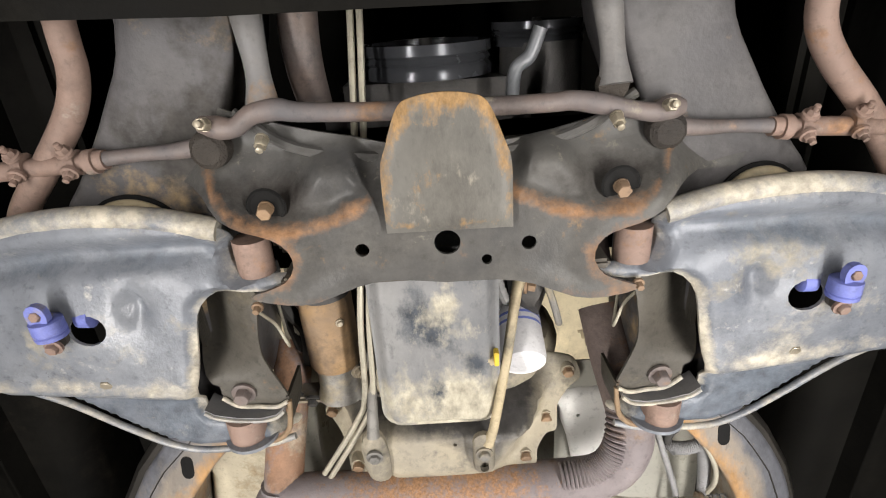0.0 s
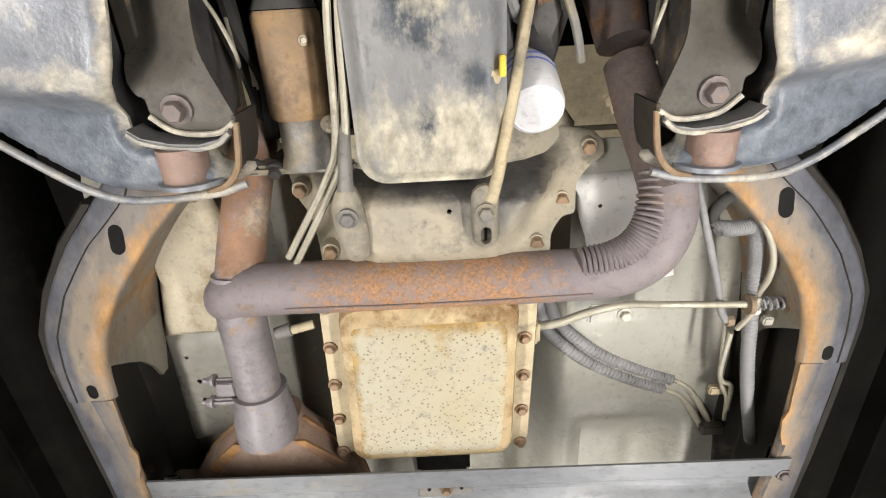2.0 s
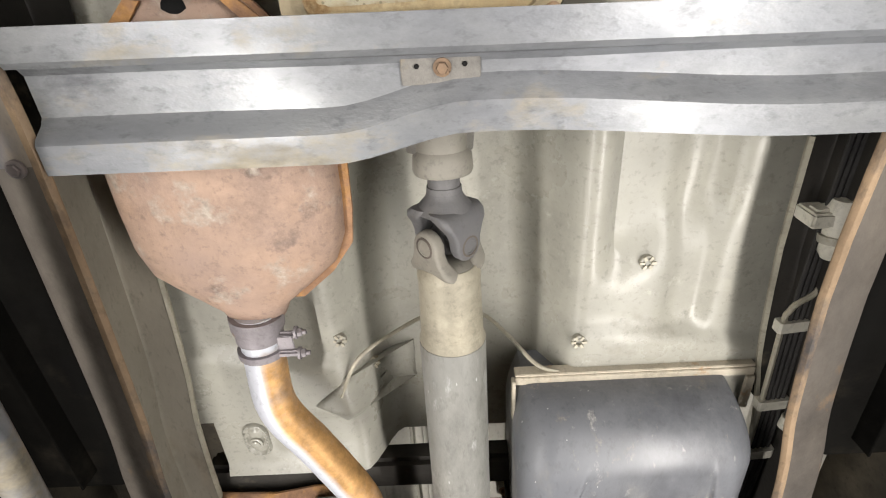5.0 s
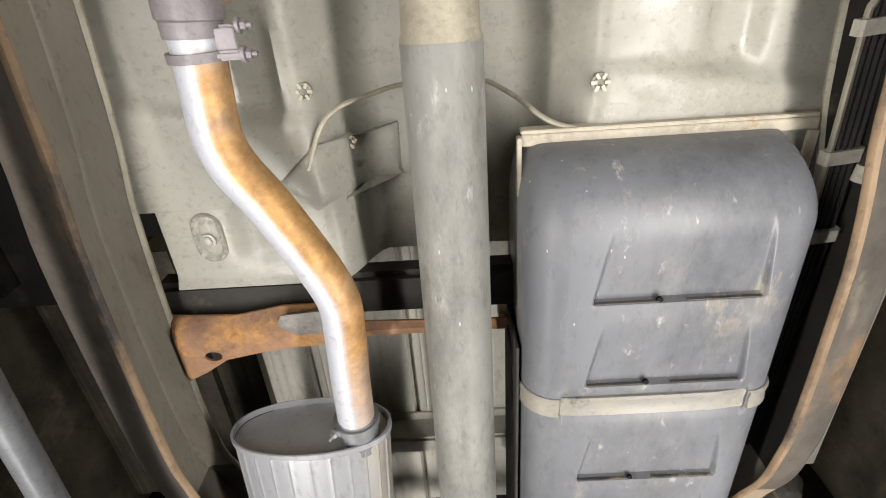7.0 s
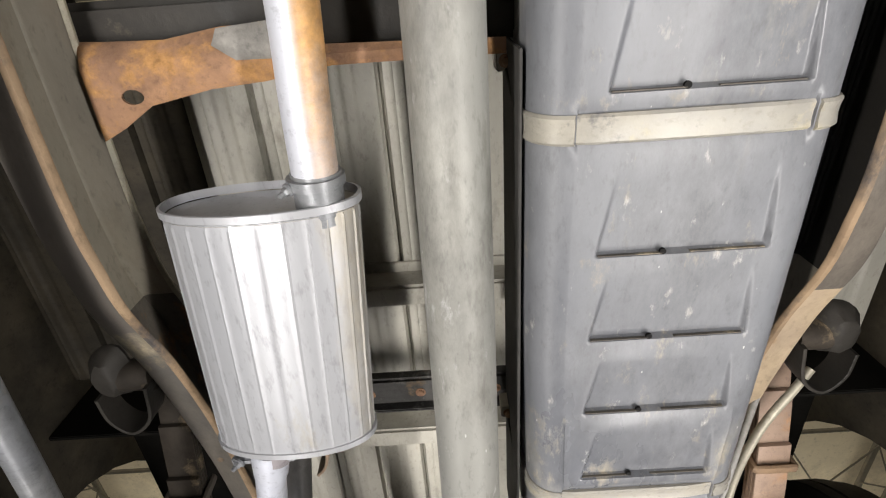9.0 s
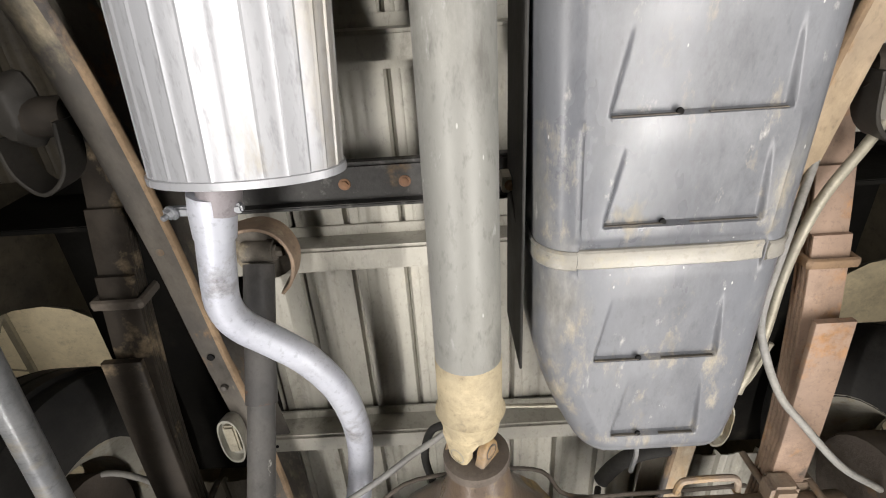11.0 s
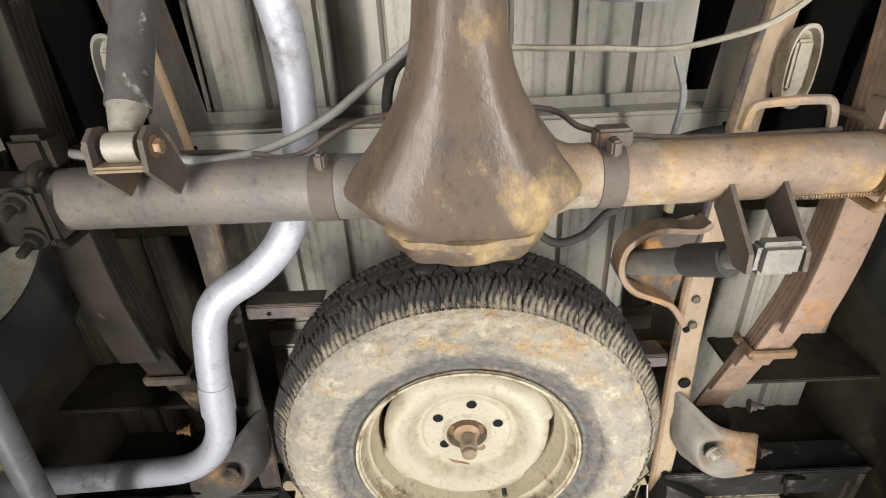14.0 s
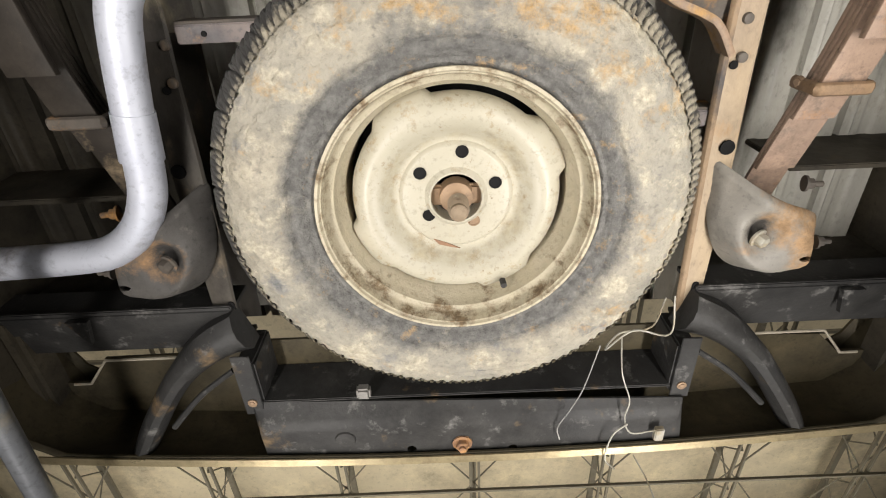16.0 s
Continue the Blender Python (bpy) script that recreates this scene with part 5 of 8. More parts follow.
def pan_tan(x, y, z):
    return 0.62 * sstep(1.97, 2.04, y) * (1 - 0.8 * math.exp(-((x - 0.002) / 0.016) ** 2 - ((y - 2.03) / 0.026) ** 2)) + 0.35 * math.exp(-((x - 0.01) / 0.02) ** 2 - ((y - 1.89) / 0.03) ** 2)


def pan_dark(x, y, z):
    return 0.95 * math.exp(-((x + 0.008 - 0.25 * (y - 1.93)) / 0.032) ** 2 - ((y - 1.925) / 0.04) ** 2) + 0.85 * math.exp(-((x - 0.002) / 0.016) ** 2 - ((y - 2.035) / 0.026) ** 2) + 0.6 * math.exp(-((x - 0.055) / 0.02) ** 2 - ((y - 1.985) / 0.02) ** 2)


part("sump", stamp([(0.003 + a, 1.960 + b) for a, b in rrect(0.16, 0.268, 0.032, 6)], lambda x, y, d: 1.981 + 0.015 * (1 - sstep(0.0, 0.020, d)) + 0.003 * math.cos(34 * x), 0.003, (), 0.005), m_pan, ep, wear=pan_tan, stain_shade=pan_dark)
part("sump_wall", skin(bmesh.new(), rings[:3]), m_pan, ep)
part("drain_plug", bolt((0.068, 1.985, 1.99), (0.4, 0.2, -1), 0.008, 0.008), m_sand, ep)
part("dipstick_tag", box(0.074, 0.08, 1.965, 1.985, 1.972, 1.985, 0.001), m_yellow, ep, "yellow tag")
eb = thing("engine_block", (0, 1.85, 2.2), "dark greasy engine block above the oil pan", "engine block")
part("block", box(-0.13, 0.15, 1.66, 2.06, 2.13, 2.45, 0.03), m_dkmetal, eb)
part("pan_rail", box(-0.10, 0.105, 1.72, 2.08, 2.10, 2.125, 0.006), m_dkmetal, eb)
part("side_bracket", stamp([(0.10, 1.88), (0.15, 1.875), (0.165, 1.94), (0.15, 1.99), (0.11, 1.96)], lambda x, y, d: 2.07 + 0.02 * (1 - sstep(0, 0.012, d)), 0.004), m_dkmetal, eb)
part("engine_mount", box(0.11, 0.26, 1.84, 1.9, 2.16, 2.24, 0.012), m_blackdust, eb)
part("engine_mount", box(-0.24, -0.1, 1.84, 1.9, 2.16, 2.24, 0.012), m_blackdust, eb)
part("harness", tube([(-0.215, 1.87, 2.08), (-0.205, 1.93, 2.07), (-0.19, 1.99, 2.09), (-0.2, 2.06, 2.11)], 0.01, 8), m_rubber, eb)
part("harness", tube([(-0.24, 1.9, 2.1), (-0.215, 1.98, 2.1), (-0.21, 2.05, 2.12)], 0.008, 8), m_rubber, eb)
part("white_connector", box(-0.208, -0.178, 1.955, 2.0, 2.09, 2.11, 0.004), m_clip, eb)
part("sensor_wire", tube([(0.085, 1.86, 2.03), (0.088, 1.90, 2.035), (0.098, 1.93, 2.04), (0.11, 1.94, 2.06)], 0.006, 8, 8, wave=0.0012), m_conduit, eb)
part("bracket_rod", tube([(0.15, 1.90, 2.06), (0.165, 1.95, 2.05), (0.175, 1.985, 2.06)], 0.005, 8), m_alugrey, eb)

ln = thing("cooler_lines", (-0.09, 2.0, 2.0), "two pale steel gearbox cooler lines side by side", "cooler lines")
for o in (0, 0.011):
    part("line", tube([(-0.066 + o, 1.45, 2.12), (-0.070 + o, 1.565, 2.10), (-0.078 + o, 1.70, 2.07), (-0.083 + o, 1.85, 2.01), (-0.091 + o, 1.93, 2.0), (-0.099 + o, 2.04, 2.0), (-0.115 + o, 2.085, 2.0), (-0.175 + o * 0.6, 2.18 + o, 2.0)], 0.0042, 8), m_line, ln)

bh = thing("bell_housing", (0.0, 2.17, 2.05), "dusty cast aluminium bell housing with bolts", "bell housing")
rings = []
for y, w, zb in ((2.055, 0.37, 2.06), (2.075, 0.40, 2.055), (2.10, 0.39, 2.045), (2.14, 0.345, 2.022), (2.18, 0.29, 2.005), (2.215, 0.25, 1.998), (2.25, 0.21, 2.003), (2.27, 0.17, 2.02)):
    rings.append([Vector((0.0 + w / 2 * math.copysign(abs(math.cos(a)) ** 0.8, math.cos(a)), y, 2.2 + (2.2 - zb) * math.copysign(abs(math.sin(a)) ** 0.75, math.sin(a)))) for a in (2 * math.pi * k / 36 for k in range(36))])
part("housing", skin(bmesh.new(), rings), m_alu, bh)
bl = smooth_loop([(0.19, 2.070), (0.213, 2.080), (0.215, 2.098), (0.198, 2.108), (0.178, 2.126), (0.174, 2.142), (0.170, 2.156), (0.155, 2.160), (0.140, 2.176), (0.136, 2.192), (0.120, 2.200), (0.108, 2.214), (0.08, 2.234), (0.0, 2.238), (-0.085, 2.234), (-0.113, 2.210), (-0.136, 2.196), (-0.142, 2.178), (-0.152, 2.15), (-0.175, 2.12), (-0.18, 2.075), (-0.10, 2.062), (0.0, 2.058), (0.1, 2.062)], 3)


def cover_z(x, y, d):
    flange = 2.087 - 0.78 * (y - 2.088) + 0.01 * (x < 0) * sstep(0.10, 0.17, -x)
    belly = 1.988 + 0.010 * (1 - sstep(2.07, 2.11, y)) - 0.004 * math.exp(-((y - 2.17) / 0.02) ** 2)
    u = sstep(0.020, 0.062, d)
    z = flange * (1 - u) + min(flange, belly) * u
    for bx, by in ((0.057, 2.13), (-0.093, 2.13)):
        z -= 0.010 * math.exp(-((x - bx) / 0.014) ** 2) * (1 - sstep(2.15, 2.19, y))
    return max(z, 1.979)


# the dark top band paints the oil pan's shadow on the cover
part("cover", stamp(bl, cover_z, 0.005, [circle(0.018, 2.128, 0.003, 8)], 0.0065), m_alu, bh, "smooth cast cover, darkened above for shade and dusty below", angle=60, stain_shade=lambda x, y, z: 0.9 * (1 - sstep(2.095, 2.145 + 0.02 * math.sin(22 * x), y)) * (1 - 0.6 * sstep(0.10, 0.16, abs(x))) + 0.55 * math.exp(-((x - 0.06) / 0.035) ** 2 - ((y - 2.15) / 0.03) ** 2))
for x, y, z in ((0.198, 2.09, 2.085), (0.158, 2.144, 2.048), (0.122, 2.185, 2.015), (-0.127, 2.181, 2.012), (-0.165, 2.118, 2.062)):
    g = part("bolt_boss", lathe([(0.0135, 0.018), (0.0105, 0.0)], (x, y, z), "z", 14), m_alu, bh)
    part("bolt", bolt((x, y, z + 0.001), (0, 0.25, -1), 0.0085, 0.0085, washer=False), m_bolt, g)
sr = thing("support_strut", (0.08, 2.03, 2.0), "tan dusty steel strut bolted between engine and bell housing", "strut")
part("rod", tube([(0.118, 1.905, 2.048), (0.112, 1.917, 2.04), (0.092, 2.0, 2.0), (0.072, 2.08, 1.972), (0.062, 2.11, 1.968)], [0.009, 0.0075, 0.0065, 0.0065, 0.008], 12), m_sand, sr)
part("foot", stamp(slot(0.057, 2.130, 0.030, 0.075), lambda x, y, d: 1.968 - 0.004 * sstep(0, 0.006, d) + 0.004 * sstep(2.135, 2.16, y), 0.008, [slot(0.057, 2.150, 0.012, 0.022)], 0.006), m_alu, sr, stain_shade=lambda x, y, z: 0.5)
part("foot_bolt", bolt((0.057, 2.122, 1.964), (0, 0.1, -1), 0.008, 0.008), m_alugrey, sr)
sr2 = thing("support_strut", (-0.093, 2.10, 2.0), "grey dusty cast strut on the other side of the oil pan", "strut")
part("rod", tube([(-0.088, 1.99, 2.03), (-0.090, 2.05, 1.996), (-0.092, 2.095, 1.978)], [0.006, 0.007, 0.009], 12), m_alugrey, sr2)
part("foot", stamp(smooth_loop([(-0.093, 2.085), (-0.078, 2.105), (-0.073, 2.16), (-0.080, 2.178), (-0.098, 2.178), (-0.107, 2.16), (-0.110, 2.11)], 3), lambda x, y, d: 1.972 + 0.008 * (1 - sstep(0, 0.008, d)), 0.008, (), 0.006), m_alu, sr2, stain_shade=lambda x, y, z: 0.4)
part("foot_bolt", bolt((-0.092, 2.122, 1.969), (0, 0.1, -1), 0.008, 0.007), m_alugrey, sr2)
part("top_bolt", bolt((0.127, 1.915, 2.05), (0.9, 0.1, -0.3), 0.008, 0.012), m_bolt, sr)

tp = thing("gearbox", (-0.02, 2.37, 2.0), "automatic gearbox with a cream speckled oil pan", "gearbox")
rings = []
for z, w, h, r in ((2.0, 0.224, 0.252, 0.022), (1.985, 0.222, 0.25, 0.022), (1.974, 0.216, 0.244, 0.022), (1.969, 0.20, 0.228, 0.02)):
    rings.append([Vector((-0.018 + a - 0.004 * b / 0.1, 2.366 + b, z)) for a, b in rrect(w, h, r)])
part("pan_edge", skin(bmesh.new(), rings), m_tpanedge, tp, "brown-stained pan edge")
tl = [(-0.018 + a - 0.004 * b / 0.1, 2.370 + b) for a, b in rrect(0.198, 0.222, 0.018)]
part("pan", stamp(tl, lambda x, y, d: 1.9675 + 0.003 * (1 - sstep(0.0, 0.006, d)), 0.002, (), 0.011), m_tpan, tp, "cream pan bottom with dark specks", wear=lambda x, y, z: 0.62 * (1 - sstep(0.0, 0.020, gap(x, y, tl))) + 0.3 * (1 - sstep(2.26, 2.30, y)))
rings = [[Vector((-0.018 + a - 0.004 * b / 0.1, 2.362 + b, z)) for a, b in rrect(0.272, 0.268, 0.02)] for z in (1.997, 2.003)]
part("pan_flange", skin(bmesh.new(), rings), m_sand, tp)
part("gasket", skin(bmesh.new(), [[Vector((-0.018 + a - 0.004 * b / 0.1, 2.362 + b, z)) for a, b in rrect(0.276, 0.272, 0.02)] for z in (2.0035, 2.007)]), m_hole, tp)
for k in range(5):
    y = 2.25 + k * 0.0605
    for x in (-0.142 - 0.0025 * k, 0.108 - 0.0012 * k):
        part("pan_bolt", bolt((x, y, 1.996), (0, 0, -1), 0.0062, 0.007), m_bolt, tp)
for x in (-0.08, 0.045):
    part("pan_bolt", bolt((x, 2.238, 1.996), (0, 0, -1), 0.0062, 0.007), m_bolt, tp)
part("case", box(-0.145, 0.11, 2.24, 2.52, 2.007, 2.17, 0.015), m_alugrey, tp)
part("outlet_pipe", tube([(-0.165, 2.285, 2.015), (-0.205, 2.292, 2.01)], [0.006, 0.006], 10, 1), m_sand, tp)
part("outlet_boot", tube([(-0.195, 2.289, 2.012), (-0.215, 2.293, 2.009)], [0.009, 0.008], 12, 1), m_alugrey, tp)
part("tail_housing", tube([(-0.015, 2.5, 2.07), (-0.015, 2.56, 2.065), (-0.015, 2.64, 2.05)], [0.07, 0.05, 0.04], 20, 1), m_alugrey, tp)
part("mount", box(-0.05, 0.03, 2.5, 2.56, 2.004, 2.03, 0.006), m_rubber, tp)

of = thing("oil_filter", (0.12, 2.03, 2.06), "white spin-on oil filter with blue stripes", "oil filter")
axis = Vector((-0.02, 0.40, -0.92)).normalized()
base = Vector((0.121, 2.033, 2.032)) - axis * 0.093
can = part("can", lathe([(0.03, 0.0), (0.0335, 0.005), (0.0335, 0.082), (0.0315, 0.089), (0.027, 0.0915), (0.026, 0.0905), (0.012, 0.093)], base, seg=30, m=toward(axis)), m_white, of)
for h in (0.02, 0.032):
    part("stripe", lathe([(0.0338, h), (0.0338, h + 0.004)], base, seg=30, m=toward(axis)), m_bluep, can)

stt = thing("starter_motor", (-0.14, 1.97, 2.06), "rusty cylindrical starter motor", "starter motor")
part("can", tube([(-0.148, 1.915, 2.065), (-0.148, 1.92, 2.065), (-0.146, 2.022, 2.065), (-0.146, 2.028, 2.065)], [0.034, 0.037, 0.037, 0.035], 28, 1), m_starter, stt)
part("end_cap", tube([(-0.148, 1.895, 2.065), (-0.148, 1.914, 2.065)], [0.025, 0.036], 24, 1), m_dkmetal, stt)
part("nose", tube([(-0.146, 2.028, 2.066), (-0.145, 2.07, 2.066), (-0.145, 2.085, 2.066)], [0.030, 0.031, 0.036], 20, 1), m_alugrey, stt)
part("terminal", bolt((-0.113, 2.035, 2.045), (0.6, 0, -1), 0.007, 0.01, shank=0.006), m_boltbright, stt)
part("case_screw", bolt((-0.125, 1.945, 2.034), (0.4, 0, -1), 0.004, 0.005), m_boltbright, stt)
part("flange_bolt", bolt((-0.214, 2.083, 2.06), (0, 0.6, -1), 0.008, 0.01), m_dkmetal, stt)
part("flange_bolt", bolt((-0.188, 2.088, 2.055), (0, 0.6, -1), 0.008, 0.01), m_dkmetal, stt)
part("flange", box(-0.222, -0.09, 2.082, 2.094, 2.05, 2.09, 0.004), m_alugrey, stt)


def pulley(x, y, z, r, w, label):
    t = thing("pulley", (x, y, z), label, "pulley", "engine pulleys")
    part("rim", lathe([(r * 0.88, -w), (r, -w), (r, -w * 0.7), (r * 0.965, -w * 0.62), (r, -w * 0.5), (r * 0.965, -w * 0.4), (r, -w * 0.3), (r, 0), (r * 0.9, 0), (r * 0.86, -w * 0.7)], (x, y, z), "y", 56, ring=True), m_pulley, t)
    part("hub", lathe([(r * 0.9, -w * 0.4), (r * 0.5, -w * 0.45), (r * 0.3, -w * 0.2), (r * 0.12, -w * 0.2), (r * 0.1, -w * 1.1)], (x, y, z), "y", 28), m_rubber, t)
    return t


pulley(0.013, 1.655, 2.20, 0.088, 0.042, "dark ribbed crank pulley")
pulley(0.165, 1.625, 2.21, 0.062, 0.03, "dark accessory pulley beside the crank pulley")
single("alternator_body", lathe([(0.02, 0.0), (0.055, 0.005), (0.058, 0.08), (0.03, 0.09)], (0.168, 1.615, 2.2), "y", 28), m_dkmetal, "dark rounded accessory body behind its pulley", "alternator")
single("hose_bracket", tube([(0.115, 1.68, 2.1), (0.118, 1.645, 2.09), (0.135, 1.63, 2.09), (0.147, 1.60, 2.09)], 0.0085, 10), m_galv, "pale bent metal bracket beside the pulley", "bracket")
single("steering_shaft", tube([(-0.118, 1.48, 2.08), (-0.125, 1.6, 2.07), (-0.122, 1.68, 2.09)], [0.024, 0.022, 0.02], 16), m_pinkdark, "brown rusty steering gear shaft", "steering shaft")
single("power_steering_cooler", tube([(0.245, 1.52, 2.04), (0.243, 1.575, 2.04), (0.24, 1.605, 2.045)], [0.024, 0.024, 0.018], 18), m_alugrey, "grey metal canister beside the steering arm", "canister")

# ---------------------------------------------------------------- exhaust
ex = thing("exhaust_y_pipe", (0.0, 2.2, 1.98), "brown rusty exhaust crossover pipe with a ribbed bend", "exhaust pipe")
part("manifold_outlet", tube([(0.225, 1.86, 2.2), (0.235, 1.92, 2.16), (0.242, 1.975, 2.125)], [0.04, 0.036, 0.032], 18), m_exhdark, ex)
fl = part("flange", plate(smooth_loop([(-0.06, 0), (-0.03, 0.035), (0.03, 0.035), (0.06, 0), (0.03, -0.035), (-0.03, -0.035)], 3), -0.005, 0.005), m_exhdark, ex)
fl.matrix_basis = Matrix.Translation(Vector((0.248, 2.0, 2.112)) - Vector(ex.location)) @ toward((0.1, 0.8, -0.6)) @ Matrix.Rotation(radians(-25), 4, "Z")
part("stud", bolt((0.276, 2.0, 2.095), (0.1, 0.8, -0.6), 0.008, 0.012, shank=0.012), m_sand, ex)
part("stud", bolt((0.229, 2.036, 2.112), (0.1, 0.8, -0.6), 0.008, 0.012, shank=0.012), m_sand, ex)
part("down_pipe", tube([(0.247, 1.995, 2.115), (0.256, 2.05, 2.07), (0.268, 2.10, 2.03), (0.273, 2.125, 2.015)], [0.03, 0.0315, 0.0325, 0.0325], 22), m_exhdark, ex)
part("outer_bend", tube([(0.273, 2.12, 2.017), (0.272, 2.155, 2.003), (0.258, 2.192, 1.998), (0.228, 2.216, 1.997), (0.185, 2.222, 1.997)], 0.0321, 24, 8), m_exhpipe, ex, wear=lambda x, y, z: 0.0)
path = spline([(0.258, 2.10, 2.02), (0.249, 2.15, 1.995), (0.232, 2.18, 1.988), (0.205, 2.196, 1.986), (0.165, 2.203, 1.987)], 7)
for i, p in enumerate(path[1:-1]):
    d = Vector(path[i + 2] - path[i])
    part("rib", lathe([(0.0185, -0.0022), (0.0204, 0.0), (0.0185, 0.0022)], Vector(p), seg=16, m=toward(d)), m_exhpipe, ex, wear=lambda x, y, z: 0.0)
part("cross_pipe", tube([(0.19, 2.222, 1.997), (0.12, 2.2225, 1.997), (0.05, 2.223, 1.997), (-0.03, 2.222, 1.997), (-0.1, 2.221, 1.997), (-0.16, 2.2195, 1.997), (-0.21, 2.219, 1.997), (-0.238, 2.222, 1.997), (-0.258, 2.23, 1.997), (-0.272, 2.24, 1.998)], [0.032] * 6 + [0.0325, 0.0325, 0.031, 0.021], 24), m_exhpipe, ex, "purple-grey pipe rusting brown in the middle", wear=lambda x, y, z: 0.62 * sstep(-0.25, -0.06, x) * (1 - 0.85 * sstep(0.07, 0.185, x)))
part("pipe_seam", tube([(0.18, 2.232, 1.966), (0.0, 2.233, 1.966), (-0.18, 2.230, 1.966)], 0.0012, 6), m_exhdark, ex)
part("left_upper_pipe", tube([(-0.225, 2.04, 2.14), (-0.232, 2.10, 2.09), (-0.238, 2.16, 2.04), (-0.242, 2.21, 2.005)], 0.029, 20), m_exhrust, ex)
part("left_pipe", tube([(-0.244, 2.20, 2.006), (-0.247, 2.25, 1.998), (-0.249, 2.33, 1.999), (-0.251, 2.385, 2.0)], 0.0295, 22), m_exhgrey, ex)


def muffler_clamp(owner, x, y, z, r, s):
    c = part("clamp", tube([(x, y - 0.005, z), (x, y + 0.005, z)], r, 24, 1), m_exhgrey, owner)
    part("saddle", box(min(x + s * r * 0.5, x + s * (r + 0.022)), max(x + s * r * 0.5, x + s * (r + 0.022)), y - 0.005, y + 0.005, z - r * 0.6, z - r * 0.3, 0.003), m_exhgrey, c)
    part("saddle", box(min(x + s * r * 0.5, x + s * (r + 0.018)), max(x + s * r * 0.5, x + s * (r + 0.018)), y - 0.029, y - 0.021, z - r * 0.3, z - r * 0.05, 0.003), m_exhgrey, c)
    part("saddle_plate", box(min(x + s * r * 0.75, x + s * (r + 0.014)), max(x + s * r * 0.75, x + s * (r + 0.014)), y - 0.026, y, z - r * 0.42, z - r * 0.34, 0.001), m_exhgrey, c)
    for dy, dz in ((0, -r * 0.5), (-0.027, -r * 0.2)):
        part("clamp_bolt", bolt((x + s * (r + 0.018 + 0.003 * (dy == 0)), y + dy, z + dz), (s, 0, 0), 0.006, 0.008, shank=0.006), m_exhgrey, c)
    return c


muffler_clamp(ex, -0.25, 2.377, 2.0, 0.036, -1)

ct = thing("catalytic_converter", (-0.25, 2.62, 2.0), "rusty brown catalytic converter with pressed seams", "catalytic converter")
part("inlet_cone", tube([(-0.25, 2.375, 2.001), (-0.252, 2.395, 2.002), (-0.254, 2.42, 2.004), (-0.256, 2.455, 2.007)], [0.033, 0.037, 0.041, 0.043], 24), m_exhgrey, ct)
rings = []
for y, w, h, xc in ((2.445, 0.085, 0.08, -0.257), (2.46, 0.10, 0.082, -0.258), (2.50, 0.185, 0.095, -0.262), (2.545, 0.245, 0.105, -0.265), (2.59, 0.265, 0.11, -0.266), (2.68, 0.266, 0.11, -0.267), (2.73, 0.26, 0.108, -0.268), (2.765, 0.235, 0.10, -0.27), (2.795, 0.165, 0.088, -0.271), (2.825, 0.09, 0.072, -0.271), (2.845, 0.072, 0.066, -0.271)):
    rings.append([Vector((xc + w / 2 * math.copysign(abs(math.cos(a)) ** 0.75, math.cos(a)), y, 2.028 + h / 2 * math.copysign(abs(math.sin(a)) ** 0.75, math.sin(a)))) for a in (2 * math.pi * k / 40 for k in range(40))])
part("shell", skin(bmesh.new(), rings), m_cat, ct)
sloop = [(-0.258 + sx * a, y) for sx, seq in ((1, 1), (-1, -1)) for a, y in ((0.05, 2.452), (0.098, 2.50), (0.13, 2.55), (0.142, 2.60), (0.141, 2.70), (0.135, 2.745), (0.105, 2.785), (0.06, 2.822))[::seq]]
part("seam", plate([(x - 0.008 * sstep(2.45, 2.7, y), y) for x, y in sloop], 2.024, 2.03), m_rust, ct, "rusty seam flange")
part("guard", stamp([(-0.345, 2.50), (-0.30, 2.458), (-0.285, 2.46), (-0.335, 2.515)], lambda x, y, d: 1.985, 0.004, (), 0.01), m_rust, ct)
part("guard", stamp([(-0.165, 2.51), (-0.215, 2.458), (-0.20, 2.458), (-0.148, 2.505)], lambda x, y, d: 1.985, 0.004, (), 0.01), m_rust, ct)
part("plug", lathe([(0.012, 0.0), (0.012, -0.006), (0.006, -0.007)], (-0.255, 2.468, 1.992), "z", 14), m_hole, ct)

ep2 = thing("exhaust_mid_pipe", (-0.25, 3.1, 2.0), "silver and heat-tinted exhaust pipe between converter and muffler", "exhaust pipe")
MID = [(-0.271, 2.835, 2.012), (-0.273, 2.885, 2.01), (-0.276, 2.935, 2.008), (-0.275, 2.98, 2.002), (-0.262, 3.015, 1.996), (-0.232, 3.06, 1.99), (-0.20, 3.12, 1.986), (-0.178, 3.17, 1.985), (-0.168, 3.21, 1.985), (-0.17, 3.27, 1.986), (-0.176, 3.35, 1.99), (-0.182, 3.46, 1.997)]
mid_line = spline(MID, 6)
mid_x, mid_y = [p[0] for p in mid_line], [p[1] for p in mid_line]
part("pipe", tube(MID, 0.0285, 32), m_tan, ep2, "silver pipe with an orange heat-tinted side", wear=lambda x, y, z: sstep(-0.010, 0.012, x - float(np.interp(y, mid_y, mid_x))) * sstep(2.86, 2.91, y) * (0.75 - 0.2 * sstep(3.2, 3.4, y)))
part("collar", tube([(-0.271, 2.836, 2.012), (-0.2725, 2.856, 2.0112), (-0.2727, 2.858, 2.011), (-0.2735, 2.874, 2.0105)], [0.036, 0.035, 0.032, 0.0315], 24, 1), m_exhgrey, ep2, "stepped grey collar")
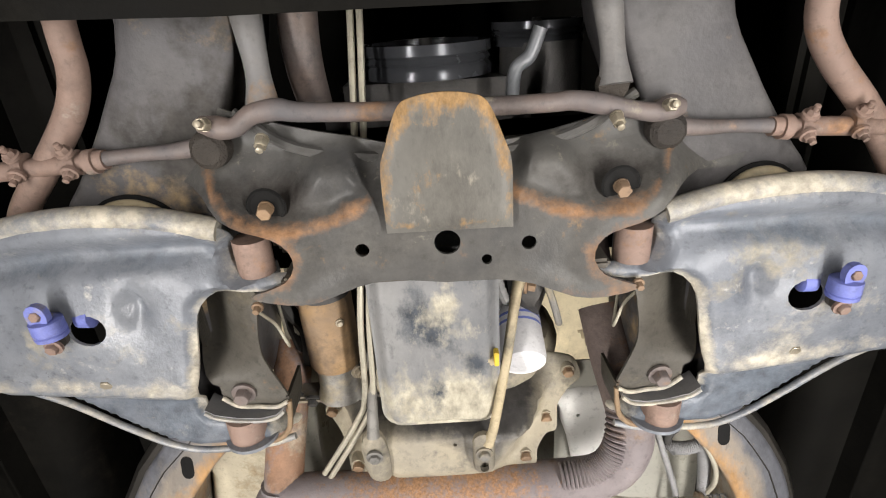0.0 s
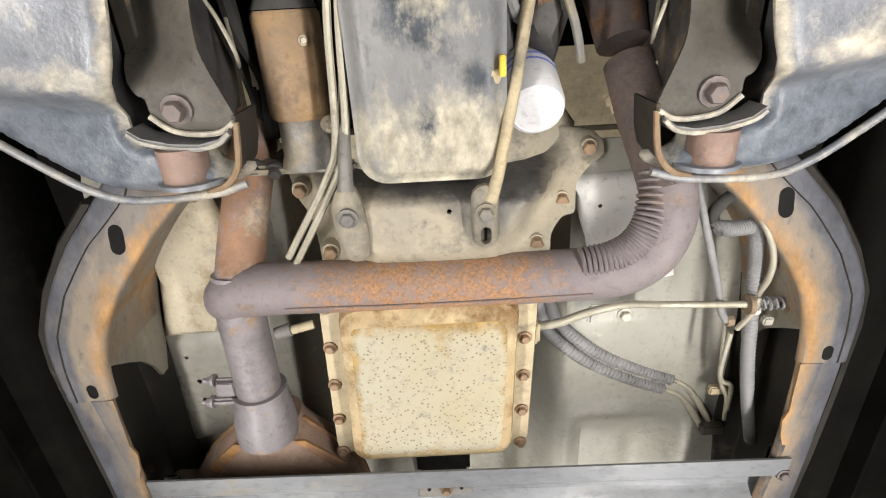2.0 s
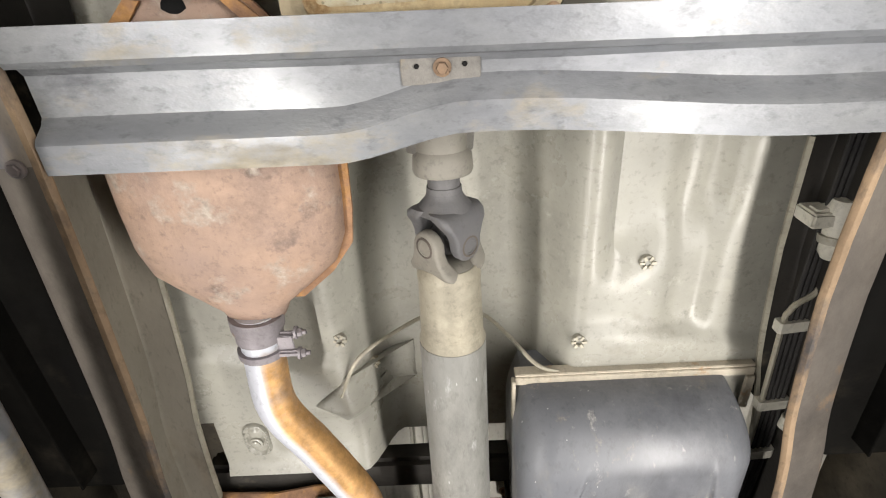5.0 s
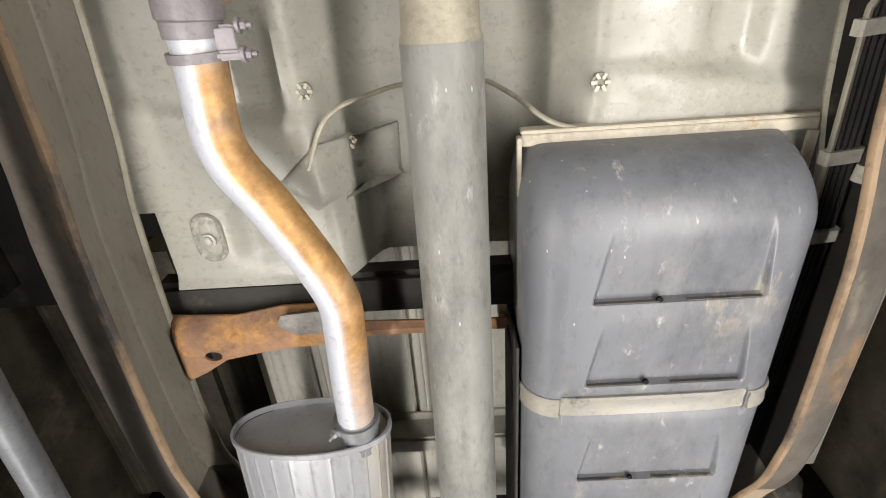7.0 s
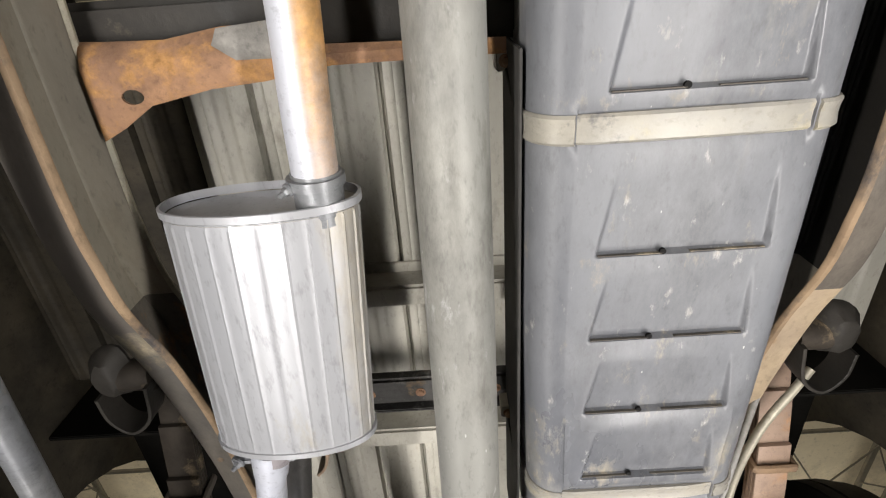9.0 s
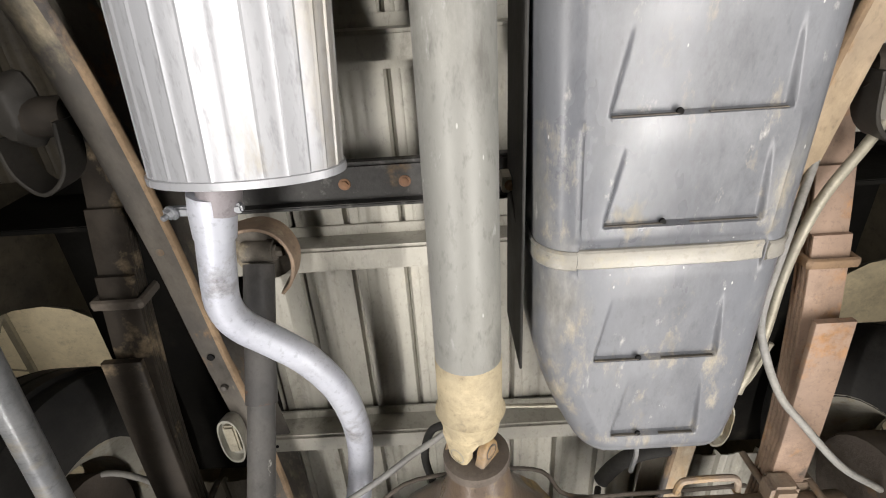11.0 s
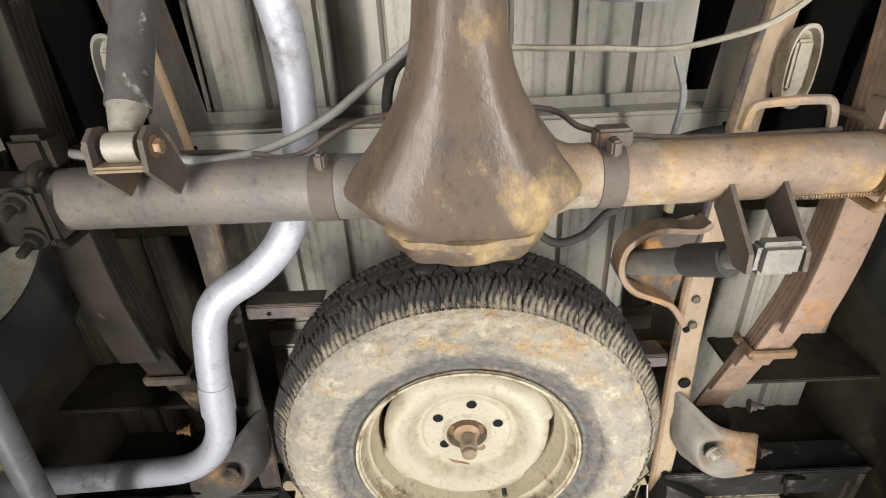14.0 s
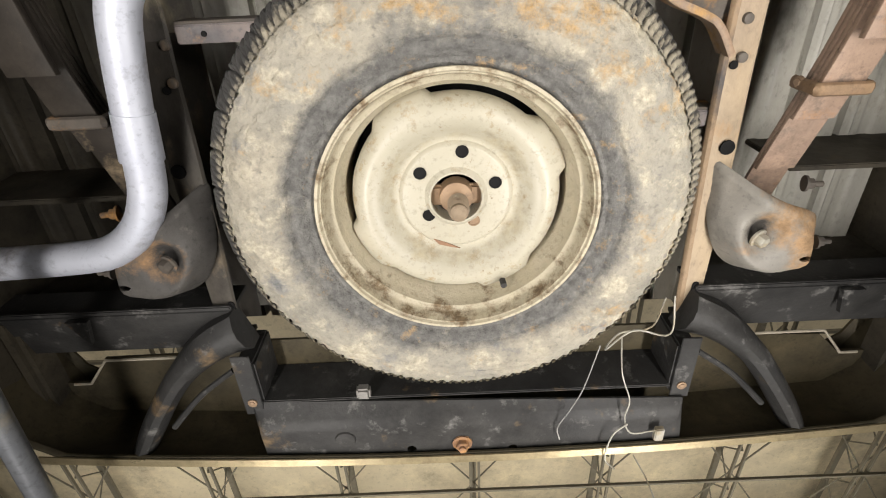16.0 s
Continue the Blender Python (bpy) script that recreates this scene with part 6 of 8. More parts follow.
part("seam_tick", tube([(-0.232, 3.045, 1.981), (-0.234, 3.051, 1.975)], 0.002, 6, 1), m_hole, ep2)
muffler_clamp(ep2, -0.273, 2.892, 2.01, 0.034, 1)

mf = thing("muffler", (-0.25, 3.65, 2.0), "bright ribbed oval muffler", "muffler")


def oval(xc, y, k, ribs=0.0, n=200):
    out = []
    for i in range(n):
        a = 2 * math.pi * i / n
        r = 1 + (ribs if i % 8 == 0 else 0)
        out.append(Vector((xc + 0.1255 * k * r * math.cos(a), y, 2.012 + 0.058 * k * r * math.copysign(abs(math.sin(a)) ** 0.85, math.sin(a)))))
    return out


def mx(y):
    return -0.261 - (y - 3.465) * 0.075


part("shell", skin(bmesh.new(), [oval(mx(y), y, k, rb) for y, k, rb in ((3.473, 0.985, 0), (3.48, 1.0, 0.014), (3.6, 1.0, 0.014), (3.75, 1.0, 0.014), (3.862, 1.0, 0.014), (3.868, 0.985, 0))]), m_muf, mf, angle=12, wear=lambda x, y, z: 0.5 * sstep(0.045, 0.12, x - mx(y)))
for y in (3.466, 3.868):
    part("end_rim", skin(bmesh.new(), [oval(mx(y), y + dy, k) for dy, k in ((-0.006, 1.0), (-0.005, 1.035), (0.005, 1.035), (0.006, 1.0))], cap=False, close=True), m_muf, mf)
part("front_cap", skin(bmesh.new(), [oval(mx(3.47), 3.474, 1.0), oval(mx(3.47), 3.482, 0.9)]), m_cap, mf)
part("rear_cap", skin(bmesh.new(), [oval(mx(3.866), 3.862, 1.0), oval(mx(3.866), 3.856, 0.9)]), m_cap, mf)
part("inlet", tube([(-0.180, 3.425, 1.997), (-0.182, 3.49, 1.998)], 0.031, 24, 1), m_galv, mf)
part("inlet_clamp", tube([(-0.181, 3.43, 1.997), (-0.181, 3.442, 1.997)], 0.036, 22, 1), m_galv, mf)
part("clamp_bolt", bolt((-0.211, 3.44, 1.975), (-0.6, 0.3, -0.7), 0.006, 0.008, shank=0.007), m_galv, mf)
part("outlet", tube([(-0.322, 3.86, 2.0), (-0.337, 3.915, 2.0)], 0.029, 24, 1), m_exhgrey, mf, "lilac-grey outlet neck")

tl = thing("tailpipe", (-0.3, 4.4, 2.0), "silver aluminised bent tailpipe", "tailpipe")
part("pipe", tube([(-0.343, 3.90, 2.0), (-0.350, 3.94, 2.0), (-0.362, 4.0, 2.002), (-0.374, 4.07, 2.008), (-0.362, 4.115, 2.015), (-0.325, 4.16, 2.028), (-0.285, 4.21, 2.042), (-0.255, 4.275, 2.058), (-0.24, 4.34, 2.073), (-0.234, 4.42, 2.09), (-0.237, 4.5, 2.10), (-0.247, 4.58, 2.09), (-0.262, 4.65, 2.06), (-0.29, 4.70, 2.038), (-0.335, 4.738, 2.022), (-0.38, 4.762, 2.01), (-0.408, 4.80, 2.003), (-0.422, 4.86, 2.0), (-0.434, 4.93, 2.0), (-0.443, 5.0, 2.0), (-0.455, 5.055, 2.0), (-0.485, 5.105, 2.0), (-0.535, 5.14, 2.0), (-0.60, 5.15, 2.0), (-0.72, 5.153, 1.997), (-0.9, 5.155, 1.99)], 0.026, 24, 4), m_alum, tl)
part("flare", tube([(-0.341, 3.892, 2.0), (-0.346, 3.92, 2.0), (-0.352, 3.955, 2.0)], [0.031, 0.031, 0.0285], 24, 2), m_alum, tl)
part("joint_sleeve", tube([(-0.434, 4.93, 2.0), (-0.443, 4.996, 2.0)], [0.0275, 0.0290], 24, 1), m_alum, tl)
part("hanger_clamp", box(-0.405, -0.30, 3.905, 3.918, 1.985, 1.998, 0.003), m_galv, tl)
part("clamp_bolt", bolt((-0.392, 3.911, 1.985), (-0.5, 0.2, -1), 0.007, 0.008, shank=0.008), m_galv, tl)

# ---------------------------------------------------------------- middle
cx = thing("gearbox_crossmember", (0.02, 2.54, 1.95), "galvanised steel gearbox crossmember channel with lipped flanges", "crossmember")


def cross_ring(x):
    dip = 0.008 * (1 - sstep(0.10, 0.28, abs(x - 0.0)))
    y0, z0 = 2.472 + 0.018 * (x + 0.4) / 0.85, 1.9402
    low = 2.609 + 0.014 * (x + 0.4) / 0.85 - 0.027 * sstep(-0.12, 0.02, x) + 0.017 * sstep(0.05, 0.35, x)
    sec = [(y0, z0), (y0 + 0.03, z0), (y0 + 0.036, z0 + 0.004), (y0 + 0.038, z0 + 0.018 - dip), (y0 + 0.045, z0 + 0.024 - dip), (low - 0.052, z0 + 0.024 - dip), (low - 0.045, z0 + 0.018 - dip), (low - 0.036, z0 + 0.004), (low - 0.03, z0), (low, z0)]
    up = [(y, z + 0.003) for y, z in sec[::-1]]
    return [Vector((x, y, z)) for y, z in sec + up]


part("channel", skin(bmesh.new(), [cross_ring(-0.405 + 0.862 * i / 40) for i in range(41)]), m_galv, cx, angle=25)
part("mount_plate", box(-0.045, 0.03, 2.518, 2.545, 1.953, 1.9565, 0.001), m_alugrey, cx)
part("mount_bolt", bolt((-0.006, 2.53, 1.953), (0, 0, -1), 0.006, 0.008), m_bolt, cx)
for x in (-0.03, 0.015):
    part("mount_rivet", bolt((x, 2.528, 1.953), (0, 0, -1), 0.0025, 0.002, washer=False), m_hole, cx)
for x in (-0.395, 0.462):
    part("end_plate", box(x - 0.012, x + 0.012, 2.50, 2.58, 1.972, 1.978, 0.003), m_galv, cx)

ds = thing("driveshaft", (-0.018, 3.5, 1.98), "grey steel driveshaft with universal joints", "driveshaft")


def shaft(y):
    return (-0.0125 - 0.002 * (y - 2.77), y, 2.022 - 0.06 * (y - 2.77))


def rod(name, ys, rs, m, label="", seg=32):
    return part(name, tube([shaft(y) for y in ys], rs, seg, 1), m, ds, label)


rod("tube", (2.895, 4.15), [0.0455, 0.0475], m_shaft)
rod("front_weld_yoke", (2.78, 2.787, 2.795, 2.801, 2.885, 2.892, 2.898), [0.036, 0.0405, 0.0415, 0.0405, 0.0425, 0.0455, 0.044], m_sanddull)
rod("rear_weld_yoke", (4.13, 4.14, 4.225, 4.232, 4.24, 4.27), [0.0455, 0.0482, 0.0478, 0.053, 0.048, 0.042], m_sand, "tan dusty end yoke")
rod("slip_yoke", (2.60, 2.68, 2.685), [0.0195, 0.0195, 0.022], m_yoke)
rod("slip_seal", (2.632, 2.638, 2.655, 2.66, 2.662), [0.030, 0.0345, 0.036, 0.034, 0.022], m_yoketan)
rod("tail_seal_neck", (2.58, 2.634), [0.03, 0.03], m_yoketan)


def joint(y, r, m1, m2, twist, stub):
    """A universal joint: two forked yokes at right angles round a cross with bearing caps."""
    c = Vector(shaft(y))
    for d, mm_mat, off in ((-1, m1, 0), (1, m2, 90)):
        for q in (0, 180):
            a = radians(twist + off + q)
            side = Vector((math.cos(a), 0, math.sin(a)))
            tang = Vector((0, 1, 0)).cross(side)
            rings = []
            for v, w, inner, outer in ((1.16, 0.90, 0.1, 0.72), (1.02, 0.92, 0.15, 0.90), (0.80, 0.84, 0.40, 1.0), (0.5, 0.64, 0.55, 1.03), (0.2, 0.54, 0.58, 1.03), (-0.1, 0.52, 0.58, 1.02), (-0.32, 0.42, 0.6, 1.0), (-0.46, 0.26, 0.62, 0.97), (-0.52, 0.10, 0.66, 0.93)):
                o = c + Vector((0, d * v * r, 0))
                rings.append([o + tang * u * r + side * (inner + outer) / 2 * r + side * h * r for u, h in rrect(w * 2, outer - inner, min(w, (outer - inner) / 2) * 0.55, 4)])
            part("yoke_ear", skin(bmesh.new(), rings), mm_mat, ds, angle=55)
            g = part("bearing_cap", lathe([(r * 0.36, -0.010), (r * 0.36, 0.0), (r * 0.30, 0.0006), (r * 0.29, -0.003), (r * 0.12, -0.0035), (r * 0.10, -0.001)], c + side * r * 1.03, seg=18, m=toward(side)), m_axledark if mm_mat != m_sand else m_sanddull, ds)
            part("snap_ring", lathe([(r * 0.24, -0.002), (r * 0.27, 0.0), (r * 0.22, 0.0005), (r * 0.20, -0.002)], c + side * r * 1.03, seg=18, m=toward(side), ring=True), mm_mat, g)
    for a in (twist, twist + 90):
        side = Vector((math.cos(radians(a)), 0, math.sin(radians(a))))
        part("cross", tube([c - side * r * 0.85, c + side * r * 0.85], r * 0.28, 10, 1), m_dkmetal, ds)
    part("cross_body", lathe([(0.2 * r, -0.55 * r), (0.45 * r, -0.42 * r), (0.55 * r, -0.2 * r), (0.55 * r, 0.2 * r), (0.45 * r, 0.42 * r), (0.2 * r, 0.55 * r)], c, "y", 18), m_dkmetal, ds)
    part("yoke_base", tube([shaft(y - 1.75 * r), shaft(y - 1.5 * r), shaft(y - 1.36 * r), shaft(y - 1.16 * r), shaft(y - 0.95 * r), shaft(y - 0.75 * r)], [stub, stub * 1.04, stub * 1.2, r * 0.84, r * 0.92, r * 0.6], 26, 1), m1, ds)
    part("yoke_base", tube([shaft(y + 0.75 * r), shaft(y + 0.95 * r), shaft(y + 1.2 * r), shaft(y + 1.5 * r)], [r * 0.6, r * 0.92, r * 1.02, r * 1.04], 26, 1), m2, ds)


joint(2.744, 0.0385, m_yoke, m_yoketan, -45, 0.021)
joint(4.30, 0.036, m_sand, m_axle, 50, 0.036)

# ---------------------------------------------------------------- fuel tank
tk = thing("fuel_tank", (0.24, 3.65, 2.0), "grey plastic fuel tank with stepped panels", "fuel tank")
PAN = ((3.10, 3.208, 0.156, 0.372), (3.238, 3.346, 0.156, 0.372), (3.436, 3.546, 0.156, 0.372), (3.572, 3.677, 0.156, 0.370), (3.712, 3.812, 0.158, 0.370), (3.846, 3.952, 0.162, 0.366), (4.062, 4.174, 0.168, 0.352), (4.207, 4.332, 0.208, 0.348))


def tank_skin(x, y):
    z = 0.0
    for y0, y1, x0, x1 in PAN:
        if y0 <= y <= y1 + 0.004:
            sl = (x - x0) - 0.018 * (y1 - y) / (y1 - y0), (x1 - x) - 0.012 * (y1 - y) / (y1 - y0)
            u = sstep(0, 0.0045, sl[0]) * sstep(0, 0.0045, sl[1])
            z += 0.0105 * u * ((y - y0) / (y1 - y0)) * (1 - sstep(y1 - 0.002, y1 + 0.002, y))
    for y0 in (3.385, 4.0):
        z += 0.006 * math.exp(-((y - y0) / 0.022) ** 4)
    return z - 0.003 * sstep(3.81, 3.83, y) * (1 - sstep(3.97, 3.98, y))


def tank_sec(y):
    e0, e1 = max(0, 1 - (y - 3.03) / 0.095), max(0, (y - 4.10) / 0.27)
    zb = 1.951 + 0.10 * (1 - math.sqrt(max(0, 1 - min(1, e0) ** 2))) + 0.006 * sstep(4.355, 4.372, y)
    xl = 0.074 + 0.012 * sstep(3.6, 4.1, y) + 0.085 * max(0, (y - 4.14) / 0.24) ** 1.6
    xr = 0.424 - 0.004 * sstep(3.6, 4.1, y) - 0.014 * max(0, (y - 4.25) / 0.12) ** 2
    xl += 0.02 * e0 ** 2
    xr -= 0.02 * e0 ** 2
    r, ri = 0.04, 0.05
    pts = [Vector((xl, y, 2.14)), Vector((xl, y, zb + ri))]
    pts += [Vector((xl + ri - ri * math.cos(a), y, zb + ri - ri * math.sin(a))) for a in (math.pi / 2 * k / 6 for k in range(1, 7))]
    n = 116
    for i in range(1, n):
        x = xl + ri + (xr - r - xl - ri) * i / n
        pts.append(Vector((x, y, zb + tank_skin(x, y))))
    pts += [Vector((xr - r + r * math.sin(a), y, zb + r - r * math.cos(a))) for a in (math.pi / 2 * k / 6 for k in range(0, 7))]
    pts += [Vector((xr, y, 2.14))]
    return pts


ys = sorted(set([3.03 + 0.009 * (i / 8) for i in range(8)] + [3.039 + i * 0.0085 for i in range(157)] + [p[1] + d for p in PAN for d in (-0.002, 0.0, 0.002)] + [4.368, 4.372]))
part("shell", skin(bmesh.new(), [tank_sec(y) for y in ys if y <= 4.372]), m_tank, tk, angle=50, wear=lambda x, y, z: 0.0 + 0.12 * sstep(3.6, 4.2, y) + 0.14 * max(math.exp(-((y - p[1] - 0.008) / 0.010) ** 2) for p in PAN))
for (y0, y1, x0, x1), two in zip(PAN, (1, 0, 0, 0, 0, 1, 1, 1)):
    xm = (x0 + x1) / 2 - 0.02
    for a, b in ((x0 + 0.004, xm - 0.004), (xm + 0.03, x1 - 0.006)):
        part("panel_slot", box(a, b, y1 - 0.0007, y1 + 0.0008, 1.9513, 1.956, 0.0003), m_blackdust, tk)
    part("panel_notch", lathe([(0.0042, 0), (0.0042, 0.004)], (xm - 0.004, y1 - 0.002, 1.9514), "z", 10), m_hole, tk)
part("front_shield", box(0.08, 0.452, 3.014, 3.019, 2.062, 2.082, 0.001), m_lip, tk, "pale shield lip")
part("shield_lip", box(0.08, 0.452, 3.019, 3.034, 2.060, 2.064, 0.001), m_lip, tk)
part("shield_side", box(0.074, 0.08, 3.02, 3.10, 2.052, 2.066, 0.001), m_lip, tk)
part("shield_side", box(0.440, 0.453, 3.0345, 3.10, 2.056, 2.063, 0.001), m_lip, tk)
part("inner_heat_shield", box(0.066, 0.070, 3.3, 4.21, 1.985, 2.14, 0.001), m_rubber, tk, "black side shield")
for y, w in ((3.385, 0.017), (4.0, 0.014)):
    st = thing("tank_strap", (0.24, y, 1.95), "pale dusty steel strap under the fuel tank", "strap", "tank straps")
    sec = [p for p in tank_sec(y)]
    mid = Vector((0.24, y, 2.08))
    rings = []
    for dy, g in ((-w, 0.002), (-w * 0.8, 0.005), (-w * 0.3, 0.0035), (w * 0.3, 0.0035), (w * 0.8, 0.005), (w, 0.002)):
        ring = []
        for p in sec:
            u = sstep(0.10, 0.16, p.x) * (1 - sstep(0.33, 0.39, p.x))
            q = Vector((p.x, y + dy, p.z * (1 - u) + min(p.z, 1.9525) * u))
            n = (q - Vector((mid.x, y + dy, mid.z)))
            n.y = 0
            ring.append(q + n.normalized() * g)
        rings.append(ring)
    part("band", skin(bmesh.new(), rings), m_tankstrap, st)
    part("anchor", box(0.052, 0.076, y - 0.07, y - 0.045, 2.09, 2.13, 0.002), m_strap, st)
    part("anchor_bolt", bolt((0.064, y - 0.058, 2.09), (0, 0, -1), 0.006, 0.01), m_bolt, st)
    part("anchor_link", tube([(0.066, y - 0.05, 2.1), (0.068, y - 0.03, 2.06), (0.072, y, 2.03)], 0.004, 8), m_rubber, st)

xr = thing("rear_cab_crossmember", (-0.05, 3.31, 2.05), "orange-rusted rear cab crossmember with a hole", "crossmember")
top = [(-0.455, 3.268), (-0.42, 3.27), (-0.35, 3.272), (-0.28, 3.262), (-0.226, 3.262), (-0.16, 3.288), (0.06, 3.294)]
low = [(0.06, 3.312), (-0.15, 3.312), (-0.232, 3.325), (-0.30, 3.33), (-0.379, 3.345), (-0.42, 3.37), (-0.452, 3.385)]
part("beam", stamp(top + low, lambda x, y, d: 2.046 + 0.02 * (1 - sstep(3.26, 3.30, y)) - 0.006 * sstep(0.0, 0.01, d), 0.004, [[(-0.395 + 0.014 * math.cos(q), 3.332 + 0.009 * math.sin(q)) for q in (2 * math.pi * i / 12 for i in range(12))]], 0.012), m_rust, xr)
part("bracket_plate", stamp([(-0.275, 3.262), (-0.18, 3.255), (-0.165, 3.30), (-0.26, 3.298), (-0.285, 3.28)], lambda x, y, d: 2.036 + 0.004 * (1 - sstep(0, 0.006, d)), 0.003, (), 0.01), m_alugrey, xr)
part("upper_beam", box(-0.48, 0.1, 3.226, 3.30, 2.082, 2.13, 0.01), m_railblack, xr)

# ---------------------------------------------------------------- brake and fuel lines, cables
fx = thing("fuel_lines", (0.47, 2.8, 2.07), "bundle of dark fuel lines clipped inside the frame", "fuel lines")
for i in range(5):
    o = 0.0076 * i
    pts = [(0.452 + o, 2.62, 2.03), (0.446 + o, 2.75, 2.027), (0.445 + o, 2.91, 2.026), (0.450 + o, 3.05, 2.026), (0.455 + o, 3.2, 2.03), (0.46 + o, 3.6, 2.05)]
    if i == 0:
        pts = [(0.482, 2.79, 2.03), (0.480, 2.835, 2.024), (0.470, 2.858, 2.022), (0.453, 2.872, 2.022), (0.446, 2.888, 2.024)] + pts[2:]
    part("line", tube(pts, 0.0042 if i == 0 else 0.0034, 8), m_line if i == 0 else m_rubber, fx, "pale bent line" if i == 0 else "")
for y, x in ((2.74, 0.445), (2.912, 0.445), (3.06, 0.451), (3.17, 0.455)):
    sec = [(x - 0.008, 2.034), (x - 0.008, 2.021), (x - 0.005, 2.018), (x + 0.033, 2.018), (x + 0.037, 2.021), (x + 0.037, 2.034)]
    part("clip", skin(bmesh.new(), [[Vector((p, y + dy - 0.10 * (p - x), q)) for p, q in sec] for dy in (-0.0085, 0.0085)]), m_clip, fx, "white plastic clip", smooth=False)
vh = thing("vent_hose", (0.49, 3.02, 2.0), "dark hose with a pale collar beside the tank", "hose")
part("hose", tube([(0.497, 2.90, 2.0), (0.490, 2.98, 1.998), (0.478, 3.07, 1.998)], 0.009, 14), m_rubber, vh)
part("collar", tube([(0.4785, 3.062, 1.998), (0.4755, 3.082, 1.998)], [0.0108, 0.0104], 14, 1), m_clip, vh)
ff = thing("fuel_filter", (0.47, 2.75, 2.02), "white fuel filter clipped inside the frame rail", "fuel filter")
part("body", tube([(0.467, 2.72, 2.02), (0.467, 2.73, 2.02), (0.472, 2.79, 2.02), (0.473, 2.80, 2.02)], [0.013, 0.017, 0.017, 0.012], 16, 1), m_clip, ff)
part("bracket", box(0.43, 0.46, 2.735, 2.755, 2.01, 2.05, 0.003), m_clip, ff)
part("mount_band", tube([(0.468, 2.765, 2.02), (0.469, 2.775, 2.02)], 0.019, 16, 1), m_strap, ff)

sc = thing("shift_linkage", (0.28, 2.28, 2.01), "steel shift rod with a spring and bracket", "shift linkage")
part("rod", tube([(0.128, 2.32, 2.032), (0.16, 2.312, 2.028), (0.195, 2.293, 2.02), (0.24, 2.282, 2.016), (0.28, 2.272, 1.996), (0.385, 2.274, 1.99)], [0.006, 0.006, 0.0055, 0.005, 0.0045, 0.0045], 10), m_line, sc)
part("spring", tube([(0.386 + 0.0017 * i, 2.274 + 0.0075 * math.cos(i * 1.4), 1.99 + 0.0075 * math.sin(i * 1.4)) for i in range(25)], 0.0017, 6, 2), m_conduit, sc)
for x in (0.383, 0.429):
    part("spring_seat", lathe([(0.005, -0.003), (0.013, -0.003), (0.013, 0.003), (0.005, 0.003)], (x, 2.274, 1.99), "x", 16), m_stud, sc)
part("lever", tube([(0.390, 2.262, 1.985), (0.386, 2.285, 1.985), (0.376, 2.312, 1.992)], 0.0035, 8), m_line, sc)
part("lever_bracket", box(0.405, 0.418, 2.294, 2.306, 1.986, 1.996, 0.002), m_strap, sc)
part("gearbox_lever", box(0.108, 0.13, 2.30, 2.335, 2.01, 2.035, 0.004), m_sand, sc)
part("guide_bracket", box(0.205, 0.29, 2.305, 2.335, 2.052, 2.06, 0.003), m_floor, sc)
part("guide_bolt", bolt((0.255, 2.322, 2.052), (0, 0, -1), 0.008, 0.008), m_strap, sc)

hz2 = thing("coolant_hoses", (0.25, 2.45, 2.09), "two grey corrugated hoses with metal ends", "hoses")
for o in (0.0, 1.0):
    dx, dy = 0.012 * o, -0.018 * o
    part("hose", tube([(0.128 + dx, 2.28 + dy, 2.05), (0.143 + dx, 2.334 + dy, 2.07), (0.163 + dx, 2.373 + dy, 2.08), (0.219 + dx, 2.428 + dy, 2.088), (0.284 + dx, 2.466 + dy, 2.09), (0.345 + dx, 2.492 + dy, 2.09)], 0.0082, 12, 22, wave=0.0021), m_conduit, hz2)
    part("metal_end", tube([(0.343 + dx, 2.491 + dy, 2.09), (0.375 + dx * 0.7, 2.51 + dy, 2.088), (0.40 + dx * 0.6, 2.545 + dy, 2.08), (0.418 + dx * 0.5, 2.575 + dy, 2.075)], 0.005, 8), m_line, hz2)
part("end_bracket", box(0.405, 0.44, 2.55, 2.57, 2.06, 2.075, 0.003), m_blackdust, hz2)
cd = thing("wiring_conduit", (0.43, 2.35, 2.04), "grey corrugated wiring conduit along the frame", "conduit")
part("conduit", tube([(0.368, 2.168, 2.002), (0.379, 2.181, 2.002), (0.386, 2.21, 2.002), (0.390, 2.24, 2.002), (0.398, 2.303, 2.002), (0.409, 2.373, 2.004), (0.428, 2.45, 2.01), (0.456, 2.54, 2.02)], 0.0082, 12, 22, wave=0.0012), m_conduit, cd)
part("conduit_branch", tube([(0.328, 2.175, 2.0), (0.333, 2.172, 2.0), (0.35, 2.174, 2.0), (0.372, 2.173, 2.002)], 0.0085, 12, 14, wave=0.0014), m_conduit, cd)
part("cable_loop", tube([(0.330, 2.174, 2.002), (0.328, 2.160, 2.01), (0.338, 2.145, 2.012), (0.35, 2.132, 2.01), (0.352, 2.115, 2.01)], 0.0075, 10), m_rubber, cd)
part("clip_band", tube([(0.3945, 2.277, 2.002), (0.3965, 2.292, 2.002)], 0.0105, 16, 1), m_clip, cd, "white plastic clip")
part("brake_line", tube([(0.295, 2.104, 2.004), (0.318, 2.17, 2.002), (0.345, 2.25, 2.0), (0.354, 2.285, 1.998), (0.364, 2.303, 1.998)], 0.0047, 10), m_conduit, cd)
part("line_nut", tube([(0.364, 2.303, 1.998), (0.372, 2.303, 1.998)], 0.007, 8, 1), m_stud, cd)
